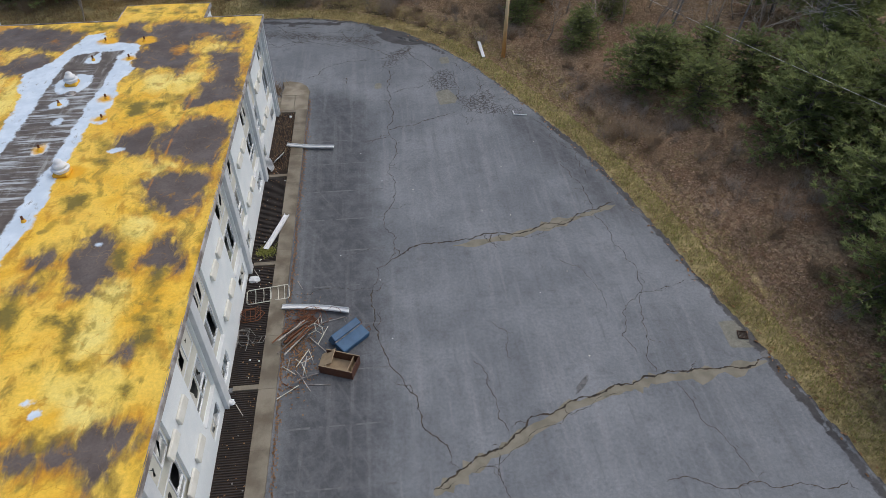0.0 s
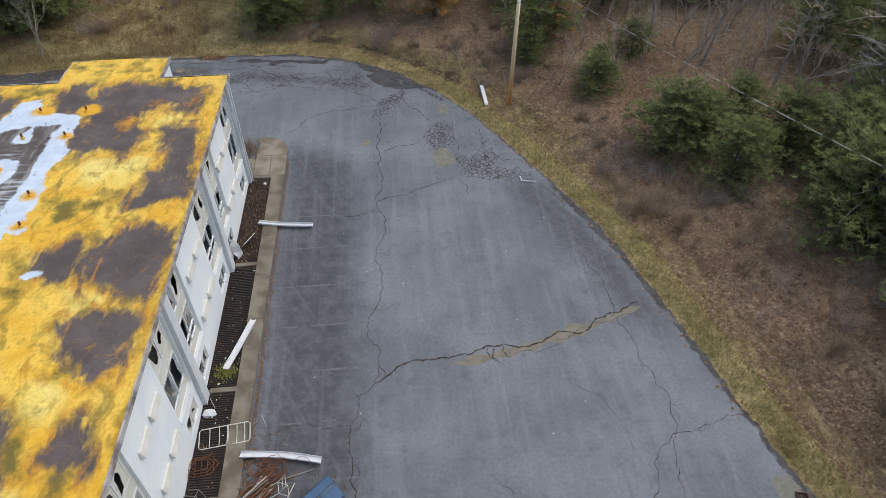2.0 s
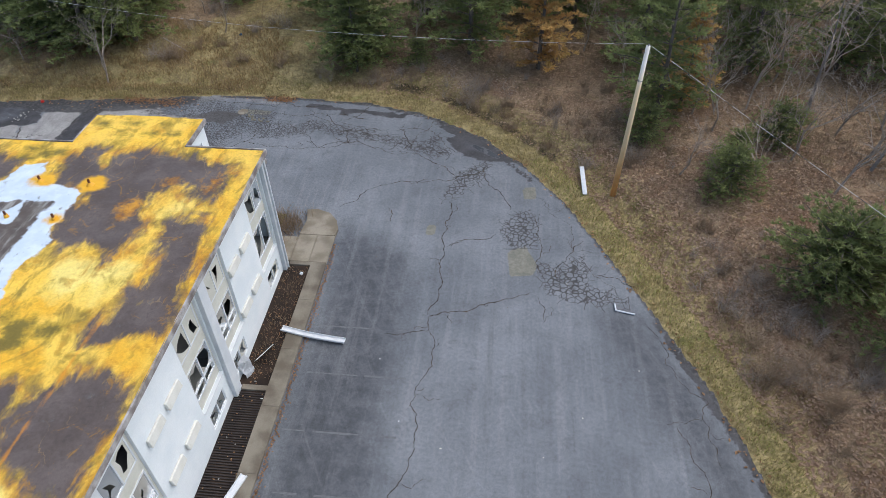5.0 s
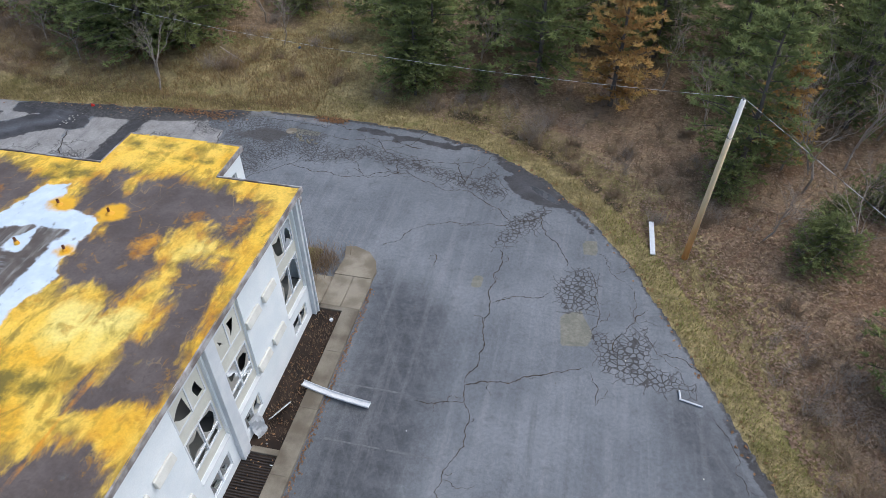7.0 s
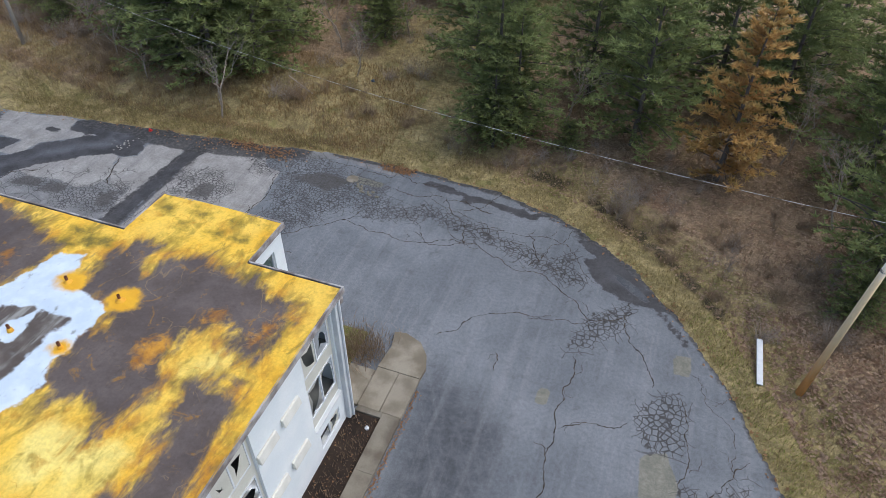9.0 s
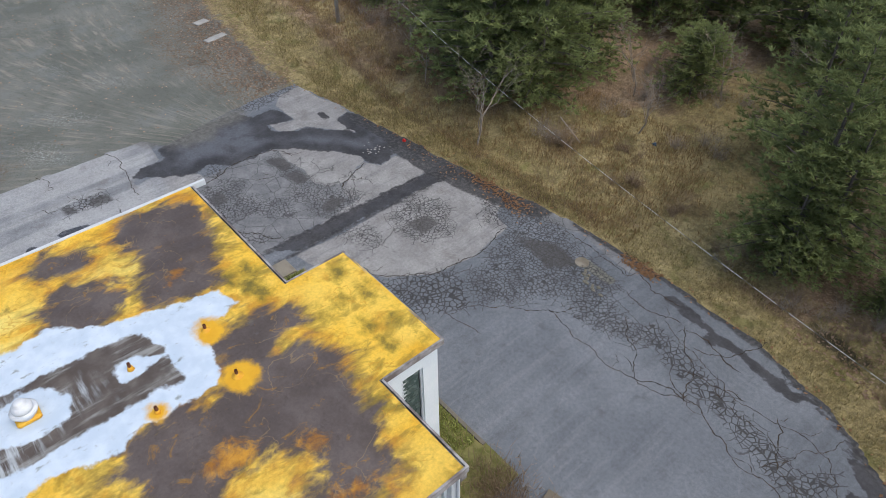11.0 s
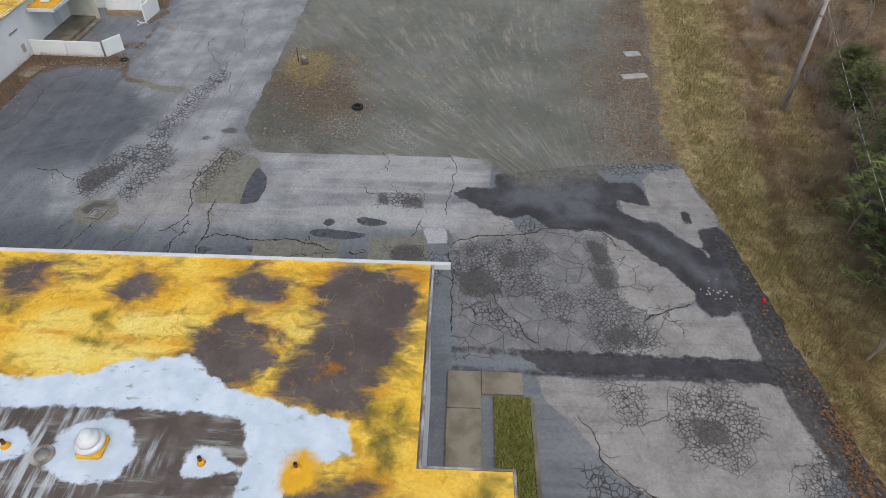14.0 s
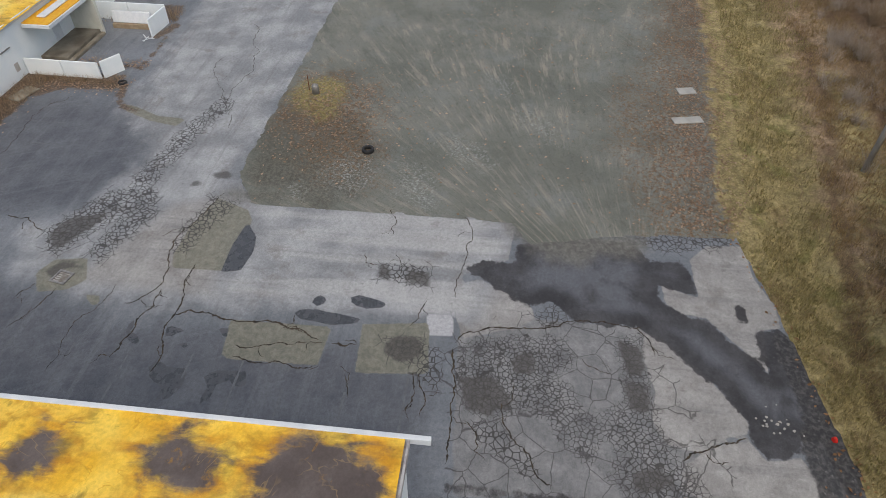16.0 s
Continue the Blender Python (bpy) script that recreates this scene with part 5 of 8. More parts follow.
def window(u0, u1, z0, z1, x, seed, panes=2, low=0.0, board=0.0):
    """A framed window in the east wall: frame, mullion, panes, some broken, some boarded."""
    rng = random.Random(seed)
    m = facing_east(x)
    w = part("window", turned(holed(u0, u1, z0, z1, [(u0 + 0.06, u1 - 0.06, z0 + 0.06, z1 - 0.06)], 0.07), m), WHITE_TRIM, building)
    step = (u1 - u0 - 0.06) / panes
    for k in range(panes):
        a, b = u0 + 0.06 + k * step, u0 + k * step + step
        if k:
            part("mullion", a_box(x - 0.06, x + 0.01, a - 0.06, a, z0 + 0.06, z1 - 0.06), WHITE_TRIM, w)
        zc = z0 + 0.06
        if low:
            zc = z0 + low
            part("transom", a_box(x - 0.06, x + 0.008, a, b, zc - 0.05, zc), WHITE_TRIM, w)
            part("pane", turned(shard(a, b, z0 + 0.06, zc - 0.05, seed + k + 50, rng.choice((0.1, 0.1, 0.7))), facing_east(x - 0.03)), GLASS, w)
        if rng.random() < board:
            part("board", turned(shard(a, b, zc, z1 - 0.06, seed + k, rng.choice((0.12, 0.3, 0.5, 0.62))), facing_east(x - 0.02)), CREAM, w)
        else:
            part("pane", turned(shard(a, b, zc, z1 - 0.06, seed + k, rng.choice((0.15, 0.45, 0.75, 0.9))), facing_east(x - 0.03)), GLASS, w)
    return w


for k, (a, b) in enumerate(columns):
    x = EX - 0.12
    tops, mids = (4.75, 6.1), (2.5, 4.15)
    part("infill_panel", turned(holed(a + 0.003, b - 0.003, HEADS[0] + 0.003, HEADS[1] - 0.003, [(a + 0.1, b - 0.12, *tops), (a + 0.1, b - 0.12, *mids)], 0.08), facing_east(x)), CREAM, building)
    window(a + 0.1, b - 0.12, *tops, x + 0.02, 100 + 7 * k, 2, 0.0, 0.75)
    window(a + 0.1, b - 0.12, *mids, x + 0.03, 300 + 7 * k, 2, 0.5 if k % 3 else 0.0, 0.06)
    window(a + 0.25, b - 0.35, 0.5, 1.35, EX - 0.03, 500 + 7 * k, 2, 0.0, 0.3)
    part("sill", a_box(EX - 0.1, EX + 0.06, a, b, HEADS[0] - 0.06, HEADS[0] + 0.002, bevel=0.01), WHITE_TRIM, building)

# air-conditioner sleeves between the window columns
sleeve_mesh = None
for P in PILASTERS:
    for z in (4.6, 2.1):
        for u in (P - 5.45, P - 4.05):
            if sleeve_mesh is None:
                bm = bmesh.new()
                box(bm, 0.0, 0.17, 0, 1.05, 0, 0.36, bevel=0.02)
                bmesh.ops.translate(bm, vec=(0, 0, 0), verts=bm.verts)
                for v in bm.verts:
                    if v.co.x > 0.1 and v.co.z > 0.2:
                        v.co.x -= 0.07
                ob = part("air_conditioner_sleeve", bm, SLEEVE, building)
                sleeve_mesh = ob.data
            else:
                ob = new("air_conditioner_sleeve", sleeve_mesh)
                ob.parent = building
            ob.location = (EX + 0.004, u, z)

# tall louvred stair window, grey-green, with ragged edges, and a door canopy
stair = part("window", turned(holed(40.95, 41.75, 3.1, 6.3, [(41.0, 41.7, 3.15, 6.25)], 0.06), facing_east(BX1 - 0.08)), WHITE_TRIM, building, "tall teal stair window with ragged torn sheeting")
rng = random.Random(5)
for k in range(9):
    z = 3.17 + k * 0.34
    part("pane", a_box(BX1 - 0.16, BX1 - 0.13, 41.0 + rng.uniform(0, 0.06), 41.68 - rng.uniform(0, 0.05), z, z + 0.31), GREEN_GLASS, stair)
bm = bmesh.new()
for k in range(16):
    z = 3.2 + k * 0.19
    s = rng.uniform(0.04, 0.16)
    vs = [bm.verts.new(q) for q in ((BX1 + 0.004, 40.9, z), (BX1 + 0.004, 40.95 + s, z + 0.06), (BX1 + 0.004, 40.9, z + 0.15), (BX1 + 0.012, 40.9, z), (BX1 + 0.012, 40.95 + s, z + 0.06), (BX1 + 0.012, 40.9, z + 0.15))]
    bm.faces.new(vs[:3])
    bm.faces.new(vs[3:])
part("torn_sheeting", bm, WHITE_TRIM, stair)
part("door_canopy", a_box(BX1 + 0.003, BX1 + 0.75, 40.45, 42.0, 2.4, 2.55, bevel=0.02), WHITE_TRIM, building, "small flaking white door canopy")
part("door", a_box(BX1 - 0.12, BX1 - 0.07, 40.7, 41.7, 0.1, 2.15), STEEL, building)

# roof deck with its coatings
p, faces = grid(np.arange(WX - 0.2, RE + 0.3, 0.15), np.arange(SY - 0.2, BY + 0.3, 0.15))
p[:, 0] = np.clip(p[:, 0], WX - 0.15, RE + 0.25)
p[:, 1] = np.clip(p[:, 1], SY - 0.15, BY + 0.15)
inside = np.minimum(in_poly(p, [(WX - 0.16, SY - 0.16), (RE + 0.26, SY - 0.16), (RE + 0.26, NY + 0.1), (BX1 + 0.1, NY + 0.1), (BX1 + 0.1, BY + 0.16), (BX0 - 0.1, BY + 0.16), (BX0 - 0.1, NY + 0.1), (WX - 0.16, NY + 0.1)]), 1)
centre = p[faces].mean(axis=1)
ok = (centre[:, 1] < NY + 0.06) | ((centre[:, 0] > BX0 - 0.1) & (centre[:, 0] < BX1 + 0.1))
faces = faces[ok]
lift = np.array([noise.noise(Vector((x * 0.5, y * 0.5, 1))) * 0.03 + noise.noise(Vector((x * 2.2, y * 2.2, 4))) * 0.012 for x, y in p])
# a low rim round the deck and the seam ridges of the boards below
rim = 0.05 * np.exp(-np.clip(inside, 0, 9) / 0.12)
seam = 0.02 * np.exp(-(np.minimum(np.abs(p[:, 0] + 21.9), np.abs(p[:, 0] + 11.6)) / 0.06) ** 2)
used = np.unique(faces)
index = np.full(len(p), -1)
index[used] = np.arange(len(used))
p, faces, zz = p[used], index[faces], (RZ + lift + rim + seam)[used]
roof = raw("roof", np.column_stack([p, zz]).tolist(), faces.tolist(), ROOF, building, smooth=True)
roof["label"] = "yellow sprayed coating worn to brown, with white repairs"
zone("roof_worn", (-17.92, 38.43), (-17.73, 39.25), (-17.04, 39.76), (-16.45, 39.67), (-15.88, 38.54), (-15.78, 39.16), (-15.29, 39.58), (-14.32, 39.82), (-13.44, 39.74), (-12.96, 39.24), (-12.28, 39.58), (-11.41, 39.1), (-10.53, 39.03), (-10.04, 38.54), (-10.05, 37.91), (-10.07, 37.19), (-10.48, 36.34), (-10.97, 36.43), (-11.45, 37.03), (-11.63, 37.64), (-12.51, 37.6), (-12.9, 37.28), (-12.72, 36.67), (-13.02, 36.04), (-12.74, 35.33), (-12.38, 34.52), (-12.59, 33.7), (-12.72, 32.77), (-13.2, 32.96), (-13.66, 33.35), (-14.13, 33.64), (-14.62, 33.42), (-15.1, 33.1), (-15.57, 33.61), (-15.65, 34.12), (-15.45, 34.64), (-14.49, 34.66), (-15.24, 35.47), (-15.81, 35.77), (-15.61, 36.39), (-16.09, 37), (-17.15, 37))
zone("roof_worn", (-11.69, 34.86), (-11.19, 35.39), (-10.2, 35.53), (-9.63, 34.63), (-9.66, 33.41), (-9.59, 32.49), (-9.45, 30.56), (-9.38, 29.54), (-10.09, 29.3), (-11.48, 28.83), (-11.87, 28.91), (-11.95, 29.73), (-11.64, 29.95), (-11.32, 30.68), (-11.3, 31.5), (-11.07, 32.33), (-11.24, 33.55))
zone("roof_worn", (-12.63, 26.7), (-11.94, 26.83), (-11.63, 27.27), (-11.21, 28.12), (-10.23, 27.85), (-9.74, 27.36), (-9.47, 26.22), (-9.5, 24.96), (-9.51, 24.12), (-9.82, 23.69), (-10.62, 23.65), (-11.21, 23.83), (-11.6, 24.23), (-11.29, 24.56), (-12.27, 25.25))
zone("roof_worn", (-11.52, 22.98), (-10.92, 23.11), (-10.22, 23.25), (-9.83, 22.74), (-9.84, 21.9), (-11.13, 21.94))
zone("roof_worn", (-12.46, 25.66), (-12.22, 27.13), (-11.62, 27.68), (-10.63, 27.73), (-9.76, 26.84), (-9.69, 25.17), (-10.3, 24.4), (-11.2, 24.25), (-11.99, 24.43))
zone("roof_worn", (-14.68, 26.38), (-14.08, 27.04), (-13, 27.3), (-12.45, 26.08), (-12.76, 25.23), (-13.65, 24.76), (-14.5, 25.55))
zone("roof_worn", (-12.41, 22.62), (-11.41, 23.19), (-10.12, 23.15), (-9.63, 22.64), (-9.84, 21.69), (-10.16, 20.3), (-10.76, 19.96), (-11.34, 20.67), (-11.83, 21.07))
zone("roof_worn", (-11.37, 17.84), (-10.97, 18.48), (-10.57, 19.13), (-10.18, 18.2), (-9.79, 17.58), (-9.89, 16.95), (-10.59, 16.92), (-11.18, 17.11))
zone("roof_worn", (-14.39, 17.92), (-13.9, 18.78), (-13.61, 19.31), (-12.83, 19.14), (-12.55, 18.21), (-12.46, 16.75), (-12.76, 16.12), (-13.44, 15.99), (-13.92, 16.91))
zone("roof_worn", (-15.35, 17.88), (-15.06, 18.41), (-14.77, 18.43), (-14.68, 17.7), (-15.07, 17.48))
zone("roof_worn", (-15.55, 16.43), (-15.17, 16.75), (-14.79, 16.35), (-14.98, 15.93))
zone("roof_worn", (-13.39, 9.49), (-12.71, 9.71), (-11.74, 9.62), (-11.14, 10.04), (-10.55, 10.36), (-9.66, 10.27), (-9.57, 9.76), (-9.77, 9.24), (-10.27, 8.81), (-10.37, 8.4), (-10.57, 8.09), (-10.96, 8.7), (-11.74, 8.89), (-12.42, 9.09), (-13.1, 8.77))
zone("roof_worn", (-11.12, 12.94), (-10.82, 13.68), (-10.62, 13.48), (-10.63, 12.85))
zone("roof_worn", (-24.8, 36.7), (-25.4, 37.8), (-25.2, 38.6), (-24.6, 39.8), (-22.85, 39.56), (-21.37, 39.15), (-19.99, 38.33), (-20.09, 37.52), (-20.19, 36.91), (-20.19, 36.5), (-20.69, 36.2), (-21.58, 36.32), (-22.07, 36.83), (-23.67, 37.05))
zone("roof_worn", (-24.9, 33.8), (-25.1, 34.5), (-24.5, 35.6), (-23.58, 35.95), (-23.48, 35.44), (-23.71, 34.74), (-23.62, 34.14), (-24.15, 33.84))
zone("roof_worn", (-22.32, 33.4), (-23.02, 34.02), (-22.89, 35.03), (-21.98, 35.81), (-21.18, 35.8), (-20.79, 35.29), (-20.5, 34.47), (-21.1, 33.87), (-21.8, 33.48))
zone("roof_worn", (-17.25, 36.79), (-17.83, 37.71), (-17.63, 38.84), (-17.33, 39.66), (-16.84, 39.87), (-16.36, 39.46), (-16.46, 38.95), (-16.07, 38.44), (-15.49, 38.76), (-15.58, 39.37), (-14.51, 39.6), (-13.93, 39.93), (-13.06, 39.45), (-12.57, 39.57), (-11.99, 39.18), (-11.52, 38.58), (-14.21, 34.26), (-15.1, 33.41), (-15.67, 33.51), (-15.74, 34.23), (-15.83, 34.84), (-16.01, 35.25), (-16, 35.97), (-15.8, 36.7), (-16.47, 36.9))
zone("roof_worn", (-24.21, 26.51), (-24.9, 26.9), (-24.9, 27.6), (-24.6, 28.3), (-24.5, 29.1), (-24.2, 28.23), (-23.6, 28.01), (-23.4, 27.49), (-23.6, 26.87))
zone("roof_worn", (-23.88, 30.27), (-24.5, 30.3), (-25, 30.8), (-24.8, 31.3), (-24.28, 31.51), (-23.68, 31.5), (-23.38, 30.88), (-23.58, 30.37))
zone("roof_worn", (-24.46, 33.64), (-24.8, 33.9), (-25.1, 34.5), (-24.7, 35.1), (-24.1, 35.35), (-23.78, 35.75), (-23.48, 35.64), (-23.39, 35.04), (-23.61, 34.54), (-23.72, 33.93))
zone("roof_worn", (-23.77, 36.35), (-24.6, 36.7), (-25, 37.6), (-25, 38.8), (-24.7, 39.4), (-23.45, 39.56), (-22.55, 39.56), (-22.36, 39.05), (-21.57, 38.75), (-20.68, 38.74), (-19.79, 38.53), (-19.5, 37.92), (-19.89, 37.11), (-19.99, 36.5), (-20.39, 36.2), (-21.08, 36.51), (-21.08, 37.12), (-22.07, 37.13), (-22.37, 37.34), (-23.17, 36.94))
zone("roof_worn", (-21.81, 33.29), (-22.42, 33.61), (-22.91, 34.22), (-22.78, 35.32), (-22.18, 35.52), (-21.88, 35.81), (-21.18, 35.91), (-20.99, 35.29), (-20.6, 34.78), (-20.8, 34.07), (-21.2, 33.67))
zone("roof_cream", (-14.73, 32.8), (-13.2, 32.96), (-12.88, 31.02), (-13.86, 30.47), (-14.6, 31.06))
zone("roof_cream", (-12.63, 32.47), (-11.46, 32.52), (-11.6, 31.28), (-12.31, 30.54), (-12.79, 30.82))
zone("roof_cream", (-12.82, 20.29), (-12.04, 20.54), (-11.35, 19.83), (-11.46, 18.78), (-12.05, 18.65), (-12.63, 19.25))
zone("roof_cream", (-12.95, 16.11), (-11.58, 16.68), (-11.29, 15.54), (-11.4, 14.29), (-11.51, 13.04), (-12.49, 12.8), (-12.87, 13.93), (-12.57, 14.46))
zone("roof_cream", (-13.17, 12.48), (-11.51, 12.52), (-11.33, 11.8), (-11.53, 10.86), (-12.31, 10.95), (-12.79, 11.04))
zone("roof_cream", (-12.97, 24.48), (-11.21, 23.94), (-11.41, 23.19), (-12.5, 23.14))
zone("roof_cream", (-13.51, 32.12), (-13.01, 32.66), (-12.13, 33), (-11.65, 32.61), (-11.79, 31.48), (-12.2, 30.75), (-12.99, 30.61), (-13.16, 31.32))
zone("roof_cream", (-12.25, 35.76), (-11.65, 36.4), (-10.87, 36.33), (-10.98, 35.71), (-11.58, 35.17), (-12.07, 35.15))
zone("roof_cream", (-22.3, 28.26), (-23.19, 28.81), (-23.09, 29.84), (-22.19, 30.53), (-22, 28.15))
zone("roof_cream", (-22.28, 30.85), (-23.08, 31.07), (-23.15, 32.71), (-22.52, 33.61), (-21.91, 33.29), (-21.98, 31.05))
zone("roof_cream", (-20.82, 28.29), (-21.41, 28.21), (-21.9, 28.96), (-21.65, 31.95), (-21.71, 33.18), (-20.93, 32.55), (-20.78, 30.9), (-20.62, 29.32))
zone("roof_cream", (-21.98, 35.61), (-22.98, 35.54), (-23.17, 36.44), (-22.57, 36.93), (-22.07, 36.73))
zone("roof_orange", (-13.72, 34.89), (-13.99, 35.6), (-13.69, 36.22), (-13.3, 36.44), (-13.02, 36.04), (-13.03, 35.42), (-13.24, 34.9))
zone("roof_orange", (-13.9, 35.39), (-14.08, 36.01), (-13.49, 36.33), (-13.21, 35.93), (-13.61, 35.3))
zone("roof_orange", (-12.7, 37.29), (-12.99, 37.59), (-12.6, 37.91), (-12.11, 38.14), (-12.32, 37.3))
zone("roof_orange", (-15.99, 36.8), (-16.08, 37.21), (-15.6, 37.62), (-15.31, 37.53), (-15.41, 37.01))
zone("roof_orange", (-20.68, 36.92), (-21.28, 37.23), (-21.17, 37.83), (-20.68, 37.63), (-20.58, 37.22))
zone("roof_orange", (-20.5, 35.18), (-20.49, 36.1), (-20.1, 36.2), (-20.2, 35.49))
zone("roof_orange", (-10.97, 36.63), (-10.95, 37.15), (-10.73, 38.5), (-10.35, 38.21), (-10.46, 37.07))
zone("roof_olive", (-14.22, 14.93), (-13.64, 14.94), (-12.87, 14.45), (-13.06, 14.24), (-14.03, 14.52))
zone("roof_olive", (-13.25, 14.96), (-12.77, 14.87), (-12.68, 14.04), (-12.78, 13.11), (-13.07, 13.2))
zone("roof_olive", (-12.68, 12.9), (-12, 12.71), (-12, 12.4), (-12.49, 12.39))
zone("roof_olive", (-11.1, 14.61), (-10.71, 14.72), (-10.31, 14.42), (-10.71, 14.1))
zone("roof_olive", (-15.71, 21.92), (-14.56, 22.09), (-14.37, 21.16), (-15.24, 20.8))
zone("roof_olive", (-15.35, 26.45), (-14.88, 25.95), (-14.81, 24.91), (-15.19, 25.3))
zone("roof_olive", (-14.94, 29.81), (-13.89, 29.85), (-13.83, 28.61), (-14.62, 28.26))
zone("roof_olive", (-10.9, 15.45), (-10.2, 15.58), (-10.21, 15.26))
zone("roof_olive", (-10.01, 14.74), (-9.71, 14.96), (-9.62, 14.03))
zone("roof_olive", (-15.28, 14.47), (-15.08, 15.09), (-14.8, 13.87))
zone("roof_olive", (-12.94, 18.19), (-12.15, 18.44), (-11.67, 16.88), (-12.36, 17.17))
zone("roof_olive", (-15.32, 29.69), (-15.02, 30.22), (-14.87, 28.98))
zone("roof_olive", (-15.5, 24.65), (-14.42, 25.03), (-14.34, 23.78))
zone("roof_olive", (-12.03, 21.06), (-11.64, 20.76), (-11.84, 20.23))
zone("roof_olive", (-13.85, 12.87), (-13.56, 12.98), (-13.46, 12.47))
zone("roof_olive", (-10.74, 11.71), (-10.44, 11.82), (-10.15, 11.2), (-10.54, 11.19))
zone("roof_olive", (-22.79, 30.15), (-23.08, 30.57), (-22.58, 30.65), (-22.19, 30.43))
zone("roof_olive", (-21.89, 30.01), (-21.89, 30.73), (-21.67, 31.34), (-21.59, 30.31))
zone("roof_olive", (-23.2, 26.86), (-23.3, 27.8), (-22.8, 27.76), (-22.6, 27.15))
zone("roof_olive", (-19.88, 39.24), (-20.08, 39.65), (-19.59, 39.75), (-19.29, 39.45))
zone("roof_olive", (-18.8, 38.94), (-19, 39.34), (-18.51, 39.24))
zone("roof_olive", (-19.49, 39.45), (-19.49, 39.85), (-19.1, 39.75))
zone("roof_olive", (-18.52, 36.69), (-18.81, 37.31), (-18.51, 38.02))
zone("roof_olive", (-13.81, 29.23), (-13.5, 29.76), (-12.83, 29.59), (-12.94, 29.17), (-13.24, 28.85))
zone("roof_olive", (-17.72, 41.7), (-17.33, 42.11), (-17.03, 41.5), (-17.42, 41.39))
zone("roof_olive", (-16.54, 41.92), (-15.86, 42.14), (-15.76, 41.73))
zone("roof_olive", (-15.18, 41.23), (-14.6, 41.46), (-14.5, 41.05), (-14.79, 40.83))
zone("roof_olive", (-14.11, 41.17), (-13.62, 41.39), (-13.53, 40.98))
zone("roof_olive", (-16.74, 41.3), (-16.25, 41.31), (-16.25, 41))
zone("roof_olive", (-19.2, 39.34), (-18.31, 39.65), (-17.92, 39.25), (-18.51, 39.04))
zone("roof_olive", (-13.52, 42.12), (-13.23, 42.24), (-13.03, 41.83))
zone("roof_olive", (-16.55, 40.38), (-15.67, 40.5), (-15.87, 39.98))
zone("roof_olive", (-14.98, 42.06), (-14.3, 42.09), (-14.4, 41.67))
zone("roof_olive", (-17.82, 41.59), (-17.62, 42.1), (-17.13, 41.91), (-17.42, 41.5))
zone("roof_olive", (-16.45, 41.82), (-16.54, 42.33), (-15.76, 42.04), (-15.86, 41.63))
zone("roof_olive", (-16.45, 40.9), (-16.16, 41.11), (-15.96, 40.8), (-16.16, 40.7))
zone("roof_olive", (-15.38, 41.02), (-15.08, 41.44), (-14.89, 41.04))
zone("roof_olive", (-14.31, 41.06), (-13.82, 41.38), (-13.82, 41.07))
zone("roof_olive", (-19.49, 38.84), (-19.19, 39.55), (-18.61, 39.45), (-18.51, 38.84))
zone("roof_olive", (-20.08, 38.33), (-19.79, 39.14), (-19.1, 38.73))
store(roof, "worn", field(p, polys=ZONES["roof_worn"], ovals=[(-24.17, 22.41, 0.7, 1.2, 0), (-23.6, 17.6, 0.8, 1.0, 0), (-12, 5, 1.6, 1.4, 0), (-22, 12, 1.2, 2, 0)]))
store(roof, "seam", field(p, lines=[(0.10, [(-22.1, 14), (-22.09, 29.18), (-21.81, 33.18)]), (0.05, [(-12.22, 21.47), (-11.75, 29.84)])]))
store(roof, "cream", field(p, polys=ZONES["roof_cream"], ovals=[(-11.33, 11.49, 1.0, 1.4, 0), (-22.58, 23.48, 1.2, 2, 0)]))
store(roof, "amber", field(p, polys=ZONES["roof_orange"]))
store(roof, "mossy", field(p, polys=ZONES["roof_olive"], ovals=[(-15.46, 15.08, 0.5, 0.7, 0), (-10.42, 13.59, 0.4, 0.5, 0), (-10.59, 16.71, 0.3, 0.7, 0), (-10.31, 24.09, 0.3, 0.4, 0)]))
WHITE_OUT = [(-20.4, -8), (-20.43, 28.36), (-20.59, 30.69), (-21.24, 32.15), (-21.4, 33.58), (-20.3, 34.77), (-19.89, 36.81), (-19.4, 38.33), (-18.41, 38.53), (-18.13, 37.31), (-17.44, 37), (-16.38, 36.9), (-15.8, 36.49), (-15.82, 35.46), (-15.84, 34.23), (-15.48, 33.41), (-15.99, 31.95), (-15.61, 29.68), (-16.26, 27.57), (-16.28, 23.65), (-16.2, 20.22), (-16.68, 17.7), (-16.3, -8)]
FIELD = [(-19.3, -8), (-19.5, 30.33), (-19.55, 31.78), (-19.41, 35.48), (-18.62, 35.77), (-16.78, 35.87), (-16.92, 29.87), (-16.98, 26.46), (-17.24, 21.18), (-17, -8)]
bare = in_poly(p, FIELD)
white = np.minimum(in_poly(p, WHITE_OUT), -bare)
collars = field(p, ovals=[(-18.38, 32.07, 1.05, 1.15, 0), (-18.1, 34.85, 0.5, 0.52, 0), (-18.35, 29.88, 0.5, 0.55, 0), (-17.88, 25.72, 0.45, 0.5, 0), (-17.85, 28.17, 0.35, 0.5, 0), (-14.31, 25.35, 0.45, 0.3, 0), (-13.32, 18.6, 0.22, 0.17, 0), (-13.37, 11.34, 0.25, 0.2, 0), (-12.89, 10.83, 0.2, 0.2, 0), (-12.62, 20.82, 0.17, 0.14, 0),
                         (-15.95, 28.21, 0.5, 0.7, 0), (-15.94, 30.71, 0.4, 0.4, 0)], lines=[(0.22, [(-18.1, 34.85), (-17.94, 36.08)])])
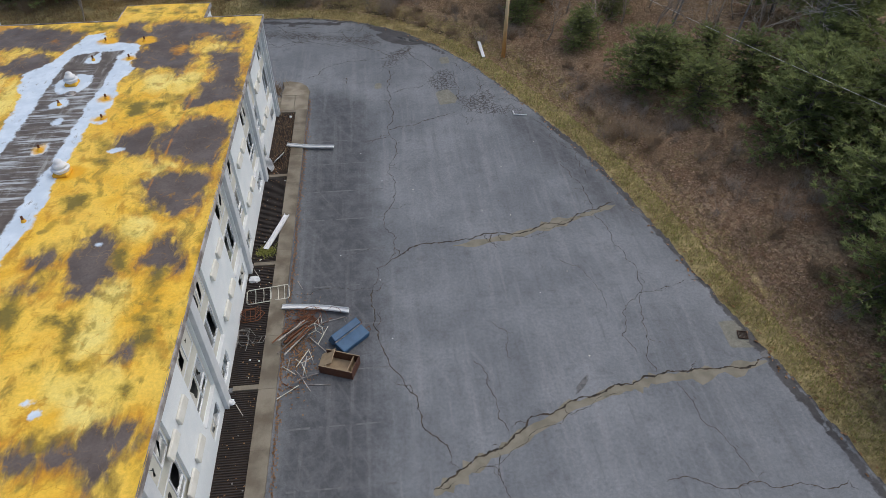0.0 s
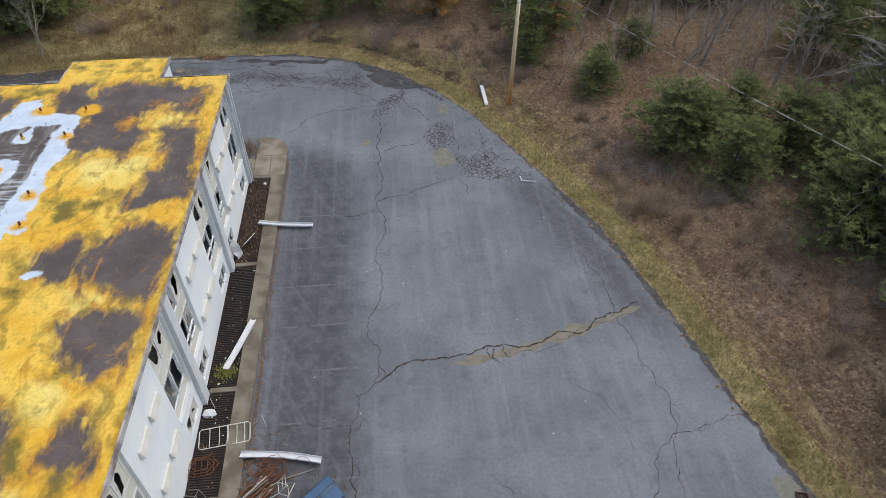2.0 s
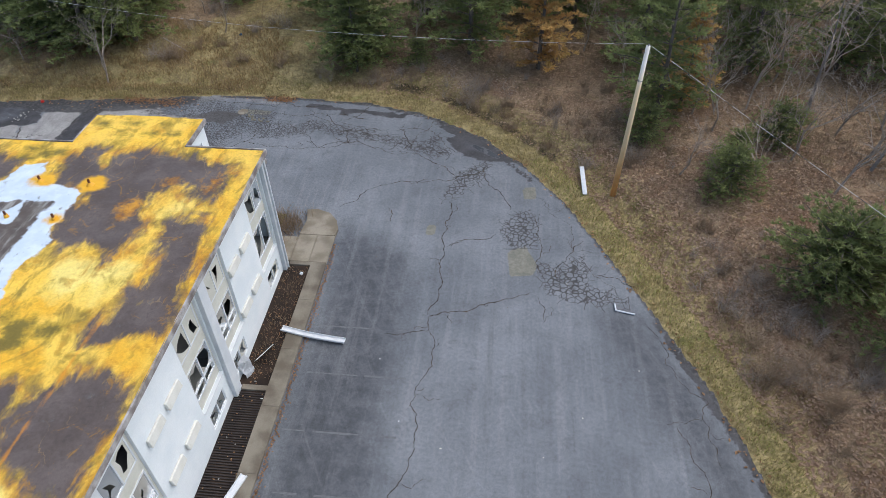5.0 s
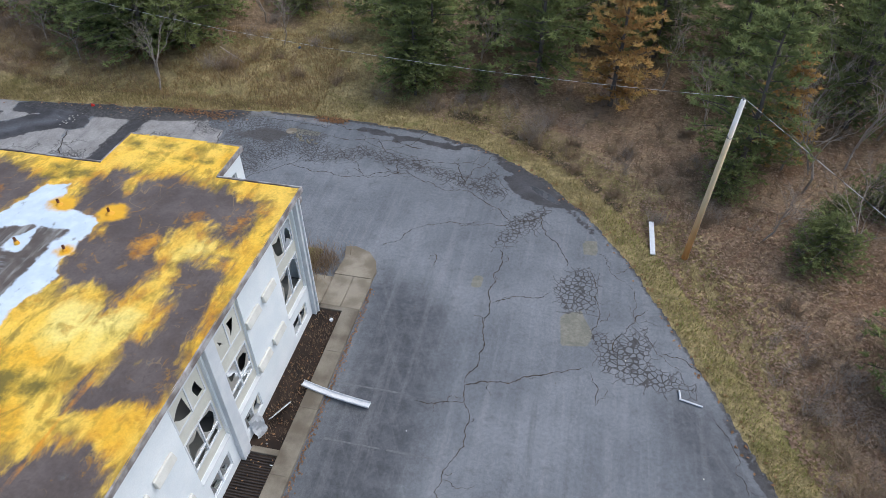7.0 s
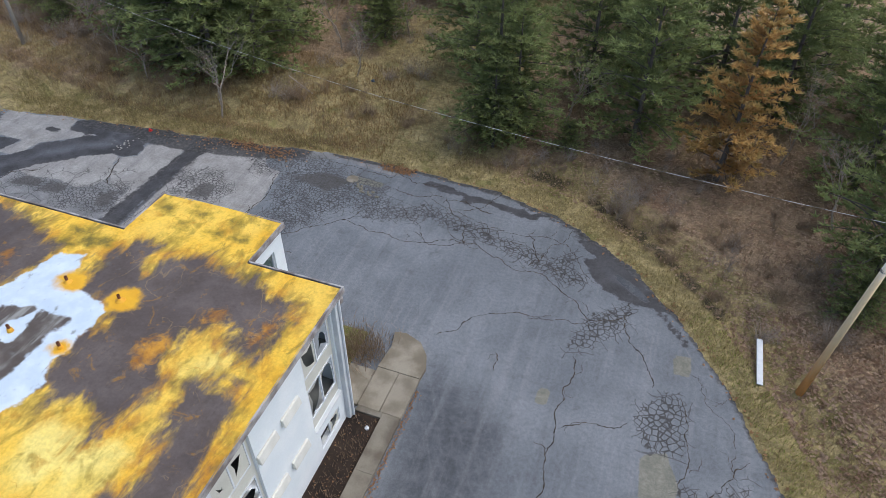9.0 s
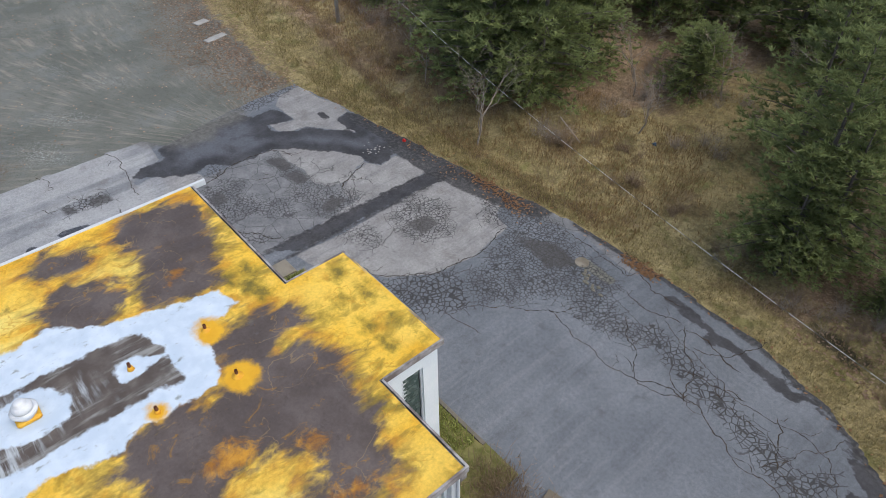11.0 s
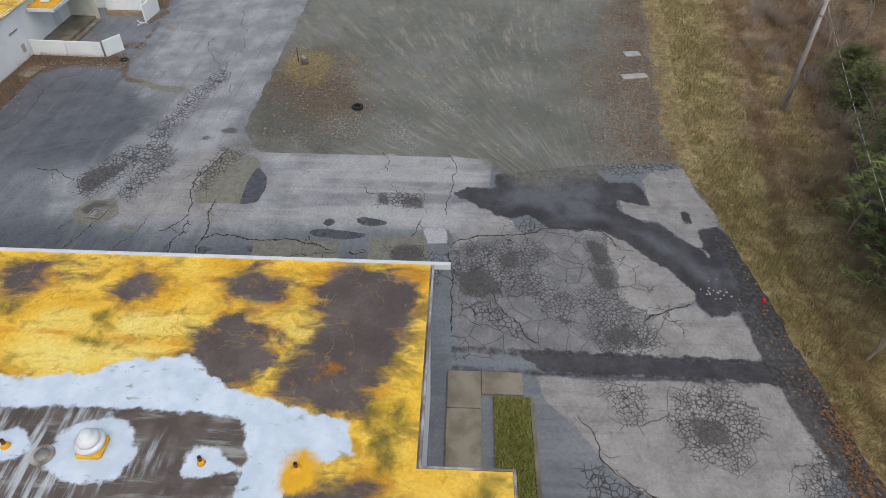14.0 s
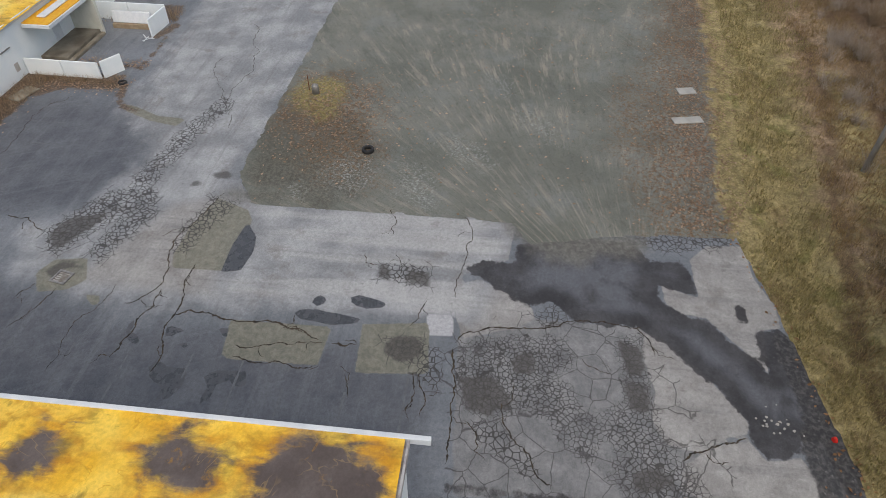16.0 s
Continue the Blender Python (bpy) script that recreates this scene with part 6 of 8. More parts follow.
store(roof, "bare", np.clip(in_poly(p, WHITE_OUT) - 0.45, -2, 2))
store(roof, "smear", field(p, ovals=[(-18.02, 28.81, 1.6, 3.6, 0), (-18.54, 23.67, 1.2, 2.2, 0)]))
store(roof, "blot", field(p, ovals=[(-17.93, 37.3, 0.55, 0.5, 0), (-15.7, 37.21, 0.6, 0.55, 0), (-16.11, 34.84, 0.3, 0.3, 0), (-17.88, 25.72, 0.3, 0.35, 0), (-15.89, 23.68, 0.7, 0.55, 0), (-15.85, 28.32, 0.4, 0.3, 0), (-16.15, 30.29, 0.4, 0.3, 0)]))
store(roof, "white", np.maximum(np.clip(white, -2, 2), collars - 0.06))
part("roof_slab", a_box(WX - 0.1, RE + 0.2, SY - 0.1, NY + 0.05, RZ - 0.24, RZ - 0.06), DARK_EDGE, building)
part("roof_slab", a_box(BX0 - 0.06, BX1 + 0.06, NY + 0.055, BY + 0.1, RZ - 0.24, RZ - 0.06), DARK_EDGE, building)
# metal edge strips
for x0, x1, y0, y1 in ((RE + 0.2, RE + 0.27, SY - 0.1, NY + 0.12), (BX1 + 0.1, RE + 0.2, NY + 0.055, NY + 0.12), (BX1 + 0.06, BX1 + 0.12, NY + 0.12, BY + 0.18), (BX0 - 0.12, BX1 + 0.06, BY + 0.1, BY + 0.18), (BX0 - 0.12, BX0 - 0.06, NY + 0.06, BY + 0.1), (WX - 0.1, BX0 - 0.12, NY + 0.055, NY + 0.12)):
    part("edge_strip", a_box(x0, x1, y0, y1, RZ - 0.2, RZ + 0.045), DARK_EDGE, building, "dented weathered metal roof edging")
part("edge_board", a_box(WX - 0.26, WX - 0.12, SY - 0.1, NY + 0.65, RZ - 0.16, RZ + 0.075, bevel=0.01), WHITE_TRIM, building, "long white edge board overhanging the corner")
part("downpipe", rod(bmesh.new(), (EX + 0.25, NY - 0.12, 0.1), (EX + 0.25, NY - 0.12, RZ - 0.3), 0.05), WHITE_TRIM, building)
part("floodlight", a_box(EX + 0.05, EX + 0.28, NY - 0.06, NY + 0.18, RZ - 0.75, RZ - 0.5, bevel=0.03), DARK_EDGE, building)


# ---- roof fittings ----
def ventilator(x, y, size, label):
    t = thing("roof_ventilator", pose(x, y, RZ + 0.02), label, "roof vent", "ventilators on the roof")
    part("foam_collar", a_box(-0.46 * size, 0.46 * size, -0.46 * size, 0.46 * size, -0.05, 0.20 * size, bevel=0.06), FOAM, t, "orange foam collar")
    part("drum", lathe(bmesh.new(), 0, 0, [(0.42 * size, 0.1), (0.44 * size, 0.3 * size), (0.40 * size, 0.34 * size)], 24), PLASTIC, t, smooth=True)
    part("brim", lathe(bmesh.new(), 0, 0, [(0.40 * size, 0.34 * size), (0.52 * size, 0.36 * size), (0.53 * size, 0.42 * size), (0.42 * size, 0.47 * size)], 24), PLASTIC, t, smooth=True)
    part("cap", lathe(bmesh.new(), 0, 0, [(0.38 * size, 0.45 * size), (0.40 * size, 0.62 * size), (0.28 * size, 0.74 * size), (0.24 * size, 0.75 * size), (0.23 * size, 0.88 * size), (0.15 * size, 0.95 * size), (0.03, 0.97 * size)], 24), PLASTIC, t, smooth=True)
    return t


ventilator(-18.38, 32.07, 0.70, "white mushroom-shaped roof ventilator on an orange foam collar")
ventilator(-16.18, 23.65, 0.74, "white domed roof ventilator at the edge of the white coating")
for k, (x, y, s) in enumerate(((-18.1, 34.85, 0.4), (-18.35, 29.88, 0.5), (-18.03, 37.2, 0.7), (-15.79, 37.11, 0.7), (-16.11, 34.84, 0.4), (-17.88, 25.72, 0.6), (-15.76, 28.21, 0.45), (-16.15, 30.29, 0.4), (-16.67, 20.39, 0.45))):
    t = thing("vent_pipe", pose(x, y, RZ), "short vent pipe in an orange foam mound on the roof", "vent pipe", "vent pipes on the roof")
    part("foam_mound", lathe(bmesh.new(), 0, 0, [(0.30 * s, -0.03), (0.20 * s, 0.02), (0.09, 0.06), (0.07, 0.11)], 14), FOAM, t, smooth=True)
    part("pipe", lathe(bmesh.new(), 0, 0, [(0.05, 0.05), (0.05, 0.26), (0.038, 0.26), (0.038, 0.15)], 12), RUST, t)
t = thing("roof_drain", pose(-18.12, 30.92, RZ), "grey strainer over a roof drain", "drain")
part("strainer", lathe(bmesh.new(), 0, 0, [(0.2, 0.0), (0.18, 0.08), (0.1, 0.12), (0.02, 0.13)], 14), STEEL, t, smooth=True)
part("flange", lathe(bmesh.new(), 0, 0, [(0.3, 0.03), (0.28, 0.055)], 16), DARK_EDGE, t)

# ---- planting beds, walk and kerbs beside the wall ----
KX0, KX1 = -8.24, -7.46
walkway = thing("pavement_1", pose(0, 0, 0), "narrow stained concrete walk along the planting beds", "sidewalk", kind="structure")
rng = random.Random(2)
y = -8.0
while y < 40.4:
    n = min(y + 3.05, 40.4)
    part("slab", a_box(KX0, KX1, y + 0.002, n - 0.002, 0, 0.15 + rng.uniform(-0.006, 0.006), bevel=0.008), KERB, walkway)
    y = n
for a, b, c, e in ((-9.4, -8.42, 40.42, 42.5), (-8.4, KX1, 40.42, 42.5), (-10.6, -9.42, 40.42, 42.3)):
    part("slab", a_box(a, b, c, e, 0, 0.14 + rng.uniform(-0.006, 0.006), bevel=0.015), CONCRETE, walkway)
bm = bmesh.new()
ring = [(KX1, 42.52), (-7.42, 43.1), (-7.65, 43.8), (-8.15, 44.4), (-8.95, 44.7), (-9.5, 44.6), (-9.3, 43.7), (-9.42, 42.52)]
lo, hi = [bm.verts.new((*q, 0)) for q in ring], [bm.verts.new((*q, 0.145)) for q in ring]
bm.faces.new(hi)
for k in range(len(ring)):
    bm.faces.new((lo[k], lo[(k + 1) % len(ring)], hi[(k + 1) % len(ring)], hi[k]))
bmesh.ops.recalc_face_normals(bm, faces=bm.faces)
part("slab", bm, CONCRETE, walkway)

BEDS = [(-8, 8.48), (8.78, 16.42), (16.72, 24.41), (24.71, 32.39), (32.69, 40.15)]
for k, (a, b) in enumerate(BEDS):
    bed = thing("planting_bed", pose(0, 0, 0), "sunken bed with dark slats and dead leaves against the wall" if k < 4 else "bed of dark soil and dead leaves against the wall", "planting bed", "beds along the wall")
    part("soil", a_box(EX + 0.005, KX0 - 0.005, a, b, 0.005, 0.04), SOIL, bed)
    part("divider", a_box(EX + 0.21, KX0 - 0.005, b + 0.02, b + 0.28, 0.0, 0.13, bevel=0.015), KERB, bed)
    if k < 4:
        first = None
        u = a + 0.06
        while u < b - 0.1:
            if first is None:
                ob = part("slat", a_box(EX + 0.02, KX0 - 0.02, 0, 0.055, 0.045, 0.085, bevel=0.006), SLAT, bed)
                first = ob.data
            else:
                ob = new("slat", first)
                ob.parent = bed
            ob.location = (0, u, rng.uniform(-0.004, 0.006))
            u += 0.115
# walk and lawn at the north doors
north_walk = thing("pavement_2", pose(0, 0, 0), "concrete walk beside a weedy lawn at the end wall", "sidewalk", kind="structure")
part("slab", a_box(-26.7, -24.9, 40.75, 42.1, 0, 0.12, bevel=0.02), CONCRETE, north_walk)
part("slab", a_box(-24.87, -18.3, 40.75, 42.1, 0, 0.12, bevel=0.02), CONCRETE, north_walk)
part("slab", a_box(-26.7, -25.6, 42.13, 43.8, 0, 0.12, bevel=0.02), CONCRETE, north_walk)
part("lawn", a_box(-25.5, -12.6, 42.6, 44.0, 0, 0.09), GRASSY, north_walk, "weedy green lawn strip")
part("border", a_box(-25.5, -12.4, 44.02, 44.2, 0, 0.13, bevel=0.02), KERB, north_walk)
part("lawn", a_box(-12.6, -10.65, 40.15, 44.2, 0, 0.09), GRASSY, north_walk)


# ---- junk thrown out beside the walk ----
def bent(bm, pts, r, sides=6):
    """One continuous round bar through the points."""
    pts = [Vector(q) for q in pts]
    closed = (pts[0] - pts[-1]).length < 1e-6
    if closed:
        pts = pts[:-1]
    rings, u = [], None
    for k, q in enumerate(pts):
        before = pts[k - 1] if (k or closed) else q
        after = pts[(k + 1) % len(pts)] if (k < len(pts) - 1 or closed) else q
        way = (after - before).normalized()
        u = way.orthogonal().normalized() if u is None else (u - way * u.dot(way)).normalized()
        v = way.cross(u)
        rings.append([bm.verts.new(q + u * (r * math.cos(2 * math.pi * j / sides)) + v * (r * math.sin(2 * math.pi * j / sides))) for j in range(sides)])
    for a, b in zip(rings, rings[1:] + (rings[:1] if closed else [])):
        for j in range(sides):
            bm.faces.new((a[j], a[(j + 1) % sides], b[(j + 1) % sides], b[j]))
    if not closed:
        bm.faces.new(rings[-1])
        bm.faces.new(rings[0][::-1])
    return bm


# dresser carcass on its back, open, with a loose end panel
dresser = thing("dresser", pose(-4.7, 17.35, 0, 0, 0, -20), "dark brown wooden dresser carcass lying on its back", "dresser", "furniture dumped on the asphalt")
part("side_panel", a_box(-0.8, 0.8, -0.5, -0.46, 0, 0.5, bevel=0.004), DRESSER, dresser)
part("side_panel", a_box(-0.8, 0.8, 0.46, 0.5, 0, 0.5, bevel=0.004), DRESSER, dresser)
part("end_panel", a_box(0.76, 0.8, -0.455, 0.455, 0, 0.5, bevel=0.004), DRESSER, dresser)
part("back_panel", a_box(-0.8, 0.755, -0.455, 0.455, 0.0, 0.03), RAW_WOOD, dresser, "pale unfinished back panel")
part("divider", a_box(0.5, 0.53, -0.455, 0.455, 0.035, 0.44), RAW_WOOD, dresser)
part("divider", a_box(-0.55, -0.52, -0.455, 0.455, 0.035, 0.36), RAW_WOOD, dresser)
for y in (-0.48, 0.48):
    part("front_edge", a_box(-0.8, 0.8, y - 0.018, y + 0.018, 0.503, 0.515), RAW_WOOD, dresser)
part("loose_end_panel", a_box(-0.02, 0.02, -0.42, 0.42, 0, 0.85, m=pose(-1.0, 0.08, 0.03, 0, 52, 8), bevel=0.004), RAW_WOOD, dresser, "pale board broken outwards")

# blue bench seat
bench = thing("bench_seat", pose(-4.38, 19.05, 0, 0, 0, 42), "overturned blue vinyl bench seat with bare metal feet", "bench", "furniture dumped on the asphalt")
part("seat", a_box(-0.8, 0.8, -0.62, 0.02, 0.1, 0.46, m=pose(0, 0, 0, 14, 0, 0), bevel=0.03), BLUE, bench)
part("backrest", a_box(-0.8, 0.78, -0.16, 0.2, 0.0, 0.62, m=pose(0, 0.28, 0.12, 28, 0, 0), bevel=0.03), BLUE, bench)
part("seam_strip", a_box(-0.79, 0.79, -0.02, 0.03, 0.46, 0.5, m=pose(0, 0, 0, 14, 0, 0)), DARK_EDGE, bench)
for y in (-0.42, 0.2):
    part("foot_frame", bent(bmesh.new(), [(0.8, y, 0.35), (1.0, y - 0.05, 0.42), (1.05, y - 0.05, 0.1), (0.82, y, 0.06)], 0.014), RUST, bench)
for k in range(4):
    part("spring_stub", bent(bmesh.new(), [(0.3 + 0.13 * k, 0.42, 0.62), (0.32 + 0.13 * k, 0.5, 0.76)], 0.012), DARK_EDGE, bench)

# folding bed frame lying across the walk
bed = thing("bed_frame", pose(-8.38, 22.2, 0.16, 6, -3, 5), "bare cream tubular folding bed frame lying across the walk", "bed frame")
part("rail", bent(bmesh.new(), [(-1.05, -0.36, 0), (-1.05, 0.36, 0), (-0.97, 0.44, 0), (0.97, 0.44, 0), (1.05, 0.36, 0), (1.05, -0.36, 0), (0.97, -0.44, 0), (-0.97, -0.44, 0), (-1.05, -0.36, 0)], 0.022), CREAM, bed)
for k, x in enumerate((-0.62, -0.22, 0.1, 0.14, 0.5, 0.82)):
    part("crossbar", bent(bmesh.new(), [(x, -0.44, 0.004), (x + 0.02, 0, 0.03), (x, 0.44, 0.004)], 0.016), CREAM, bed)
for k in range(16):
    part("spring_wire", rod(bmesh.new(), (-0.98 + 0.13 * k, -0.43, 0.01), (-0.98 + 0.13 * k, -0.3, 0.02), 0.006, sides=4), STEEL, bed)
for x in (-0.9, 0.9):
    part("leg", bent(bmesh.new(), [(x, -0.44, 0), (x * 0.93, -0.36, -0.12), (x * 0.93, 0.36, -0.12), (x, 0.44, 0)], 0.014), STEEL, bed)


# lengths of white gutter
def gutter(a, b, label, sag=0.0, z=0.02, wide=0.14):
    v = Vector((b[0] - a[0], b[1] - a[1], 0))
    t = thing("gutter", Matrix.Translation((a[0], a[1], z)) @ Matrix.Rotation(math.atan2(v.y, v.x), 4, "Z"), label, "gutter", "fallen gutter lengths")
    bm, n, rings = bmesh.new(), 10, []
    prof = [(-wide, 0.09), (-wide, 0.0), (wide, 0.0), (wide, 0.09), (wide * 0.85, 0.1), (wide * 0.83, 0.012), (-wide * 0.83, 0.012), (-wide * 0.85, 0.1)]
    for k in range(n + 1):
        x = v.length * k / n
        off = sag * math.sin(math.pi * k / n)
        tip = 0.15 * max(0, 0.35 - k / n)
        rings.append([bm.verts.new((x, y + off, h + tip)) for y, h in prof])
    for lo, hi in zip(rings, rings[1:]):
        for k in range(len(prof)):
            bm.faces.new((lo[k], lo[(k + 1) % len(prof)], hi[(k + 1) % len(prof)], hi[k]))
    bm.faces.new(rings[0])
    bm.faces.new(rings[-1][::-1])
    bmesh.ops.recalc_face_normals(bm, faces=bm.faces)
    part("channel", bm, PLASTIC, t)


gutter((-7.6, 21.2), (-4.32, 20.66), "bent white gutter length lying from the walk onto asphalt", 0.12, 0.15)
gutter((-8.82, 25.6), (-7.93, 28.5), "straight white gutter length leaning across bed and walk", 0.0, 0.16)
gutter((-8.5, 35.8), (-5.43, 35.32), "white gutter length lying across the walk", -0.05, 0.16)

# tangle of rusty springs
rng = random.Random(9)
springs = thing("bedspring", pose(-6.34, 20.26, 0), "tangled heap of rusty bedsprings on the asphalt", "scrap")
for k in range(60):
    a = rng.uniform(0, 6.28)
    c = Vector((rng.gauss(0, 0.42), rng.gauss(0, 0.3), rng.uniform(0.05, 0.45)))
    r = rng.uniform(0.18, 0.5)
    pts = [c + Vector((math.cos(a + j * 0.75) * r, math.sin(a + j * 0.75) * r, 0.05 * math.sin(j * 2 + k))) for j in range(5)]
    part("wire", bent(bmesh.new(), pts, 0.011, 4), RUST, springs)
# boards, pipes and chair frames
for k in range(22):
    x, y, turn = -6.75 + rng.gauss(0, 0.18), 19.5 + rng.gauss(0, 0.25), 48 + rng.gauss(0, 16)
    l = rng.uniform(0.9, 1.9)
    ob = mesh_object("scrap_lath", a_box(-l / 2, l / 2, -0.03, 0.03, 0, 0.03), rng.choice((RUST, BARK, GREY_WOOD, RUST)))
    ob.matrix_basis = pose(x, y, 0.03 + 0.018 * k, 0, rng.gauss(0, 3), turn)
    tagged(ob, "broken rusty lath in the scrap heap", "scrap", "laths in the heap")


def chair_frame(m, label, s=1.0, material=None):
    t = thing("chair_frame", m, label, "chair", "stripped chair frames")
    for y in (-0.24, 0.24):
        part("side_tube", bent(bmesh.new(), [(-0.35, y, 0), (-0.28, y, 0.44), (0.24, y, 0.46), (0.36, y, 0.02)], 0.014 * s), material or STEEL, t)
        part("back_tube", bent(bmesh.new(), [(-0.28, y, 0.44), (-0.42, y, 0.95)], 0.013 * s), material or STEEL, t)
    for a in ((-0.28, 0.44), (0.24, 0.46), (-0.42, 0.95), (-0.37, 0.75)):
        part("cross_tube", rod(bmesh.new(), (a[0], -0.24, a[1]), (a[0], 0.24, a[1]), 0.012 * s), material or STEEL, t)
    return t


chair_frame(pose(-9.19, 18.53, 0.12, 0, 70, 80), "stripped grey steel chair frame lying on the slats", 1.2)
chair_frame(pose(-9.27, 19.46, 0.1, 20, -60, 150), "bare bent steel chair frame against the wall", 1.0)
chair_frame(pose(-6.05, 19.43, 0.05, 0, 55, 10), "pale tubular chair frame tipped over", 1.0, CREAM)
chair_frame(pose(-6.38, 17.97, 0.06, 80, 0, 35), "broken chair frame with pale legs in scrap", 1.2, CREAM)
rack = thing("rusty_rack", pose(-9.1, 20.87, 0.1, 4, 0, 8), "rusty six-sided metal frame lying on the slats", "scrap")
for k in range(3):
    r = 0.62 - 0.14 * k
    pts = [(math.cos(j * 1.047) * r * 1.1, math.sin(j * 1.047) * r * 0.75, 0.05 + 0.07 * k) for j in range(7)]
    part("ring", bent(bmesh.new(), pts, 0.018), RUST, rack)
for k in range(5):
    part("bar", rod(bmesh.new(), (-0.5 + 0.24 * k, -0.4, 0.09), (-0.45 + 0.24 * k, 0.4, 0.12), 0.012), RUST, rack)
# star-shaped table foot and loose bars
foot = thing("table_foot", pose(-6.35, 16.77, 0), "collapsed dark four-armed table foot", "scrap")
for k in range(4):
    a = 0.5 + k * 1.57
    part("arm", bent(bmesh.new(), [(0, 0, 0.2), (math.cos(a) * 0.55, math.sin(a) * 0.5, 0.1), (math.cos(a) * 0.8, math.sin(a) * 0.7, 0.03)], 0.022), DARK_EDGE, foot)
part("column", rod(bmesh.new(), (0, 0, 0.15), (0.2, 1.0, 0.5), 0.028), DARK_EDGE, foot)
for k, (a, b, mt) in enumerate((((-6.1, 16.51, 0.03), (-5.09, 16.43, 0.03), DARK_EDGE), ((-7.42, 15.87, 0.03), (-6.51, 16.51, 0.05), CREAM), ((-4.51, 20.4, 0.04), (-5.84, 20.06, 0.05), DARK_EDGE), ((-6.16, 19.22, 0.1), (-5.36, 18.3, 0.06), GREY_WOOD), ((-6.69, 17.54, 0.04), (-6.17, 18.49, 0.06), CREAM),
                                ((-7.3, 17.64, 0.03), (-6.7, 17.13, 0.05), CREAM), ((-7.1, 17.33, 0.03), (-6.99, 18.06, 0.08), STEEL), ((-9.13, 15.74, 0.1), (-8.74, 15.12, 0.1), GREY_WOOD), ((-7, 23.16, 0.02), (-6.71, 22.54, 0.03), DARK_EDGE), ((-9.3, 24.14, 0.1), (-9.01, 23.62, 0.1), GREY_WOOD), ((-7.21, 16.7, 0.03), (-6.61, 16.3, 0.03), RUST), ((-5.76, 18.81, 0.03), (-5.33, 19.86, 0.05), CREAM))):
    tagged(mesh_object("loose_bar", rod(bmesh.new(), a, b, 0.02), mt), "loose metal bar dropped beside the scrap heap", "scrap", "loose bars")
# crumpled sheets
def crumple(name, x, y, z, wx, wy, h, seed, material, label, category):
    rng = random.Random(seed)
    bm = bmesh.new()
    bmesh.ops.create_icosphere(bm, subdivisions=2, radius=1)
    for v in bm.verts:
        f = 1 + rng.uniform(-0.3, 0.25)
        v.co = Vector((v.co.x * wx * f, v.co.y * wy * f, max(0, v.co.z * h * f + h * 0.35)))
    ob = mesh_object(name, bm, material)
    ob.location = (x, y, z)
    return tagged(ob, label, category, "litter by the wall")


crumple("plastic_bag", -9.22, 23.36, 0.08, 0.3, 0.2, 0.16, 1, PLASTIC, "crumpled white plastic bag on the slats", "bag")
crumple("plastic_bag", -9.38, 15.84, 0.08, 0.22, 0.16, 0.14, 2, PLASTIC, "small crumpled white bag beside the divider", "bag")
crumple("cup", -8.56, 39.56, 0.05, 0.09, 0.09, 0.1, 3, PLASTIC, "crushed white cup on the soil", "cup")
for k in range(26):
    x, y = rng.uniform(-9.2, -8.3), rng.uniform(10, 33)
    crumple("litter_scrap", x, y, 0.09, rng.uniform(0.02, 0.06), rng.uniform(0.02, 0.05), 0.025, 20 + k, rng.choice((PLASTIC, CREAM, STEEL)), "scrap of pale litter on the slats", "litter")
for k in range(22):
    x, y = rng.uniform(-6, 8), rng.uniform(14, 44)
    crumple("litter_scrap", x, y, 0.0, rng.uniform(0.02, 0.04), rng.uniform(0.02, 0.04), 0.02, 60 + k, rng.choice((PLASTIC, CREAM, BARK)), "scrap of pale litter on the asphalt", "litter")
# window screen and torn white sheet by the wall
screen = thing("window_screen", pose(-9.0, 34.35, 0.08, 38, 0, 62), "pale metal window screen leaning in the bed", "window screen")
part("frame", turned(holed(-0.52, 0.52, 0, 0.42, [(-0.46, 0.46, 0.05, 0.37)], 0.025), pose(0, 0, 0)), WHITE_TRIM, screen)
part("mesh_sheet", a_box(-0.48, 0.48, 0.008, 0.012, 0.04, 0.38), SLAT, screen)
sheet = thing("torn_sheet", pose(-9.18, 33.24, 0.07, 0, -21, -24), "buckled white metal sheet slumped against the wall", "metal sheet")
bm = bmesh.new()
rows = [[bm.verts.new((0.05 * math.sin(i * 1.3 + j), -0.28 + 0.14 * j + 0.03 * math.sin(i * 2), 0.16 * i)) for j in range(5)] for i in range(7)]
for i in range(6):
    for j in range(4):
        bm.faces.new((rows[i][j], rows[i][j + 1], rows[i + 1][j + 1], rows[i + 1][j]))
bmesh.ops.solidify(bm, geom=bm.faces[:], thickness=0.012)
part("sheet", bm, PLASTIC, sheet)
# white boards lying in the verge and at the rim of the lot
board = mesh_object("fallen_board", a_box(-0.13, 0.13, -1.28, 1.28, 0, 0.06, bevel=0.01), PLASTIC)
board.matrix_basis = pose(6.14, 48.55, 0.13, 3, 0, 1)
tagged(board, "white painted board lying in the leaf litter", "board")
pipe = thing("broken_pipe", pose(7.35, 38.3, 0.03, 0, 0, -12), "broken white plastic pipe elbow on cracked asphalt", "pipe")
part("run", rod(bmesh.new(), (-0.35, 0, 0.03), (0.6, -0.02, 0.03), 0.04), PLASTIC, pipe)
part("branch", rod(bmesh.new(), (-0.3, 0.02, 0.03), (-0.42, 0.42, 0.05), 0.04), PLASTIC, pipe)
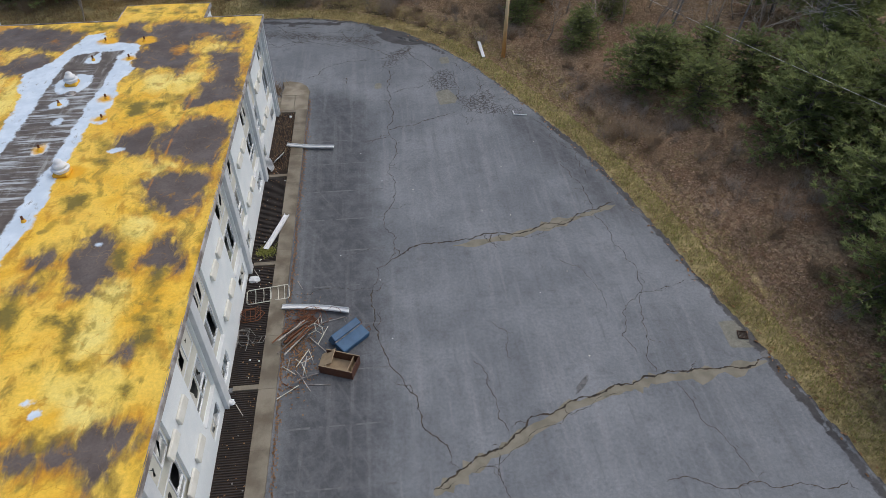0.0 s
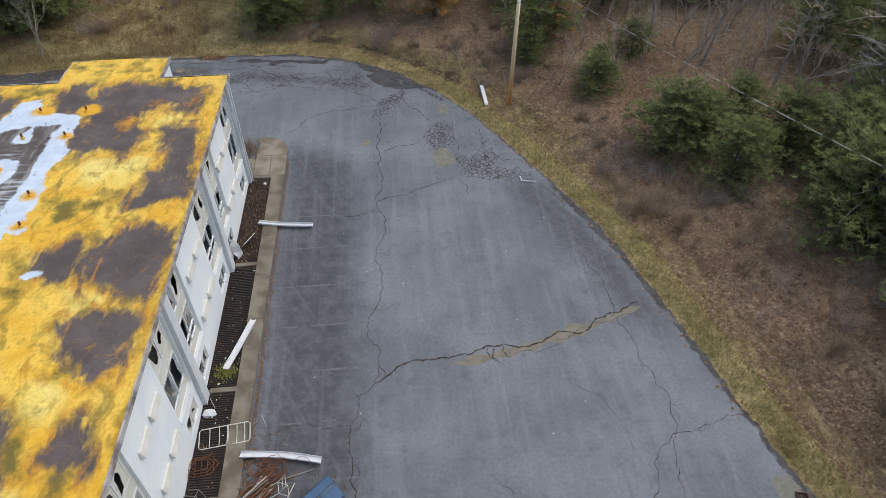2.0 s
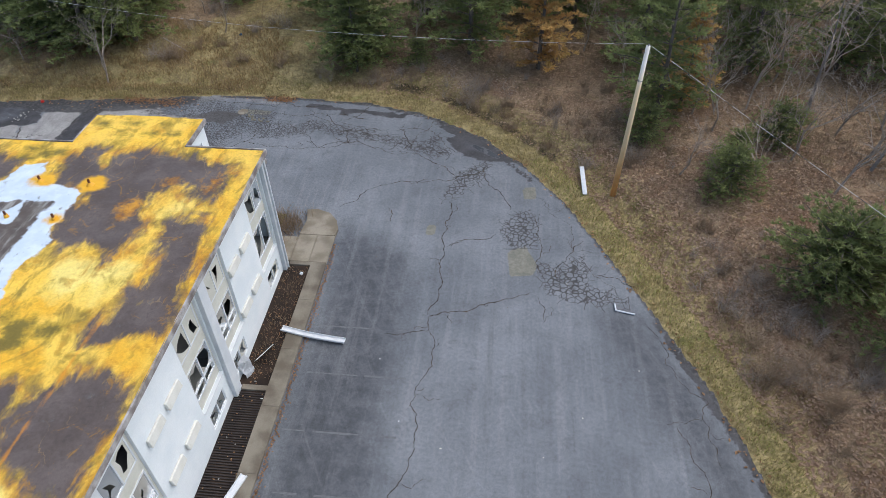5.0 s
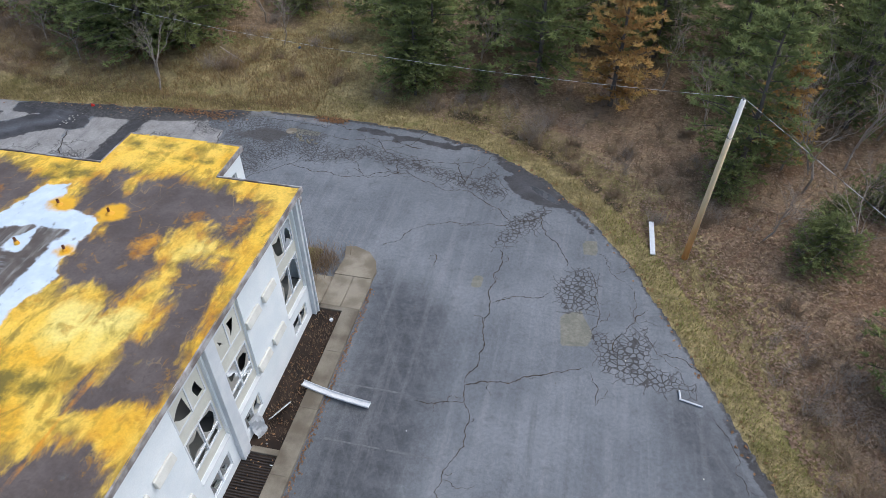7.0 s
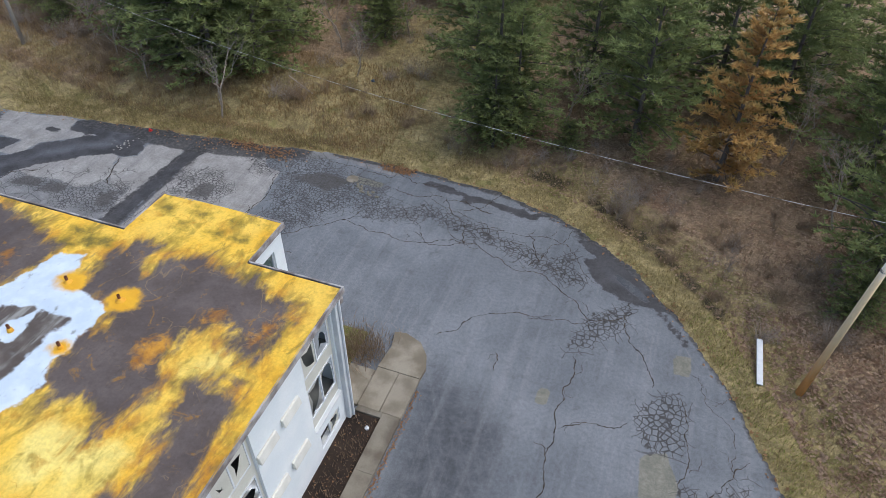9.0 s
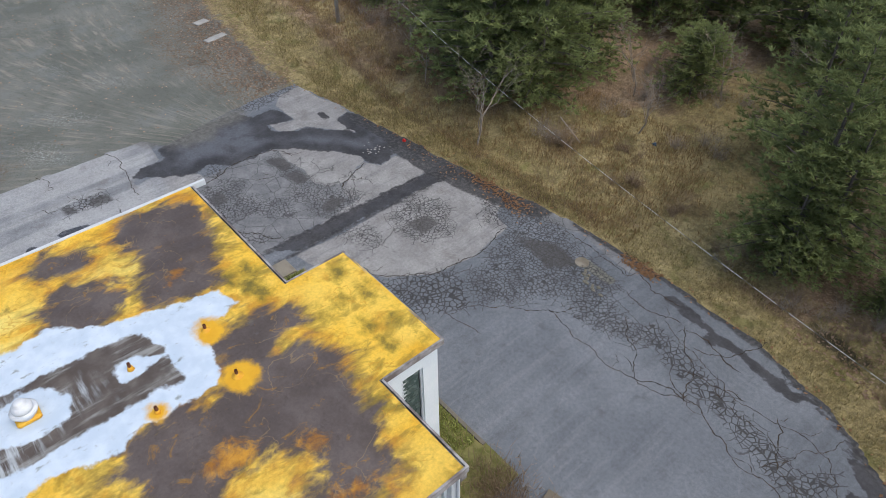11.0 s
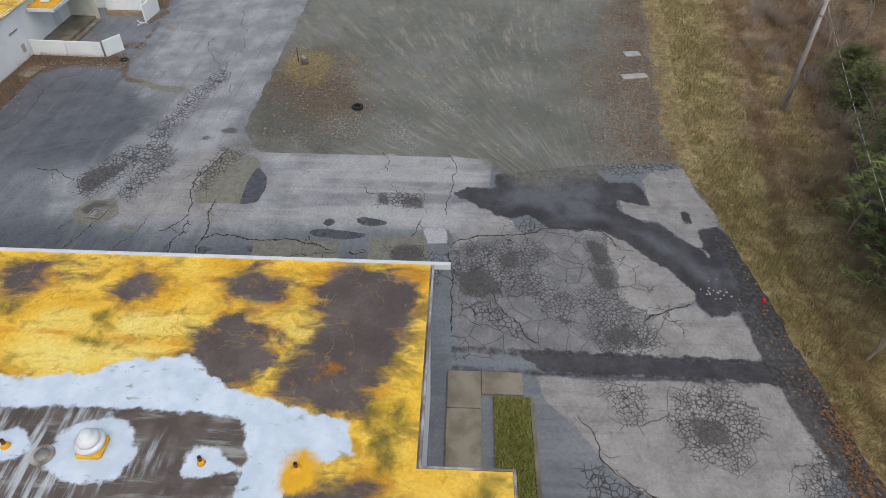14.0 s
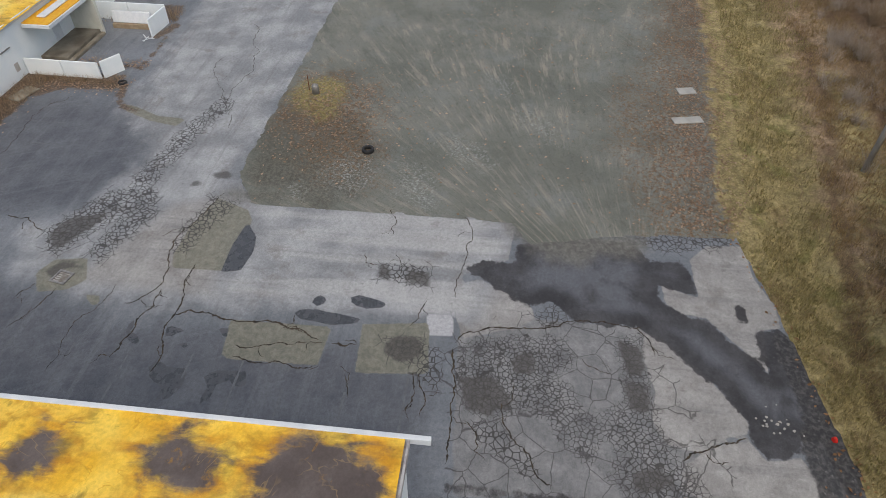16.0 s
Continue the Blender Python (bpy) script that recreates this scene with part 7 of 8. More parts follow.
# storm drain with a rusty grate
drain = thing("storm_drain", pose(14.26, 17.37, 0.0, 0, 0, -12) @ Matrix.Diagonal((0.5, 0.6, 1, 1)), "rusty storm drain grate in a broken patch", "drain")
part("frame", turned(holed(-0.45, 0.45, -0.4, 0.4, [(-0.38, 0.38, -0.33, 0.33)], 0.04), pose(0, 0, 0.03, 90, 0, 0)), DARK_RUST, drain)
for k in range(7):
    part("bar", a_box(-0.38 + 0.115 * k, -0.33 + 0.115 * k, -0.33, 0.33, 0.0, 0.028), DARK_RUST, drain)
drain = thing("storm_drain", pose(-36.2, 22.0, 0.0, 0, 0, -12), "square iron drain grate in a tan patch", "drain")
part("frame", turned(holed(-0.4, 0.4, -0.4, 0.4, [(-0.3, 0.3, -0.3, 0.3)], 0.03), pose(0, 0, 0.035, 90, 0, 0)), STEEL, drain)
for k in range(5):
    part("bar", a_box(-0.28 + 0.125 * k, -0.22 + 0.125 * k, -0.3, 0.3, 0.006, 0.025), DARK_EDGE, drain)
cover = mesh_object("inspection_cover", lathe(bmesh.new(), 0, 0, [(0.36, 0.0), (0.35, 0.03), (0.28, 0.034), (0.1, 0.03)], 18), CONCRETE)
cover.location = (-16.66, 54.92, 0.004)
tagged(cover, "round concrete inspection cover in crazed asphalt", "cover")
for k in range(14):
    crumple("stone", -16.4 + 0.12 * k + rng.gauss(0, 0.15), 54.5 - 0.04 * k + rng.gauss(0, 0.16), 0.0, rng.uniform(0.07, 0.16), rng.uniform(0.06, 0.12), 0.06, 120 + k, FILLER, "tan stone in a broken strip of asphalt", "stone")

# ---- poles and wires ----
def pole(x, y, top, lean, wood, label):
    t = thing("utility_pole", pose(x, y, lie(x, y)), label, "utility pole", "poles along the woods")
    part("post", rod(bmesh.new(), (0, 0, -0.3), (lean[0], lean[1], top), 0.165, 0.105, 14), wood, t, smooth=True)
    part("bracket", rod(bmesh.new(), (lean[0] - 0.18, lean[1], top - 0.35), (lean[0] + 0.18, lean[1], top - 0.35), 0.03), STEEL, t)
    part("insulator", lathe(bmesh.new(), lean[0], lean[1], [(0.03, top - 0.02), (0.05, top + 0.04), (0.03, top + 0.1)], 10), STEEL, t)
    part("band", lathe(bmesh.new(), lean[0] * 0.8, lean[1] * 0.8, [(0.125, top * 0.8), (0.125, top * 0.8 + 0.12)], 12), STEEL, t)
    return t


pole(7.8, 47.6, 9.55, (0.08, -0.8), POLE_WOOD, "weathered wooden utility pole with an orange-brown foot")
pole(-48.9, 62.1, 7.8, (0.1, 0.0), GREY_WOOD, "grey wooden utility pole in the field grass")
pole(38.4, -3.8, 8.6, (0.0, 0.0), GREY_WOOD, "grey wooden utility pole behind the trees")


def wire(a, b, sag, r, label):
    bm = bmesh.new()
    a, b = Vector(a), Vector(b)
    count = int((b - a).length / 0.45)
    pts = [a.lerp(b, k / count) - Vector((0, 0, sag * 4 * (k / count) * (1 - k / count))) for k in range(count + 1)]
    bent(bm, pts, r, 5)
    ob = tagged(mesh_object("overhead_wire", bm, CABLE), label, "wire", "overhead wires")
    # the two strands turn about each other, pale and dark by turns
    store(ob, "twist", [1.0 if k // 5 % 3 else 0.0 for k in range(len(ob.data.vertices))])


wire((7.88, 46.83, 9.5), (-48.8, 62.1, 7.5), 1.6, 0.009, "pale overhead wire strung between two poles")
wire((7.88, 46.83, 9.5), (38.4, -3.8, 8.3), 0.9, 0.010, "pale overhead wire running off over the pines")
wire((-48.8, 62.1, 7.4), (-100, 70, 7.6), 0.5, 0.013, "pale overhead wire running on over the field")

# ---- broken stones washed out of the lot's rim ----
rng = random.Random(411)
for k in range(22):
    x, y, size = rng.gauss(-31.8, 0.55), rng.gauss(53.1, 0.42), rng.uniform(0.03, 0.075)
    bm = bmesh.new()
    bmesh.ops.create_icosphere(bm, subdivisions=1, radius=size)
    for v in bm.verts:
        v.co = Vector((v.co.x * rng.uniform(0.7, 1.2), v.co.y * rng.uniform(0.7, 1.2), v.co.z * 0.55))
    ob = mesh_object("broken_stone", bm, PALE_CONCRETE)
    ob.matrix_basis = pose(x, y, size * 0.35, 0, 0, rng.uniform(0, 360))
    tagged(ob, "small pale broken stone in the damp silt", "stone", "broken stones")

# ---- gravel yard ----
def tyre(x, y, size, label):
    bm = bmesh.new()
    prof = [(0.58, 0.05), (0.62, 0.0), (0.95, 0.0), (1.0, 0.08), (1.0, 0.5), (0.95, 0.58), (0.62, 0.58), (0.58, 0.52), (0.66, 0.3)]
    sides, rings = 28, []
    for k in range(sides):
        a = 2 * math.pi * k / sides
        rings.append([bm.verts.new((math.cos(a) * r * size, math.sin(a) * r * size, z * size)) for r, z in prof])
    for k in range(sides):
        lo, hi = rings[k], rings[(k + 1) % sides]
        for j in range(len(prof)):
            bm.faces.new((lo[j], lo[(j + 1) % len(prof)], hi[(j + 1) % len(prof)], hi[j]))
    bmesh.ops.recalc_face_normals(bm, faces=bm.faces)
    ob = mesh_object("tyre", bm, RUBBER, smooth=True)
    ob.location = (x, y, lie(x, y))
    tagged(ob, label, "tyre", "discarded tyres")


tyre(-48.0, 34.2, 0.36, "old black tyre lying on gravel")
tyre(-54.0, 16.3, 0.3, "old black tyre lying beside the white wall")
ob = mesh_object("broken_bollard", lathe(bmesh.new(), 0, 0, [(0.24, -0.1), (0.23, 0.55), (0.19, 0.62), (0.12, 0.6), (0.1, 0.5)], 14), STEEL, smooth=True)
ob.location = (-54.2, 29.5, 0.0)
tagged(ob, "broken grey concrete bollard in a grass patch", "bollard")
ob = mesh_object("iron_stake", rod(bmesh.new(), (0, 0, -0.1), (0.05, 0, 1.15), 0.035, 0.03), RUST)
ob.location = (-54.5, 29.0, 0.0)
tagged(ob, "thin rusty iron stake beside the bollard", "stake")
for x, y, a, b in ((-53.6, 53.3, 0.95, 0.35), (-57.3, 53.8, 0.6, 0.4)):
    ob = mesh_object("concrete_slab", a_box(-b, b, -a, a, -0.05, 0.07, bevel=0.02), PALE_CONCRETE)
    ob.matrix_basis = pose(x, y, lie(x, y), 0, 0, 12)
    tagged(ob, "broken pale concrete slab sunk among leaves", "slab", "slabs in the leaves")
crumple("red_can", -31.4, 55.2, 0.0, 0.12, 0.1, 0.12, 5, simple("red_plastic", (0.55, 0.02, 0.015), (0.7, 0.03, 0.02), 5, 0.4), "crushed red container at the lot's rim", "litter")
crumple("blue_bag", -20.32, 65.94, lie(-20.6, 65.5), 0.14, 0.12, 0.12, 6, BLUE, "blue bag in the field grass", "litter")
ob = mesh_object("leaning_stick", rod(bmesh.new(), (0, 0, -0.1), (-1.6, -0.38, 1.3), 0.06, 0.04), TWIG)
ob.location = (-23.48, 62.9, lie(-23.48, 62.9))
tagged(ob, "bare dead stick leaning in the field", "stick")

# ---- second, low building ----
lodge = thing("low_building", pose(0, 0, 0), "single-storey white building with a yellow roof and porch", "building")
LH, LY = 3.45, 9.3
part("wall", a_box(-84, -46, LY - 0.25, LY, 0, LH), WHITE_WALL, lodge)
part("wall", a_box(-46.25, -46, -12, LY - 0.255, 0, LH), WHITE_WALL, lodge)
p, faces = grid(np.arange(-84, -45.7, 0.3), np.arange(-12, LY + 0.3, 0.3))
lr = raw("roof", np.column_stack([p, LH + 0.12 + 0.03 * np.sin(p[:, 0] * 2.1) * np.cos(p[:, 1] * 1.7)]).tolist(), faces.tolist(), ROOF, lodge, smooth=True)
for key in ("white", "bare", "mossy", "blot", "seam", "amber", "smear"):
    store(lr, key, np.full(len(p), -2.0))
store(lr, "cream", field(p, ovals=[(-56, 7, 2, 1.2, 0)]))
store(lr, "worn", field(p, ovals=[(-53, 6, 0.8, 0.7, 0), (-60, 5, 1, 1, 0)]))
part("fascia", a_box(-84, -45.8, LY + 0.005, LY + 0.12, LH - 0.12, LH + 0.14, bevel=0.01), WHITE_TRIM, lodge)
part("porch_slab", a_box(-60.9, -56.3, LY + 0.01, LY + 2.0, 0, 0.4, bevel=0.02), KERB, lodge)
part("porch_step", a_box(-60.9, -56.3, LY + 2.005, LY + 2.35, 0, 0.2, bevel=0.02), CONCRETE, lodge)
part("canopy", a_box(-61.2, -55.6, LY + 0.125, LY + 2.1, 2.75, 3.0, bevel=0.02), WHITE_TRIM, lodge)
part("canopy_roof", a_box(-61.1, -55.7, LY + 0.13, LY + 2.0, 3.003, 3.06), FOAM, lodge, "orange-yellow coated canopy top")
part("screen_wall", a_box(-61.2, -60.92, LY + 0.01, LY + 2.2, 0, 2.74), CREAM, lodge)
part("canopy_sheet", a_box(-60.2, -56.6, LY + 0.7, LY + 1.3, 3.07, 3.18, m=None, bevel=0.03), PLASTIC, lodge, "white boxed sign lying on the canopy")
door = part("door", a_box(-59.4, -58.5, LY + 0.003, LY + 0.05, 0.42, 2.45), WHITE_TRIM, lodge)
part("door_pane", a_box(-59.3, -59.0, LY + 0.052, LY + 0.06, 1.5, 2.3), INSIDE, door)
part("door_pane", a_box(-58.9, -58.6, LY + 0.052, LY + 0.06, 1.5, 2.3), INSIDE, door)
part("vent_grille", a_box(-54.0, -53.6, LY + 0.003, LY + 0.03, 0.55, 1.1), GREY_WOOD, lodge)
part("wall_light", a_box(-53.9, -52.9, LY + 0.003, LY + 0.06, 2.15, 2.22), STEEL, lodge)


def low_wall(points, h, label):
    t = thing("low_wall", pose(0, 0, 0), label, "wall", "white screen walls")
    for a, b in zip(points, points[1:]):
        v = Vector((b[0] - a[0], b[1] - a[1], 0))
        m = Matrix.Translation((a[0], a[1], 0)) @ Matrix.Rotation(math.atan2(v.y, v.x), 4, "Z")
        n = max(1, int(v.length / 2.4))
        for k in range(n):
            part("panel", a_box(v.length * k / n + 0.03, v.length * (k + 1) / n - 0.03, -0.06, 0.06, 0, h, m=m, bevel=0.012), WHITE_WALL, t)


low_wall([(-54.5, 9.4), (-54.4, 14.7)], 1.15, "white plank screen wall with a dark gap")
low_wall([(-54.45, 14.8), (-55.8, 15.6)], 1.2, "short white return of the screen wall")
low_wall([(-63.6, 9.4), (-63.6, 15.4)], 1.35, "white screen wall behind the porch")
low_wall([(-63.4, 15.5), (-60.8, 15.3)], 1.35, "white return wall with a broken end")
cab = thing("sign_cabinet", pose(-62.3, 13.2, 0.35, 0, -14, 0), "white boxed cabinet propped against the screen wall", "cabinet")
part("body", a_box(-0.12, 0.12, -1.5, 1.5, 0, 0.85, bevel=0.03), PLASTIC, cab)
part("stand", a_box(-0.3, 0.3, -1.5, 1.5, -0.36, -0.01, m=pose(0, 0, 0, 0, 14, 0)), RAW_WOOD, cab)
for k in range(4):
    ob = mesh_object("white_lath", a_box(-0.03, 0.03, -0.4, 0.4, 0, 0.03), PLASTIC)
    ob.matrix_basis = pose(-60.4 + rng.gauss(0, 0.15), 15.2 + rng.gauss(0, 0.2), 0.03 + 0.035 * k, 0, 0, 50 + 40 * k)
    tagged(ob, "splintered white lath on the asphalt", "scrap", "white laths")
slab = mesh_object("concrete_slab", a_box(-0.5, 0.5, -0.9, 0.9, 0, 0.08, bevel=0.02), CONCRETE)
slab.matrix_basis = pose(-51.8, 10.6, 0.005, 0, 0, 75)
tagged(slab, "cracked pale slab beside the low building", "slab", "slabs in the leaves")


# ---- trees and growth ----
def tube(verts, faces, a, b, r0, r1, sides=4):
    base = len(verts)
    way = (b - a).normalized()
    u = way.orthogonal().normalized()
    v = way.cross(u)
    for q, r in ((a, r0), (b, r1)):
        for k in range(sides):
            t = 2 * math.pi * k / sides
            verts.append(tuple(q + u * (r * math.cos(t)) + v * (r * math.sin(t))))
    for k in range(sides):
        faces.append((base + k, base + (k + 1) % sides, base + sides + (k + 1) % sides, base + sides + k))


def pine(name, tall, spread, seed, needles, label, blades=14, bare_low=0.10, gaps=0.15, taper=0.72, needle=1.0):
    """A soft-needled pine: whorls of limbs that carry tufts of long needles."""
    rng = random.Random(seed)
    t = thing(name, pose(0, 0, 0), label, "pine tree", "pines round the lot")
    wood, wf, leaf, lf = [], [], [], []
    tip, q = Vector((rng.uniform(-0.2, 0.2), rng.uniform(-0.2, 0.2), tall)), Vector((0, 0, -0.2))
    stations = 7
    for k in range(stations):
        n = Vector((tip.x * (k + 1) / stations + rng.uniform(-0.05, 0.05), tip.y * (k + 1) / stations, -0.2 + (tall + 0.2) * (k + 1) / stations))
        tube(wood, wf, q, n, 0.016 * tall * (1 - k / stations) + 0.01, 0.016 * tall * (1 - (k + 1) / stations) + 0.01, 7)
        q = n

    tips = []

    def tuft(at, way, size, tip):
        """A soft plume of needles that spreads outwards and a little up."""
        for _ in range(blades):
            d = (way * 0.7 + Vector((rng.gauss(0, 0.55), rng.gauss(0, 0.55), rng.gauss(0.22, 0.30)))).normalized()
            side = d.cross(Vector((rng.gauss(0, 1), rng.gauss(0, 1), rng.gauss(0, 1)))).normalized() * (size * rng.uniform(0.07, 0.12))
            b = len(leaf)
            end = at + d * size * rng.uniform(0.55, 1.1)
            leaf.extend((tuple(at - side), tuple(at + side), tuple(end)))
            lf.append((b, b + 1, b + 2))
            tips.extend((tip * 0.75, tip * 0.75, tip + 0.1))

    h = tall * bare_low
    while h < tall * 0.985:
        f = (h - tall * bare_low) / (tall * (1 - bare_low))
        reach = spread * (0.62 + 0.38 * math.sin(min(1, f * 2.6) * 1.57)) * (1 - f) ** taper + 0.22
        count = rng.randint(6, 7) if f < 0.8 else 5
        turn = rng.uniform(0, 6.28)
        for k in range(count):
            if rng.random() < gaps:
                continue
            a = turn + 6.28 * k / count + rng.uniform(-0.3, 0.3)
            length = reach * rng.uniform(0.62, 1.12)
            start = Vector((tip.x * h / tall, tip.y * h / tall, h))
            lift = 0.04 + 0.5 * f
            out = Vector((math.cos(a), math.sin(a), lift)).normalized()
            end = start + out * length + Vector((0, 0, -0.06 * length * length * (1 - f) * 0.5))
            mid = start + out * length * 0.5
            tube(wood, wf, start, mid, 0.012 * length + 0.012, 0.008 * length + 0.008, 3)
            tube(wood, wf, mid, end, 0.008 * length + 0.008, 0.006, 3)
            tufts = max(5, int(length * 8.5))
            for j in range(tufts):
                s = 0.10 + 0.92 * (j + rng.random() * 0.7) / tufts
                at = start.lerp(mid, min(1, s * 2)) if s < 0.5 else mid.lerp(end, min(1, s * 2 - 1))
                off = Vector((-math.sin(a), math.cos(a), 0)) * rng.uniform(-0.42, 0.42) * length * 0.42 * (0.4 + s)
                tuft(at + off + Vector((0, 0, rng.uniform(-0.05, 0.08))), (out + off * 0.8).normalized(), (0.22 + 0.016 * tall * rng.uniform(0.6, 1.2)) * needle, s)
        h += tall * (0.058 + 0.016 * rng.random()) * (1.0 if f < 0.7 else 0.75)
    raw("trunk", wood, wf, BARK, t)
    # distance along the limb, for the painted light on the bough ends
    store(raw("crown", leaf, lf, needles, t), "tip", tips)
    return t


def bare_tree(name, tall, seed, label, spread=0.55, material=None, stems=1, depth=5, category="bare tree", group="leafless trees"):
    rng = random.Random(seed)
    t = thing(name, pose(0, 0, 0), label, category, group)
    trunk, tf, limb, bf = [], [], [], []

    def grow(a, way, length, r, level):
        b = a + way * length
        m = (a + b) / 2 + Vector((rng.gauss(0, 1), rng.gauss(0, 1), 0)) * length * 0.05
        tv, tq = (trunk, tf) if level < 2 else (limb, bf)
        tube(tv, tq, a, m, r, r * 0.85, 6 if level == 0 else 3)
        tube(tv, tq, m, b, r * 0.85, r * 0.68, 6 if level == 0 else 3)
        if level >= depth:
            return
        for k in range(rng.randint(2, 3) if level else rng.randint(4, 6)):
            d = (way + Vector((rng.gauss(0, spread), rng.gauss(0, spread), rng.gauss(0.08, spread * 0.6)))).normalized()
            at = b if k < 2 else a.lerp(b, rng.uniform(0.45, 0.95))
            grow(at, d, length * rng.uniform(0.55, 0.82), max(r * rng.uniform(0.42, 0.62), 0.0055), level + 1)

    for k in range(stems):
        way = Vector((rng.gauss(0, 0.12 if stems == 1 else 0.35), rng.gauss(0, 0.12 if stems == 1 else 0.35), 1)).normalized()
        grow(Vector((rng.uniform(-0.1, 0.1), rng.uniform(-0.1, 0.1), -0.15)) if stems > 1 else Vector((0, 0, -0.15)), way, tall * 0.34, tall * (0.0095 if stems == 1 else 0.007), 0)
    raw("trunk", trunk, tf, material or PALE_BARK, t)
    raw("crown", limb, bf, material or TWIG, t)
    return t


def shrub(name, wide, tall, seed, label, material, count=300):
    """An uneven thicket of thin arching stems in several clumps."""
    rng = random.Random(seed)
    verts, faces = [], []
    clumps = [(rng.gauss(0, wide * 0.5), rng.gauss(0, wide * 0.5), rng.uniform(0.45, 1.1)) for _ in range(6)]
    for _ in range(count):
        cx, cy, s = rng.choice(clumps)
        a = rng.uniform(0, 6.28)
        q = Vector((cx + rng.gauss(0, 0.14), cy + rng.gauss(0, 0.14), -0.05))
        way = Vector((math.cos(a) * 0.5 + rng.gauss(0, 0.25), math.sin(a) * 0.5 + rng.gauss(0, 0.25), 1.0)).normalized()
        length = tall * s * rng.uniform(0.25, 0.5)
        w = rng.uniform(0.005, 0.011)
        for k in range(3):
            n = q + way * length * (1 - 0.2 * k)
            tube(verts, faces, q, n, w * (1 - 0.28 * k), w * (0.72 - 0.28 * k), 3)
            q, way = n, (way + Vector((rng.gauss(0, 0.35), rng.gauss(0, 0.35), -0.22))).normalized()
    ob = raw(name, verts, faces, material)
    return tagged(ob, label, "shrub", "brush round the lot")


def plant(proto, spots):
    """Copies of the prototypes at (x, y, scale)."""
    rng = random.Random(len(spots) + 3)
    for k, (x, y, s) in enumerate(spots):
        ob = proto[k % len(proto)]
        m = Matrix.Translation((x, y, lie(x, y))) @ Matrix.Rotation(rng.uniform(0, 6.28), 4, "Z") @ Matrix.Diagonal((s * rng.uniform(0.92, 1.08), s * rng.uniform(0.92, 1.08), s * rng.uniform(0.93, 1.07), 1))
        if k < len(proto):
            ob.matrix_basis = m
        else:
            made = copy_thing(ob, Matrix.Identity(4))
            made.matrix_basis = m


big = [pine("pine_tree", 10, 4.3, s, PINE, "tall green pine with layered boughs at the woods' edge", 13, 0.08, 0.26) for s in (1, 2, 3)]
plant(big, [(-10.1, 63.0, 1.2), (-1.57, 63.96, 1.2), (11.1, 55.07, 1.1), (-31.2, 62.4, 1.3), (-28.4, 64.2, 1.35), (10.95, 63, 1.1), (17.91, 60.5, 1.1), (-9.84, 61.26, 0.7), 
            (-34.4, 64.6, 1.25), (-32.5, 67.5, 1.4), (-37.5, 67.5, 1.2), (6.52, 68.5, 1.1), (-2.06, 70.5, 1.1), (-13.52, 69.5, 1.0), (15.42, 68.5, 1.2), (30.5, 40.28, 1.0), (29.5, 28.05, 1.0), (-36, 66, 0.9), (-38, 74, 1.0), (-26.5, 80, 1.1), (31, 50, 1.1), (27, 60, 1.1), (33.5, 46, 1.0), (-29.5, 78, 1.1), (-31.5, 81, 1.2), (-36, 83.5, 1.2), (-36.5, 88, 1.2), (-27.5, 87, 1.2), (-21, 84.5, 1.1), (-15.8, 79.5, 0.9), (-4, 78.5, 1.2),
            (22.5, 70.5, 1.2), (31.5, 64.5, 1.2), (35.5, 54.5, 1.1), (36.5, 34.3, 1.1), (27.09, 14.65, 1.0), (32.29, 20.08, 1.1), (-47, 72, 1.0), (-55, 78, 1.1), (-17.45, 82.33, 1.1), (-8.8, 62.43, 0.9), (10.22, 78.5, 1.2), (40.5, 44.5, 1.1), (-5.27, 68.78, 1.1), (2.74, 69.5, 1.2), (12.61, 68.5, 1.1), (19, 65, 1.0), (-12.42, 76.24, 1.1), (33.5, 42.5, 1.0), (26, 21.23, 0.9), (-42, 70, 1.0), (-45, 78, 1.2), (-34, 76, 1.2), (-19.61, 80.33, 1.1), (-12.95, 84.5, 1.2), (-24.5, 82, 1.2), (-7.09, 82.5, 1.2), (-16.49, 89.5, 1.2), (-31, 84, 1.2), (-60, 77, 1.1), (-67, 76, 1.0), (-73, 78, 1.1), (-53, 83, 1.2), (-65, 84, 1.2), (-78, 74, 1.0), (32.5, 59.5, 1.1), (24, 61, 1.0), (29.5, 68.5, 1.2), (38, 62.5, 1.2), (19.5, 70.5, 1.1), (34.5, 72.5, 1.2), (35.5, 49.5, 1.0), (32, 34.84, 0.9), (6.43, 72.5, 1.2), (0.2, 75.5, 1.2), (13.37, 73.5, 1.2)])
broad = [pine("broad_pine", 9.5, 5.2, s, PINE, "broad green pine with wide drooping boughs beside the field", 26, 0.03, 0.14, 0.72, 0.78) for s in (5, 6)]
plant(broad, [(-30.0, 64.4, 1.1), (-35.4, 63.9, 1.1), (-40.8, 66.8, 1.05), (-29.2, 70, 0.9), (-32.8, 70.5, 1.15), (-46.8, 73, 1.0)])
small = [pine("young_pine", 3.8, 3.1, s, PINE, "bushy young green pine among fallen leaves", 14, 0.05, 0.22, 0.45) for s in (11, 12, 13)]
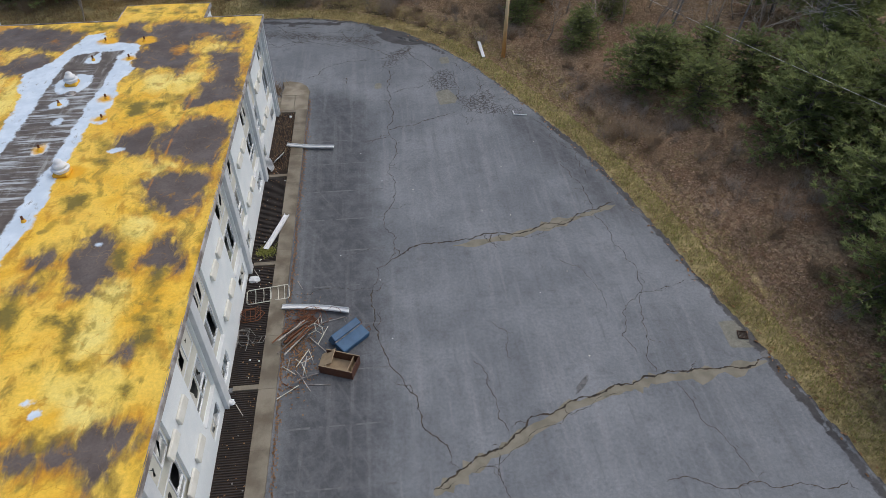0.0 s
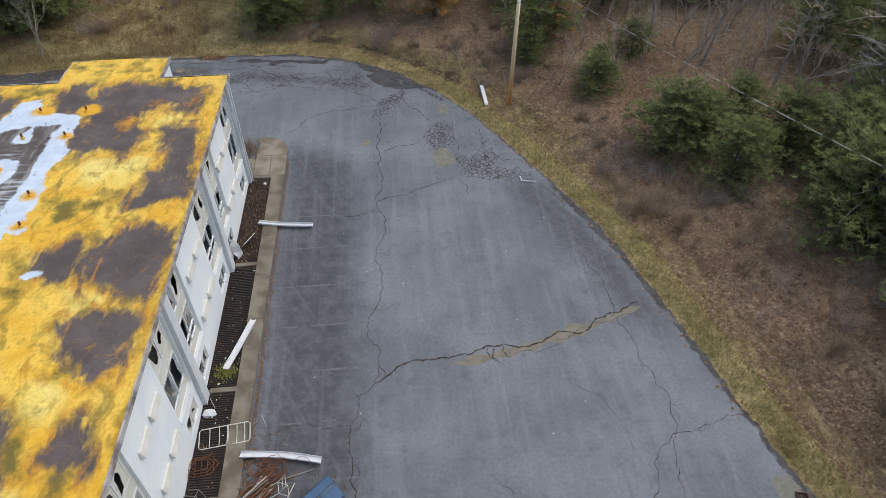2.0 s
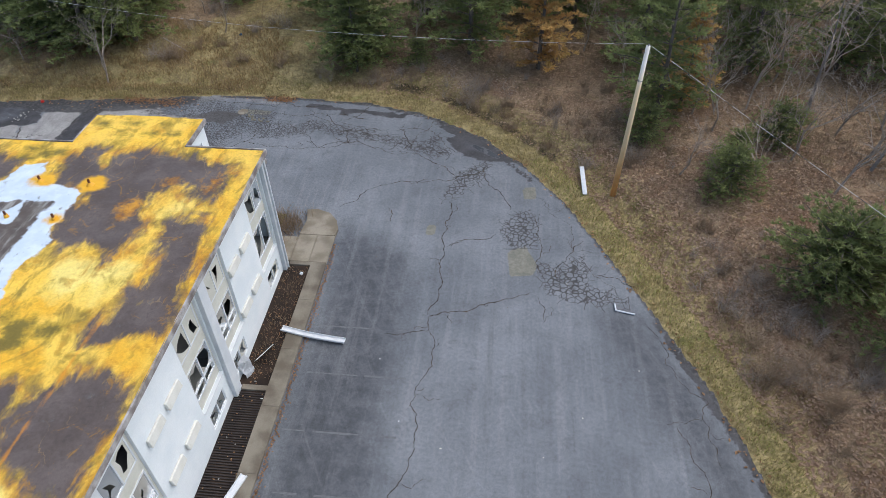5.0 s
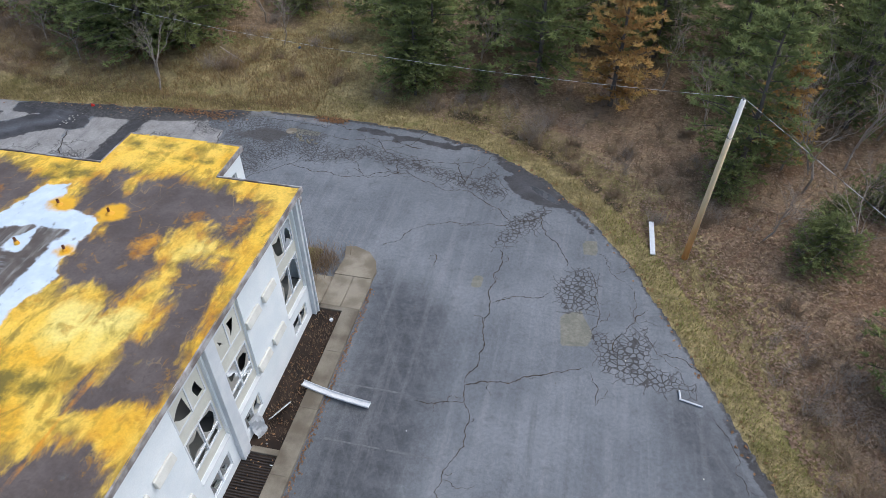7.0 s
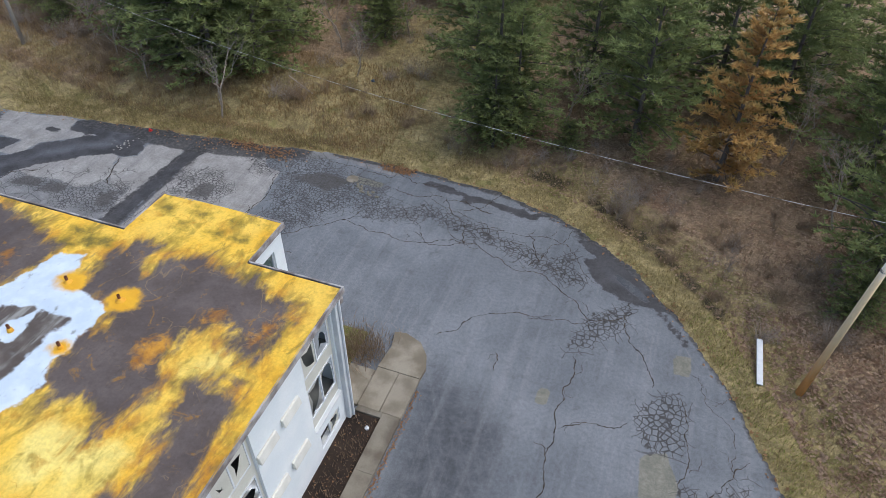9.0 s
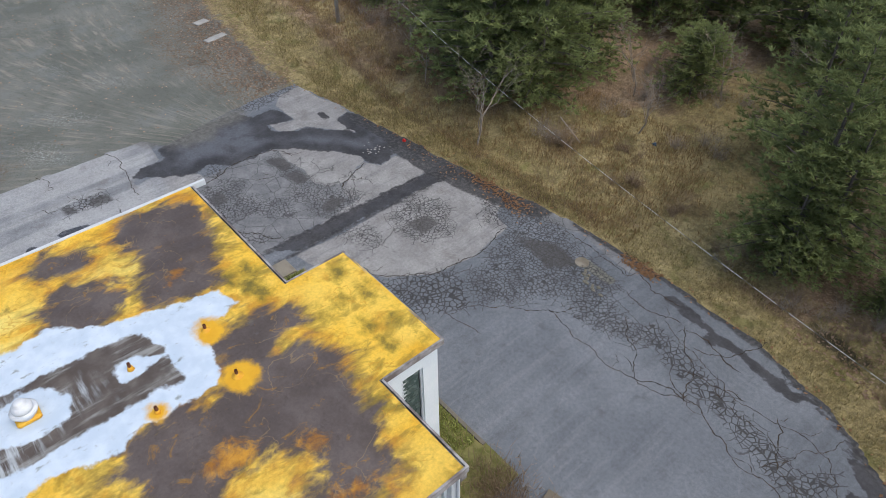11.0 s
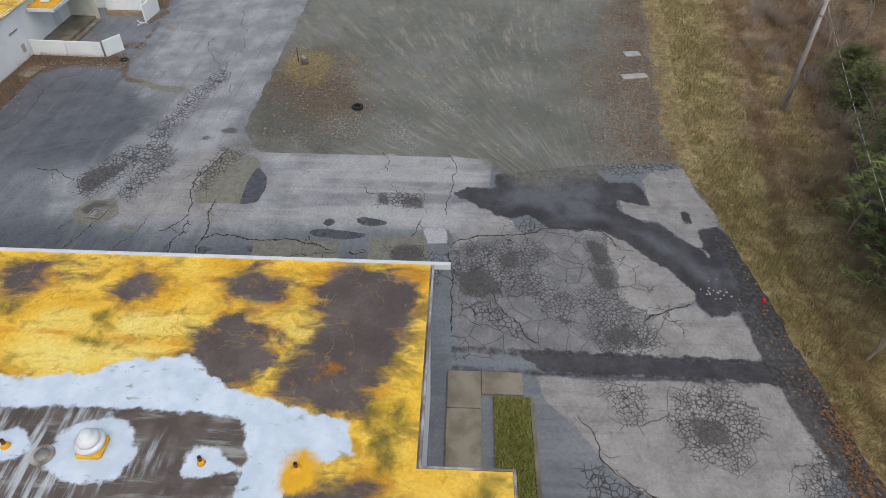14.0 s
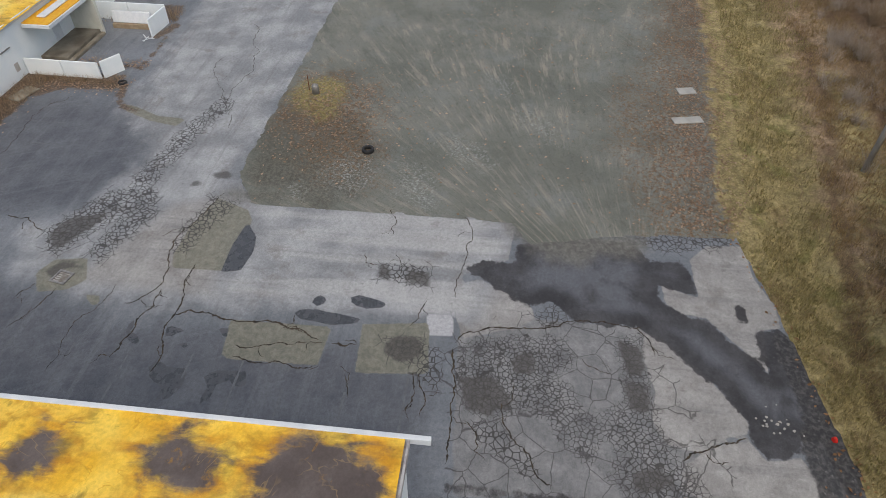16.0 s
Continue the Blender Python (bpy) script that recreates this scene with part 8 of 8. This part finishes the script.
plant(small, [(16.9, 40.2, 1.2), (18.5, 40.6, 0.95), (19.2, 36.5, 0.95), (23.5, 38.6, 1.15), (-22.0, 72.0, 1.1), (22.2, 42.4, 0.75), (23.4, 31.0, 1.5), (25.6, 33.5, 1.45), (27.5, 30.6, 1.5), (24.2, 23.6, 1.45), (26.6, 26.4, 1.5), (21.6, 18.4, 1.2), (14.1, 47.8, 0.75), (-23.1, 74.3, 0.9), (14.9, 50.4, 0.5), (-48.5, 66.3, 0.8),
              (-52, 67, 0.7), (-5.4, 62.2, 0.5), (20.6, 13, 1.2), (26.4, 36.0, 1.3), (23.6, 15.4, 1.2), (18.0, 52.4, 0.7), (28.4, 38.0, 1.2), (10.0, 52.6, 0.6)])
rusty = [pine("browned_pine", 9.5, 3.3, 21, RUSTY_PINE, "pine with orange-brown dying needles", 18, 0.06, 0.30)]
plant(rusty, [(3.6, 61.6, 1.05), (12.9, 56.6, 0.75)])
bare = [bare_tree("bare_tree", 7.5, s, "thin pale leafless sapling in the leaf litter", 0.42, TWIG) for s in (33.5, 33.93, 33, 34)]
def leaning_tree(x, y, tall, lean, turn, seed, label, material, limbs=26):
    """A leaning trunk with long bare side limbs."""
    rng = random.Random(seed)
    t = thing("dead_tree", pose(x, y, lie(x, y), 0, 0, turn), label, "dead tree", "leafless trees")
    trunk, tf, wood, wf = [], [], [], []
    way = Vector((math.sin(radians(lean)), 0, math.cos(radians(lean))))
    q = Vector((0, 0, -0.2))
    for k in range(6):
        n = q + (way + Vector((rng.gauss(0, 0.03), rng.gauss(0, 0.03), 0))) * tall / 6
        tube(trunk, tf, q, n, 0.11 - 0.015 * k, 0.095 - 0.015 * k, 7)
        for _ in range(limbs // 6):
            s = q.lerp(n, rng.random())
            d = Vector((rng.gauss(0, 0.5), rng.choice((-1, 1)) * rng.uniform(0.5, 1), rng.gauss(0.15, 0.25))).normalized()
            reach = tall * rng.uniform(0.16, 0.36) * (0.5 + 0.6 * k / 5)
            m = s + d * reach * 0.6
            e = m + (d + Vector((0, 0, -0.25))) * reach * 0.5
            tube(wood, wf, s, m, 0.026, 0.018, 3)
            tube(wood, wf, m, e, 0.018, 0.008, 3)
            for _ in range(3):
                b0 = s.lerp(m, rng.uniform(0.4, 1))
                tube(wood, wf, b0, b0 + (d + Vector((rng.gauss(0, 0.5), rng.gauss(0, 0.5), rng.gauss(0, 0.3)))).normalized() * reach * 0.35, 0.012, 0.006, 3)
        q = n
    raw("trunk", trunk, tf, PALE_BARK, t)
    raw("crown", wood, wf, material, t)
    return t


leaning_tree(27.6, 39.4, 8.6, 8, 30, 1, "dead grey tree leaning over the pines, with pale bare limbs", PALE_TWIG, 84)
leaning_tree(22.3, 49.48, 8.0, 14, 30, 2, "dark leaning trunk with pale bare limbs in the woods", TWIG, 36)
leaning_tree(20.4, 55.1, 8.5, 5, 190, 3, "dark upright trunk with pale bare limbs in the woods", TWIG, 30)
leaning_tree(25.3, 44.74, 8.0, 20, 40, 4, "dark leaning trunk with thin bare limbs in the woods", TWIG, 30)
plant(bare, [(11.8, 49.44, 0.75), (22.8, 51, 1.1), (20.6, 56.1, 1.2), (24, 45.86, 1.0), (27.5, 49.5, 1.1), (17.03, 52.79, 0.9), (-28.3, 58.6, 0.95), (14.38, 53.66, 1.0), (19.61, 47.26, 1.0), (26.5, 54.5, 1.2), (26, 42.68, 1.0), (30.5, 44.5, 1.1), (14.96, 57.5, 1.0), (22.5, 64.5, 1.2), (32.5, 37.13, 1.1), (28.5, 60.5, 1.2),
             (-21.78, 66.28, 0.8), (-40.5, 63, 0.8), (-36, 60.8, 0.6), (18.5, 64.5, 1.2), (13.41, 60.5, 0.9), (-46, 66, 0.9), (25, 36.52, 0.9), (34.5, 48.5, 1.2), (-6.17, 64.86, 0.8), (15.77, 48.33, 0.8), (18.32, 50.6, 0.9), (13.56, 55.8, 0.9), (16.92, 55.9, 1.0), (21.5, 53, 1.0), (24.3, 53.5, 1.1), (19.5, 59.5, 1.1), (24.9, 48.5, 0.9), (21.87, 44, 0.8), (28.1, 46.1, 1.0), (15.79, 61.1, 1.0), (9.7, 58.97, 0.8), (21.1, 67, 1.2), (26.5, 63.5, 1.2), (7.02, 64, 0.9), (30, 57, 1.1), (28.5, 39.57, 0.9), (-44, 64.5, 0.7), (-53, 66, 0.8), (-57, 68, 0.9), (-62, 68.5, 0.9), (-66, 70, 1.0), (-50, 69, 0.9), (-60, 72, 1.1), (-70, 71, 1.0), (-20.18, 72.73, 0.8), (-24.6, 69.5, 0.8), (-15.49, 75.77, 0.8)])
thicket = [shrub("shrub", 1.5, 1.9, s, "leafless brown brushy shrub on the verge", BRUSH) for s in (43.5, 44.5, 43, 44)]
plant(thicket, [(13.74, 34.86, 1.25), (14.65, 36.19, 1.0), (2.43, 53.88, 0.7), (-24.8, 62, 1.1), (-40.3, 61, 1.2), (1.09, 55.33, 0.6), (3.67, 52.64, 0.6), (15.73, 33.44, 0.9), (-0.67, 56.86, 0.6), (5.14, 51.64, 0.7), (9.74, 50.17, 0.7), (12.34, 44.76, 0.7), (-42, 63, 1.1), (7.69, 54.3, 0.8), (13.38, 41.23, 0.6), (-33.5, 59.8, 0.9), (4.52, 56.19, 0.8), (17.7, 30.17, 0.8), (-12.08, 61.48, 0.8), (-16.02, 61.56, 0.6), (-5.41, 60.34, 0.7), (11.47, 52.9, 0.8), (-46, 65, 1.0), (-50.5, 65.5, 1.1), (-55, 66.6, 1.2), (-59, 67.4, 1.2), (-63.5, 68, 1.2), (-68, 69, 1.3), (-73, 70, 1.3), (-52, 68, 1.2), (-57.5, 70, 1.3), (-64, 71.5, 1.3), (-43, 66, 1.1), (-38.5, 62.6, 0.9), (-20.75, 63.82, 0.6), (-18.66, 61.9, 0.6), (-8.1, 60.34, 0.7), (0.46, 59.9, 0.8), (7.73, 59.06, 0.8), (16.27, 38.63, 0.8), (17.58, 35.69, 0.9), (18.88, 31.84, 0.8), (18.46, 24.25, 0.8), (19.73, 21.03, 0.9), (13.98, 48.3, 0.7), (6.49, 53.9, 0.7), (-1.91, 57.99, 0.6), (1.75, 56.57, 0.6)])


rng = random.Random(91)
more = []
while len(more) < 46:
    x, y = rng.uniform(-14, 24), rng.uniform(16, 64)
    if -11 < float(in_poly(np.array([[x, y]]), FLAT)[0]) < -2.8:
        more.append((x, y, rng.uniform(0.45, 0.95)))
field_brush = [(rng.uniform(-72, -41), rng.uniform(63, 70), rng.uniform(0.8, 1.3)) for _ in range(26)] + [(rng.uniform(-28, -8), rng.uniform(66, 76), rng.uniform(0.6, 1.0)) for _ in range(12)]
more += field_brush + [(-25.3, 62.4, 0.95), (-24.9, 62.1, 0.7)]
wisps = [shrub("brush_shrub", 1.7, 1.6, s, "pale thin-stemmed brush among fallen leaves", TWIG, 160) for s in (51, 52, 53)]
plant(wisps, more)


def blades(name, spots, tall, wide, material, label, seed, category):
    """Loose blades or stems as one sheet of growth."""
    rng = random.Random(seed)
    pts = np.array([(x, y) for x, y in spots])
    z = height(pts)
    verts, faces = [], []
    for (x, y), h0 in zip(spots, z):
        a, lean = rng.uniform(0, 6.28), rng.uniform(0.2, 1.0)
        h = tall * rng.uniform(0.5, 1.3)
        w = wide * rng.uniform(0.6, 1.4)
        dx, dy = math.cos(a), math.sin(a)
        b = len(verts)
        verts += [(x - dy * w, y + dx * w, h0 - 0.02), (x + dy * w, y - dx * w, h0 - 0.02), (x + dx * h * lean, y + dy * h * lean, h0 + h)]
        faces.append((b, b + 1, b + 2))
    ob = raw(name, verts, faces, material)
    return tagged(ob, label, category, kind="stuff")


def along(line, half, count, rng, pull=1.0):
    """Random places in a band beside a line."""
    lengths = [math.dist(a, b) for a, b in zip(line, line[1:])]
    out = []
    for (a, b), l in zip(zip(line, line[1:]), lengths):
        n = (-(b[1] - a[1]) / l, (b[0] - a[0]) / l)
        for _ in range(int(count * l / sum(lengths))):
            t, s = rng.random(), half[0] + (half[1] - half[0]) * rng.random() ** pull
            out.append((a[0] + (b[0] - a[0]) * t - n[0] * s, a[1] + (b[1] - a[1]) * t - n[1] * s))
    return out


rng = random.Random(77)
EDGE = EAST_EDGE[2:]
verge = along(EDGE, (0.02, 3.6), 38000, rng, 1.15)
lot_depth = in_poly(np.array(verge), LOT)
verge = [q for q, dd in zip(verge, lot_depth) if dd < 0.08 and noise.noise(Vector((q[0] * 0.6, q[1] * 0.6, 12))) > rng.uniform(-0.6, 0.0)]
blades("dry_grass", verge, 0.16, 0.018, STRAW, "matted dry straw-coloured grass along the asphalt", 3, "grass")
green = along(EDGE[:12], (0.15, 1.6), 7000, rng)
blades("green_grass", [q for q, dd in zip(green, in_poly(np.array(green), LOT)) if dd < 0], 0.12, 0.016, GREEN_GRASS, "yellow-green grass strip beside the lot", 4, "grass")
field_spots = [(rng.uniform(-82, -16), rng.uniform(55, 68)) for _ in range(95000)]
open_field = [q for q, a, b in zip(field_spots, in_poly(np.array(field_spots), GRAVEL), in_poly(np.array(field_spots), LOT)) if a < -1.5 and b < -0.1]
open_field = [q for q in open_field if noise.noise(Vector((q[0] * 0.55, q[1] * 0.55, 12))) + 0.5 * noise.noise(Vector((q[0] * 1.7, q[1] * 1.7, 14))) > rng.uniform(-0.45, 0.05)]
FURROW_Y = lambda x: 57.6 + max(0, -x - 36) * 0.19
near_furrow = [q[1] < FURROW_Y(q[0]) + 1.2 * noise.noise(Vector((q[0] * 0.3, q[1] * 0.3, 8))) for q in open_field]
blades("tall_grass", [q for q, k in zip(open_field, near_furrow) if k], 0.22, 0.02, STRAW, "rough straw-coloured grass between lot and furrow", 5, "grass")
blades("field_grass", [q for q, k in zip(open_field, near_furrow) if not k], 0.26, 0.02, BROWN_GRASS, "rough tawny brown field grass", 17, "grass")
glade = [(rng.gauss(-16, 4), rng.uniform(60, 84)) for _ in range(6000)]
blades("glade_grass", glade, 0.25, 0.022, BROWN_GRASS, "dry grass in a clearing between the pines", 6, "grass")


def litter(name, spots, size, material, label, seed, lift=0.012, ground_z=None):
    rng = random.Random(seed)
    z = np.where(in_poly(np.array(spots), LOT) > 0, 0.0, height(np.array(spots))) if ground_z is None else [ground_z] * len(spots)
    verts, faces = [], []
    for (x, y), h0 in zip(spots, z):
        a, s = rng.uniform(0, 6.28), size * rng.uniform(0.5, 1.3)
        u, v = (math.cos(a) * s, math.sin(a) * s), (-math.sin(a) * s * 0.6, math.cos(a) * s * 0.6)
        b = len(verts)
        verts += [(x - u[0], y - u[1], h0 + lift), (x + v[0], y + v[1], h0 + lift + s * rng.uniform(0, 0.6)), (x + u[0], y + u[1], h0 + lift + s * rng.uniform(0, 0.5)), (x - v[0], y - v[1], h0 + lift + s * rng.uniform(0, 0.3))]
        faces.append((b, b + 1, b + 2, b + 3))
    return tagged(raw(name, verts, faces, material), label, "leaves", kind="stuff")


wood_floor = [(rng.uniform(-8, 36), rng.uniform(8, 66)) for _ in range(60000)] + [(rng.uniform(5, 20), rng.uniform(14, 52)) for _ in range(30000)]
drift = [(rng.gauss(-14.4, 0.55), rng.gauss(56.75, 0.2)) for _ in range(300)] + [(rng.gauss(-24.6, 1.0), rng.gauss(56.0, 0.3)) for _ in range(240)] + [(rng.gauss(-27.5, 1.5), rng.gauss(55.4, 0.5)) for _ in range(70)] + [(rng.gauss(-22.4, 0.7), rng.gauss(55.8, 0.4)) for _ in range(160)]
rim_line = along(EAST_EDGE[2:], (-0.6, 0.3), 420, rng, 0.8)
litter("rim_drift", drift + rim_line, 0.085, ORANGE_LEAF, "orange-brown leaves drifted at the rim of the lot", 25, 0.02)
litter("leaf_litter", [q for q, dd in zip(wood_floor, in_poly(np.array(wood_floor), FLAT)) if dd < -1.6], 0.10, LEAF, "brown fallen leaves under the trees", 8)
mound = [(rng.gauss(-52, 2.6), rng.gauss(30.8, 2.2)) for _ in range(1500)]
for x, y in along([(-43, 52.4), (-50, 53), (-56, 54.2), (-66, 56), (-80, 57)], (-0.1, 0.1), 7000, rng):
    y += rng.gauss(0, 1.5)
    if noise.noise(Vector((x * 0.35, y * 0.35, 40))) > rng.uniform(-0.5, 0.25):
        mound.append((x, y))
mound += [(rng.uniform(-74, -42), rng.uniform(36, 54)) for _ in range(500)]
litter("gravel_leaves", [q for q, dd in zip(mound, in_poly(np.array(mound), LOT)) if dd < -0.2], 0.09, LEAF, "brown leaves drifted over the gravel", 9)
kerb_line = [(-7.41 + abs(rng.gauss(0, 0.11)) + 0.3 * max(0, noise.noise(Vector((k * 0.003, 0, 5)))), 6 + 36 * k / 1100) for k in range(1100)]
heap = [(rng.gauss(-6.7, 0.45), rng.gauss(18.8, 1.3)) for _ in range(900)]
litter("kerb_drift", kerb_line + [q for q in heap if q[0] > -7.4], 0.055, ORANGE_LEAF, "dead leaves drifted against the walk", 16, 0.012, 0.0)
kerb_leaves = [(rng.uniform(EX + 0.1, KX0), rng.uniform(33, 40)) for _ in range(110)] + [(rng.uniform(EX + 0.1, KX0), rng.uniform(9, 33)) for _ in range(160)]
litter("kerb_leaves", kerb_leaves, 0.05, ORANGE_LEAF, "dead leaves gathered along the kerb and beds", 10, 0.012, 0.075)

# low woody undergrowth in the litter
under = [(rng.uniform(-12, 34), rng.uniform(10, 72)) for _ in range(46000)]
under = [q for q, dd in zip(under, in_poly(np.array(under), FLAT)) if dd < -2.2 and noise.noise(Vector((q[0] * 0.25, q[1] * 0.25, 20))) > -0.12]
blades("undergrowth", under, 0.5, 0.014, WEED, "thin brown undergrowth among the leaves", 21, "undergrowth")
back = [(rng.uniform(-60, -18), rng.uniform(58, 76)) for _ in range(9000)]
blades("field_weeds", [q for q in back if noise.noise(Vector((q[0] * 0.2, q[1] * 0.2, 30))) > 0.02], 0.55, 0.014, WEED, "brown weeds in the field", 22, "undergrowth")
lawn = [(rng.uniform(-25.4, -18.5), rng.uniform(42.65, 44)) for _ in range(5200)] + [(rng.uniform(-18.5, -12.7), rng.uniform(42.7, 44)) for _ in range(1500)]
wall_weeds = [(rng.uniform(-54.4, -46), rng.uniform(9.4, 11.2)) for _ in range(1500)] + [(rng.gauss(-54.1, 0.3), rng.uniform(10, 16)) for _ in range(1100)] + [(rng.gauss(-64.4, 0.6), rng.uniform(9.6, 16)) for _ in range(900)]
flat_height, height = height, lambda q: np.full(len(q), 0.0)
blades("wall_weeds", [q for q in wall_weeds if not (-54.9 < q[0] < -54.2 and q[1] < 15.7)], 0.34, 0.016, WEED, "dead brown weeds along the low building", 26, "weeds")
wall_leaves = [(rng.uniform(-54.3, -46), 9.4 + abs(rng.gauss(0, 0.9))) for _ in range(900)] + [(rng.gauss(-53.6, 0.5), rng.uniform(11, 17)) for _ in range(700)] + [(rng.gauss(-56.6, 0.4), rng.uniform(11.8, 17)) for _ in range(400)]
litter("wall_leaves", wall_leaves, 0.07, LEAF, "dead leaves in the dirt by the low building", 27, 0.012, 0.0)
height = lambda q: np.full(len(q), 0.09)
blades("lawn_grass", lawn, 0.18, 0.03, GREEN_GRASS, "long yellow-green lawn grass by the end wall", 12, "grass")
tip = [(rng.gauss(-10.6, 0.8), rng.gauss(43.2, 0.6)) for _ in range(1500)]
blades("dead_weeds", [q for q in tip if not (-9.4 < q[0] and q[1] < 44) and q[1] > 40.3], 0.45, 0.012, WEED, "brown dead weeds at the end of the walk", 13, "weeds")
bed_weeds = [(rng.uniform(-9.35, -8.3), rng.uniform(33, 40)) for _ in range(700)]
blades("bed_weeds", bed_weeds, 0.14, 0.012, WEED, "dead weed stalks in the bed", 14, "weeds")
moss = [(rng.gauss(-8.8, 0.28), rng.gauss(25.55, 0.22)) for _ in range(700)]
blades("bed_moss", [q for q in moss if -9.4 < q[0] < -8.25], 0.12, 0.02, GREEN_GRASS, "mossy green weeds at the end of a bed", 15, "weeds")
height = flat_height
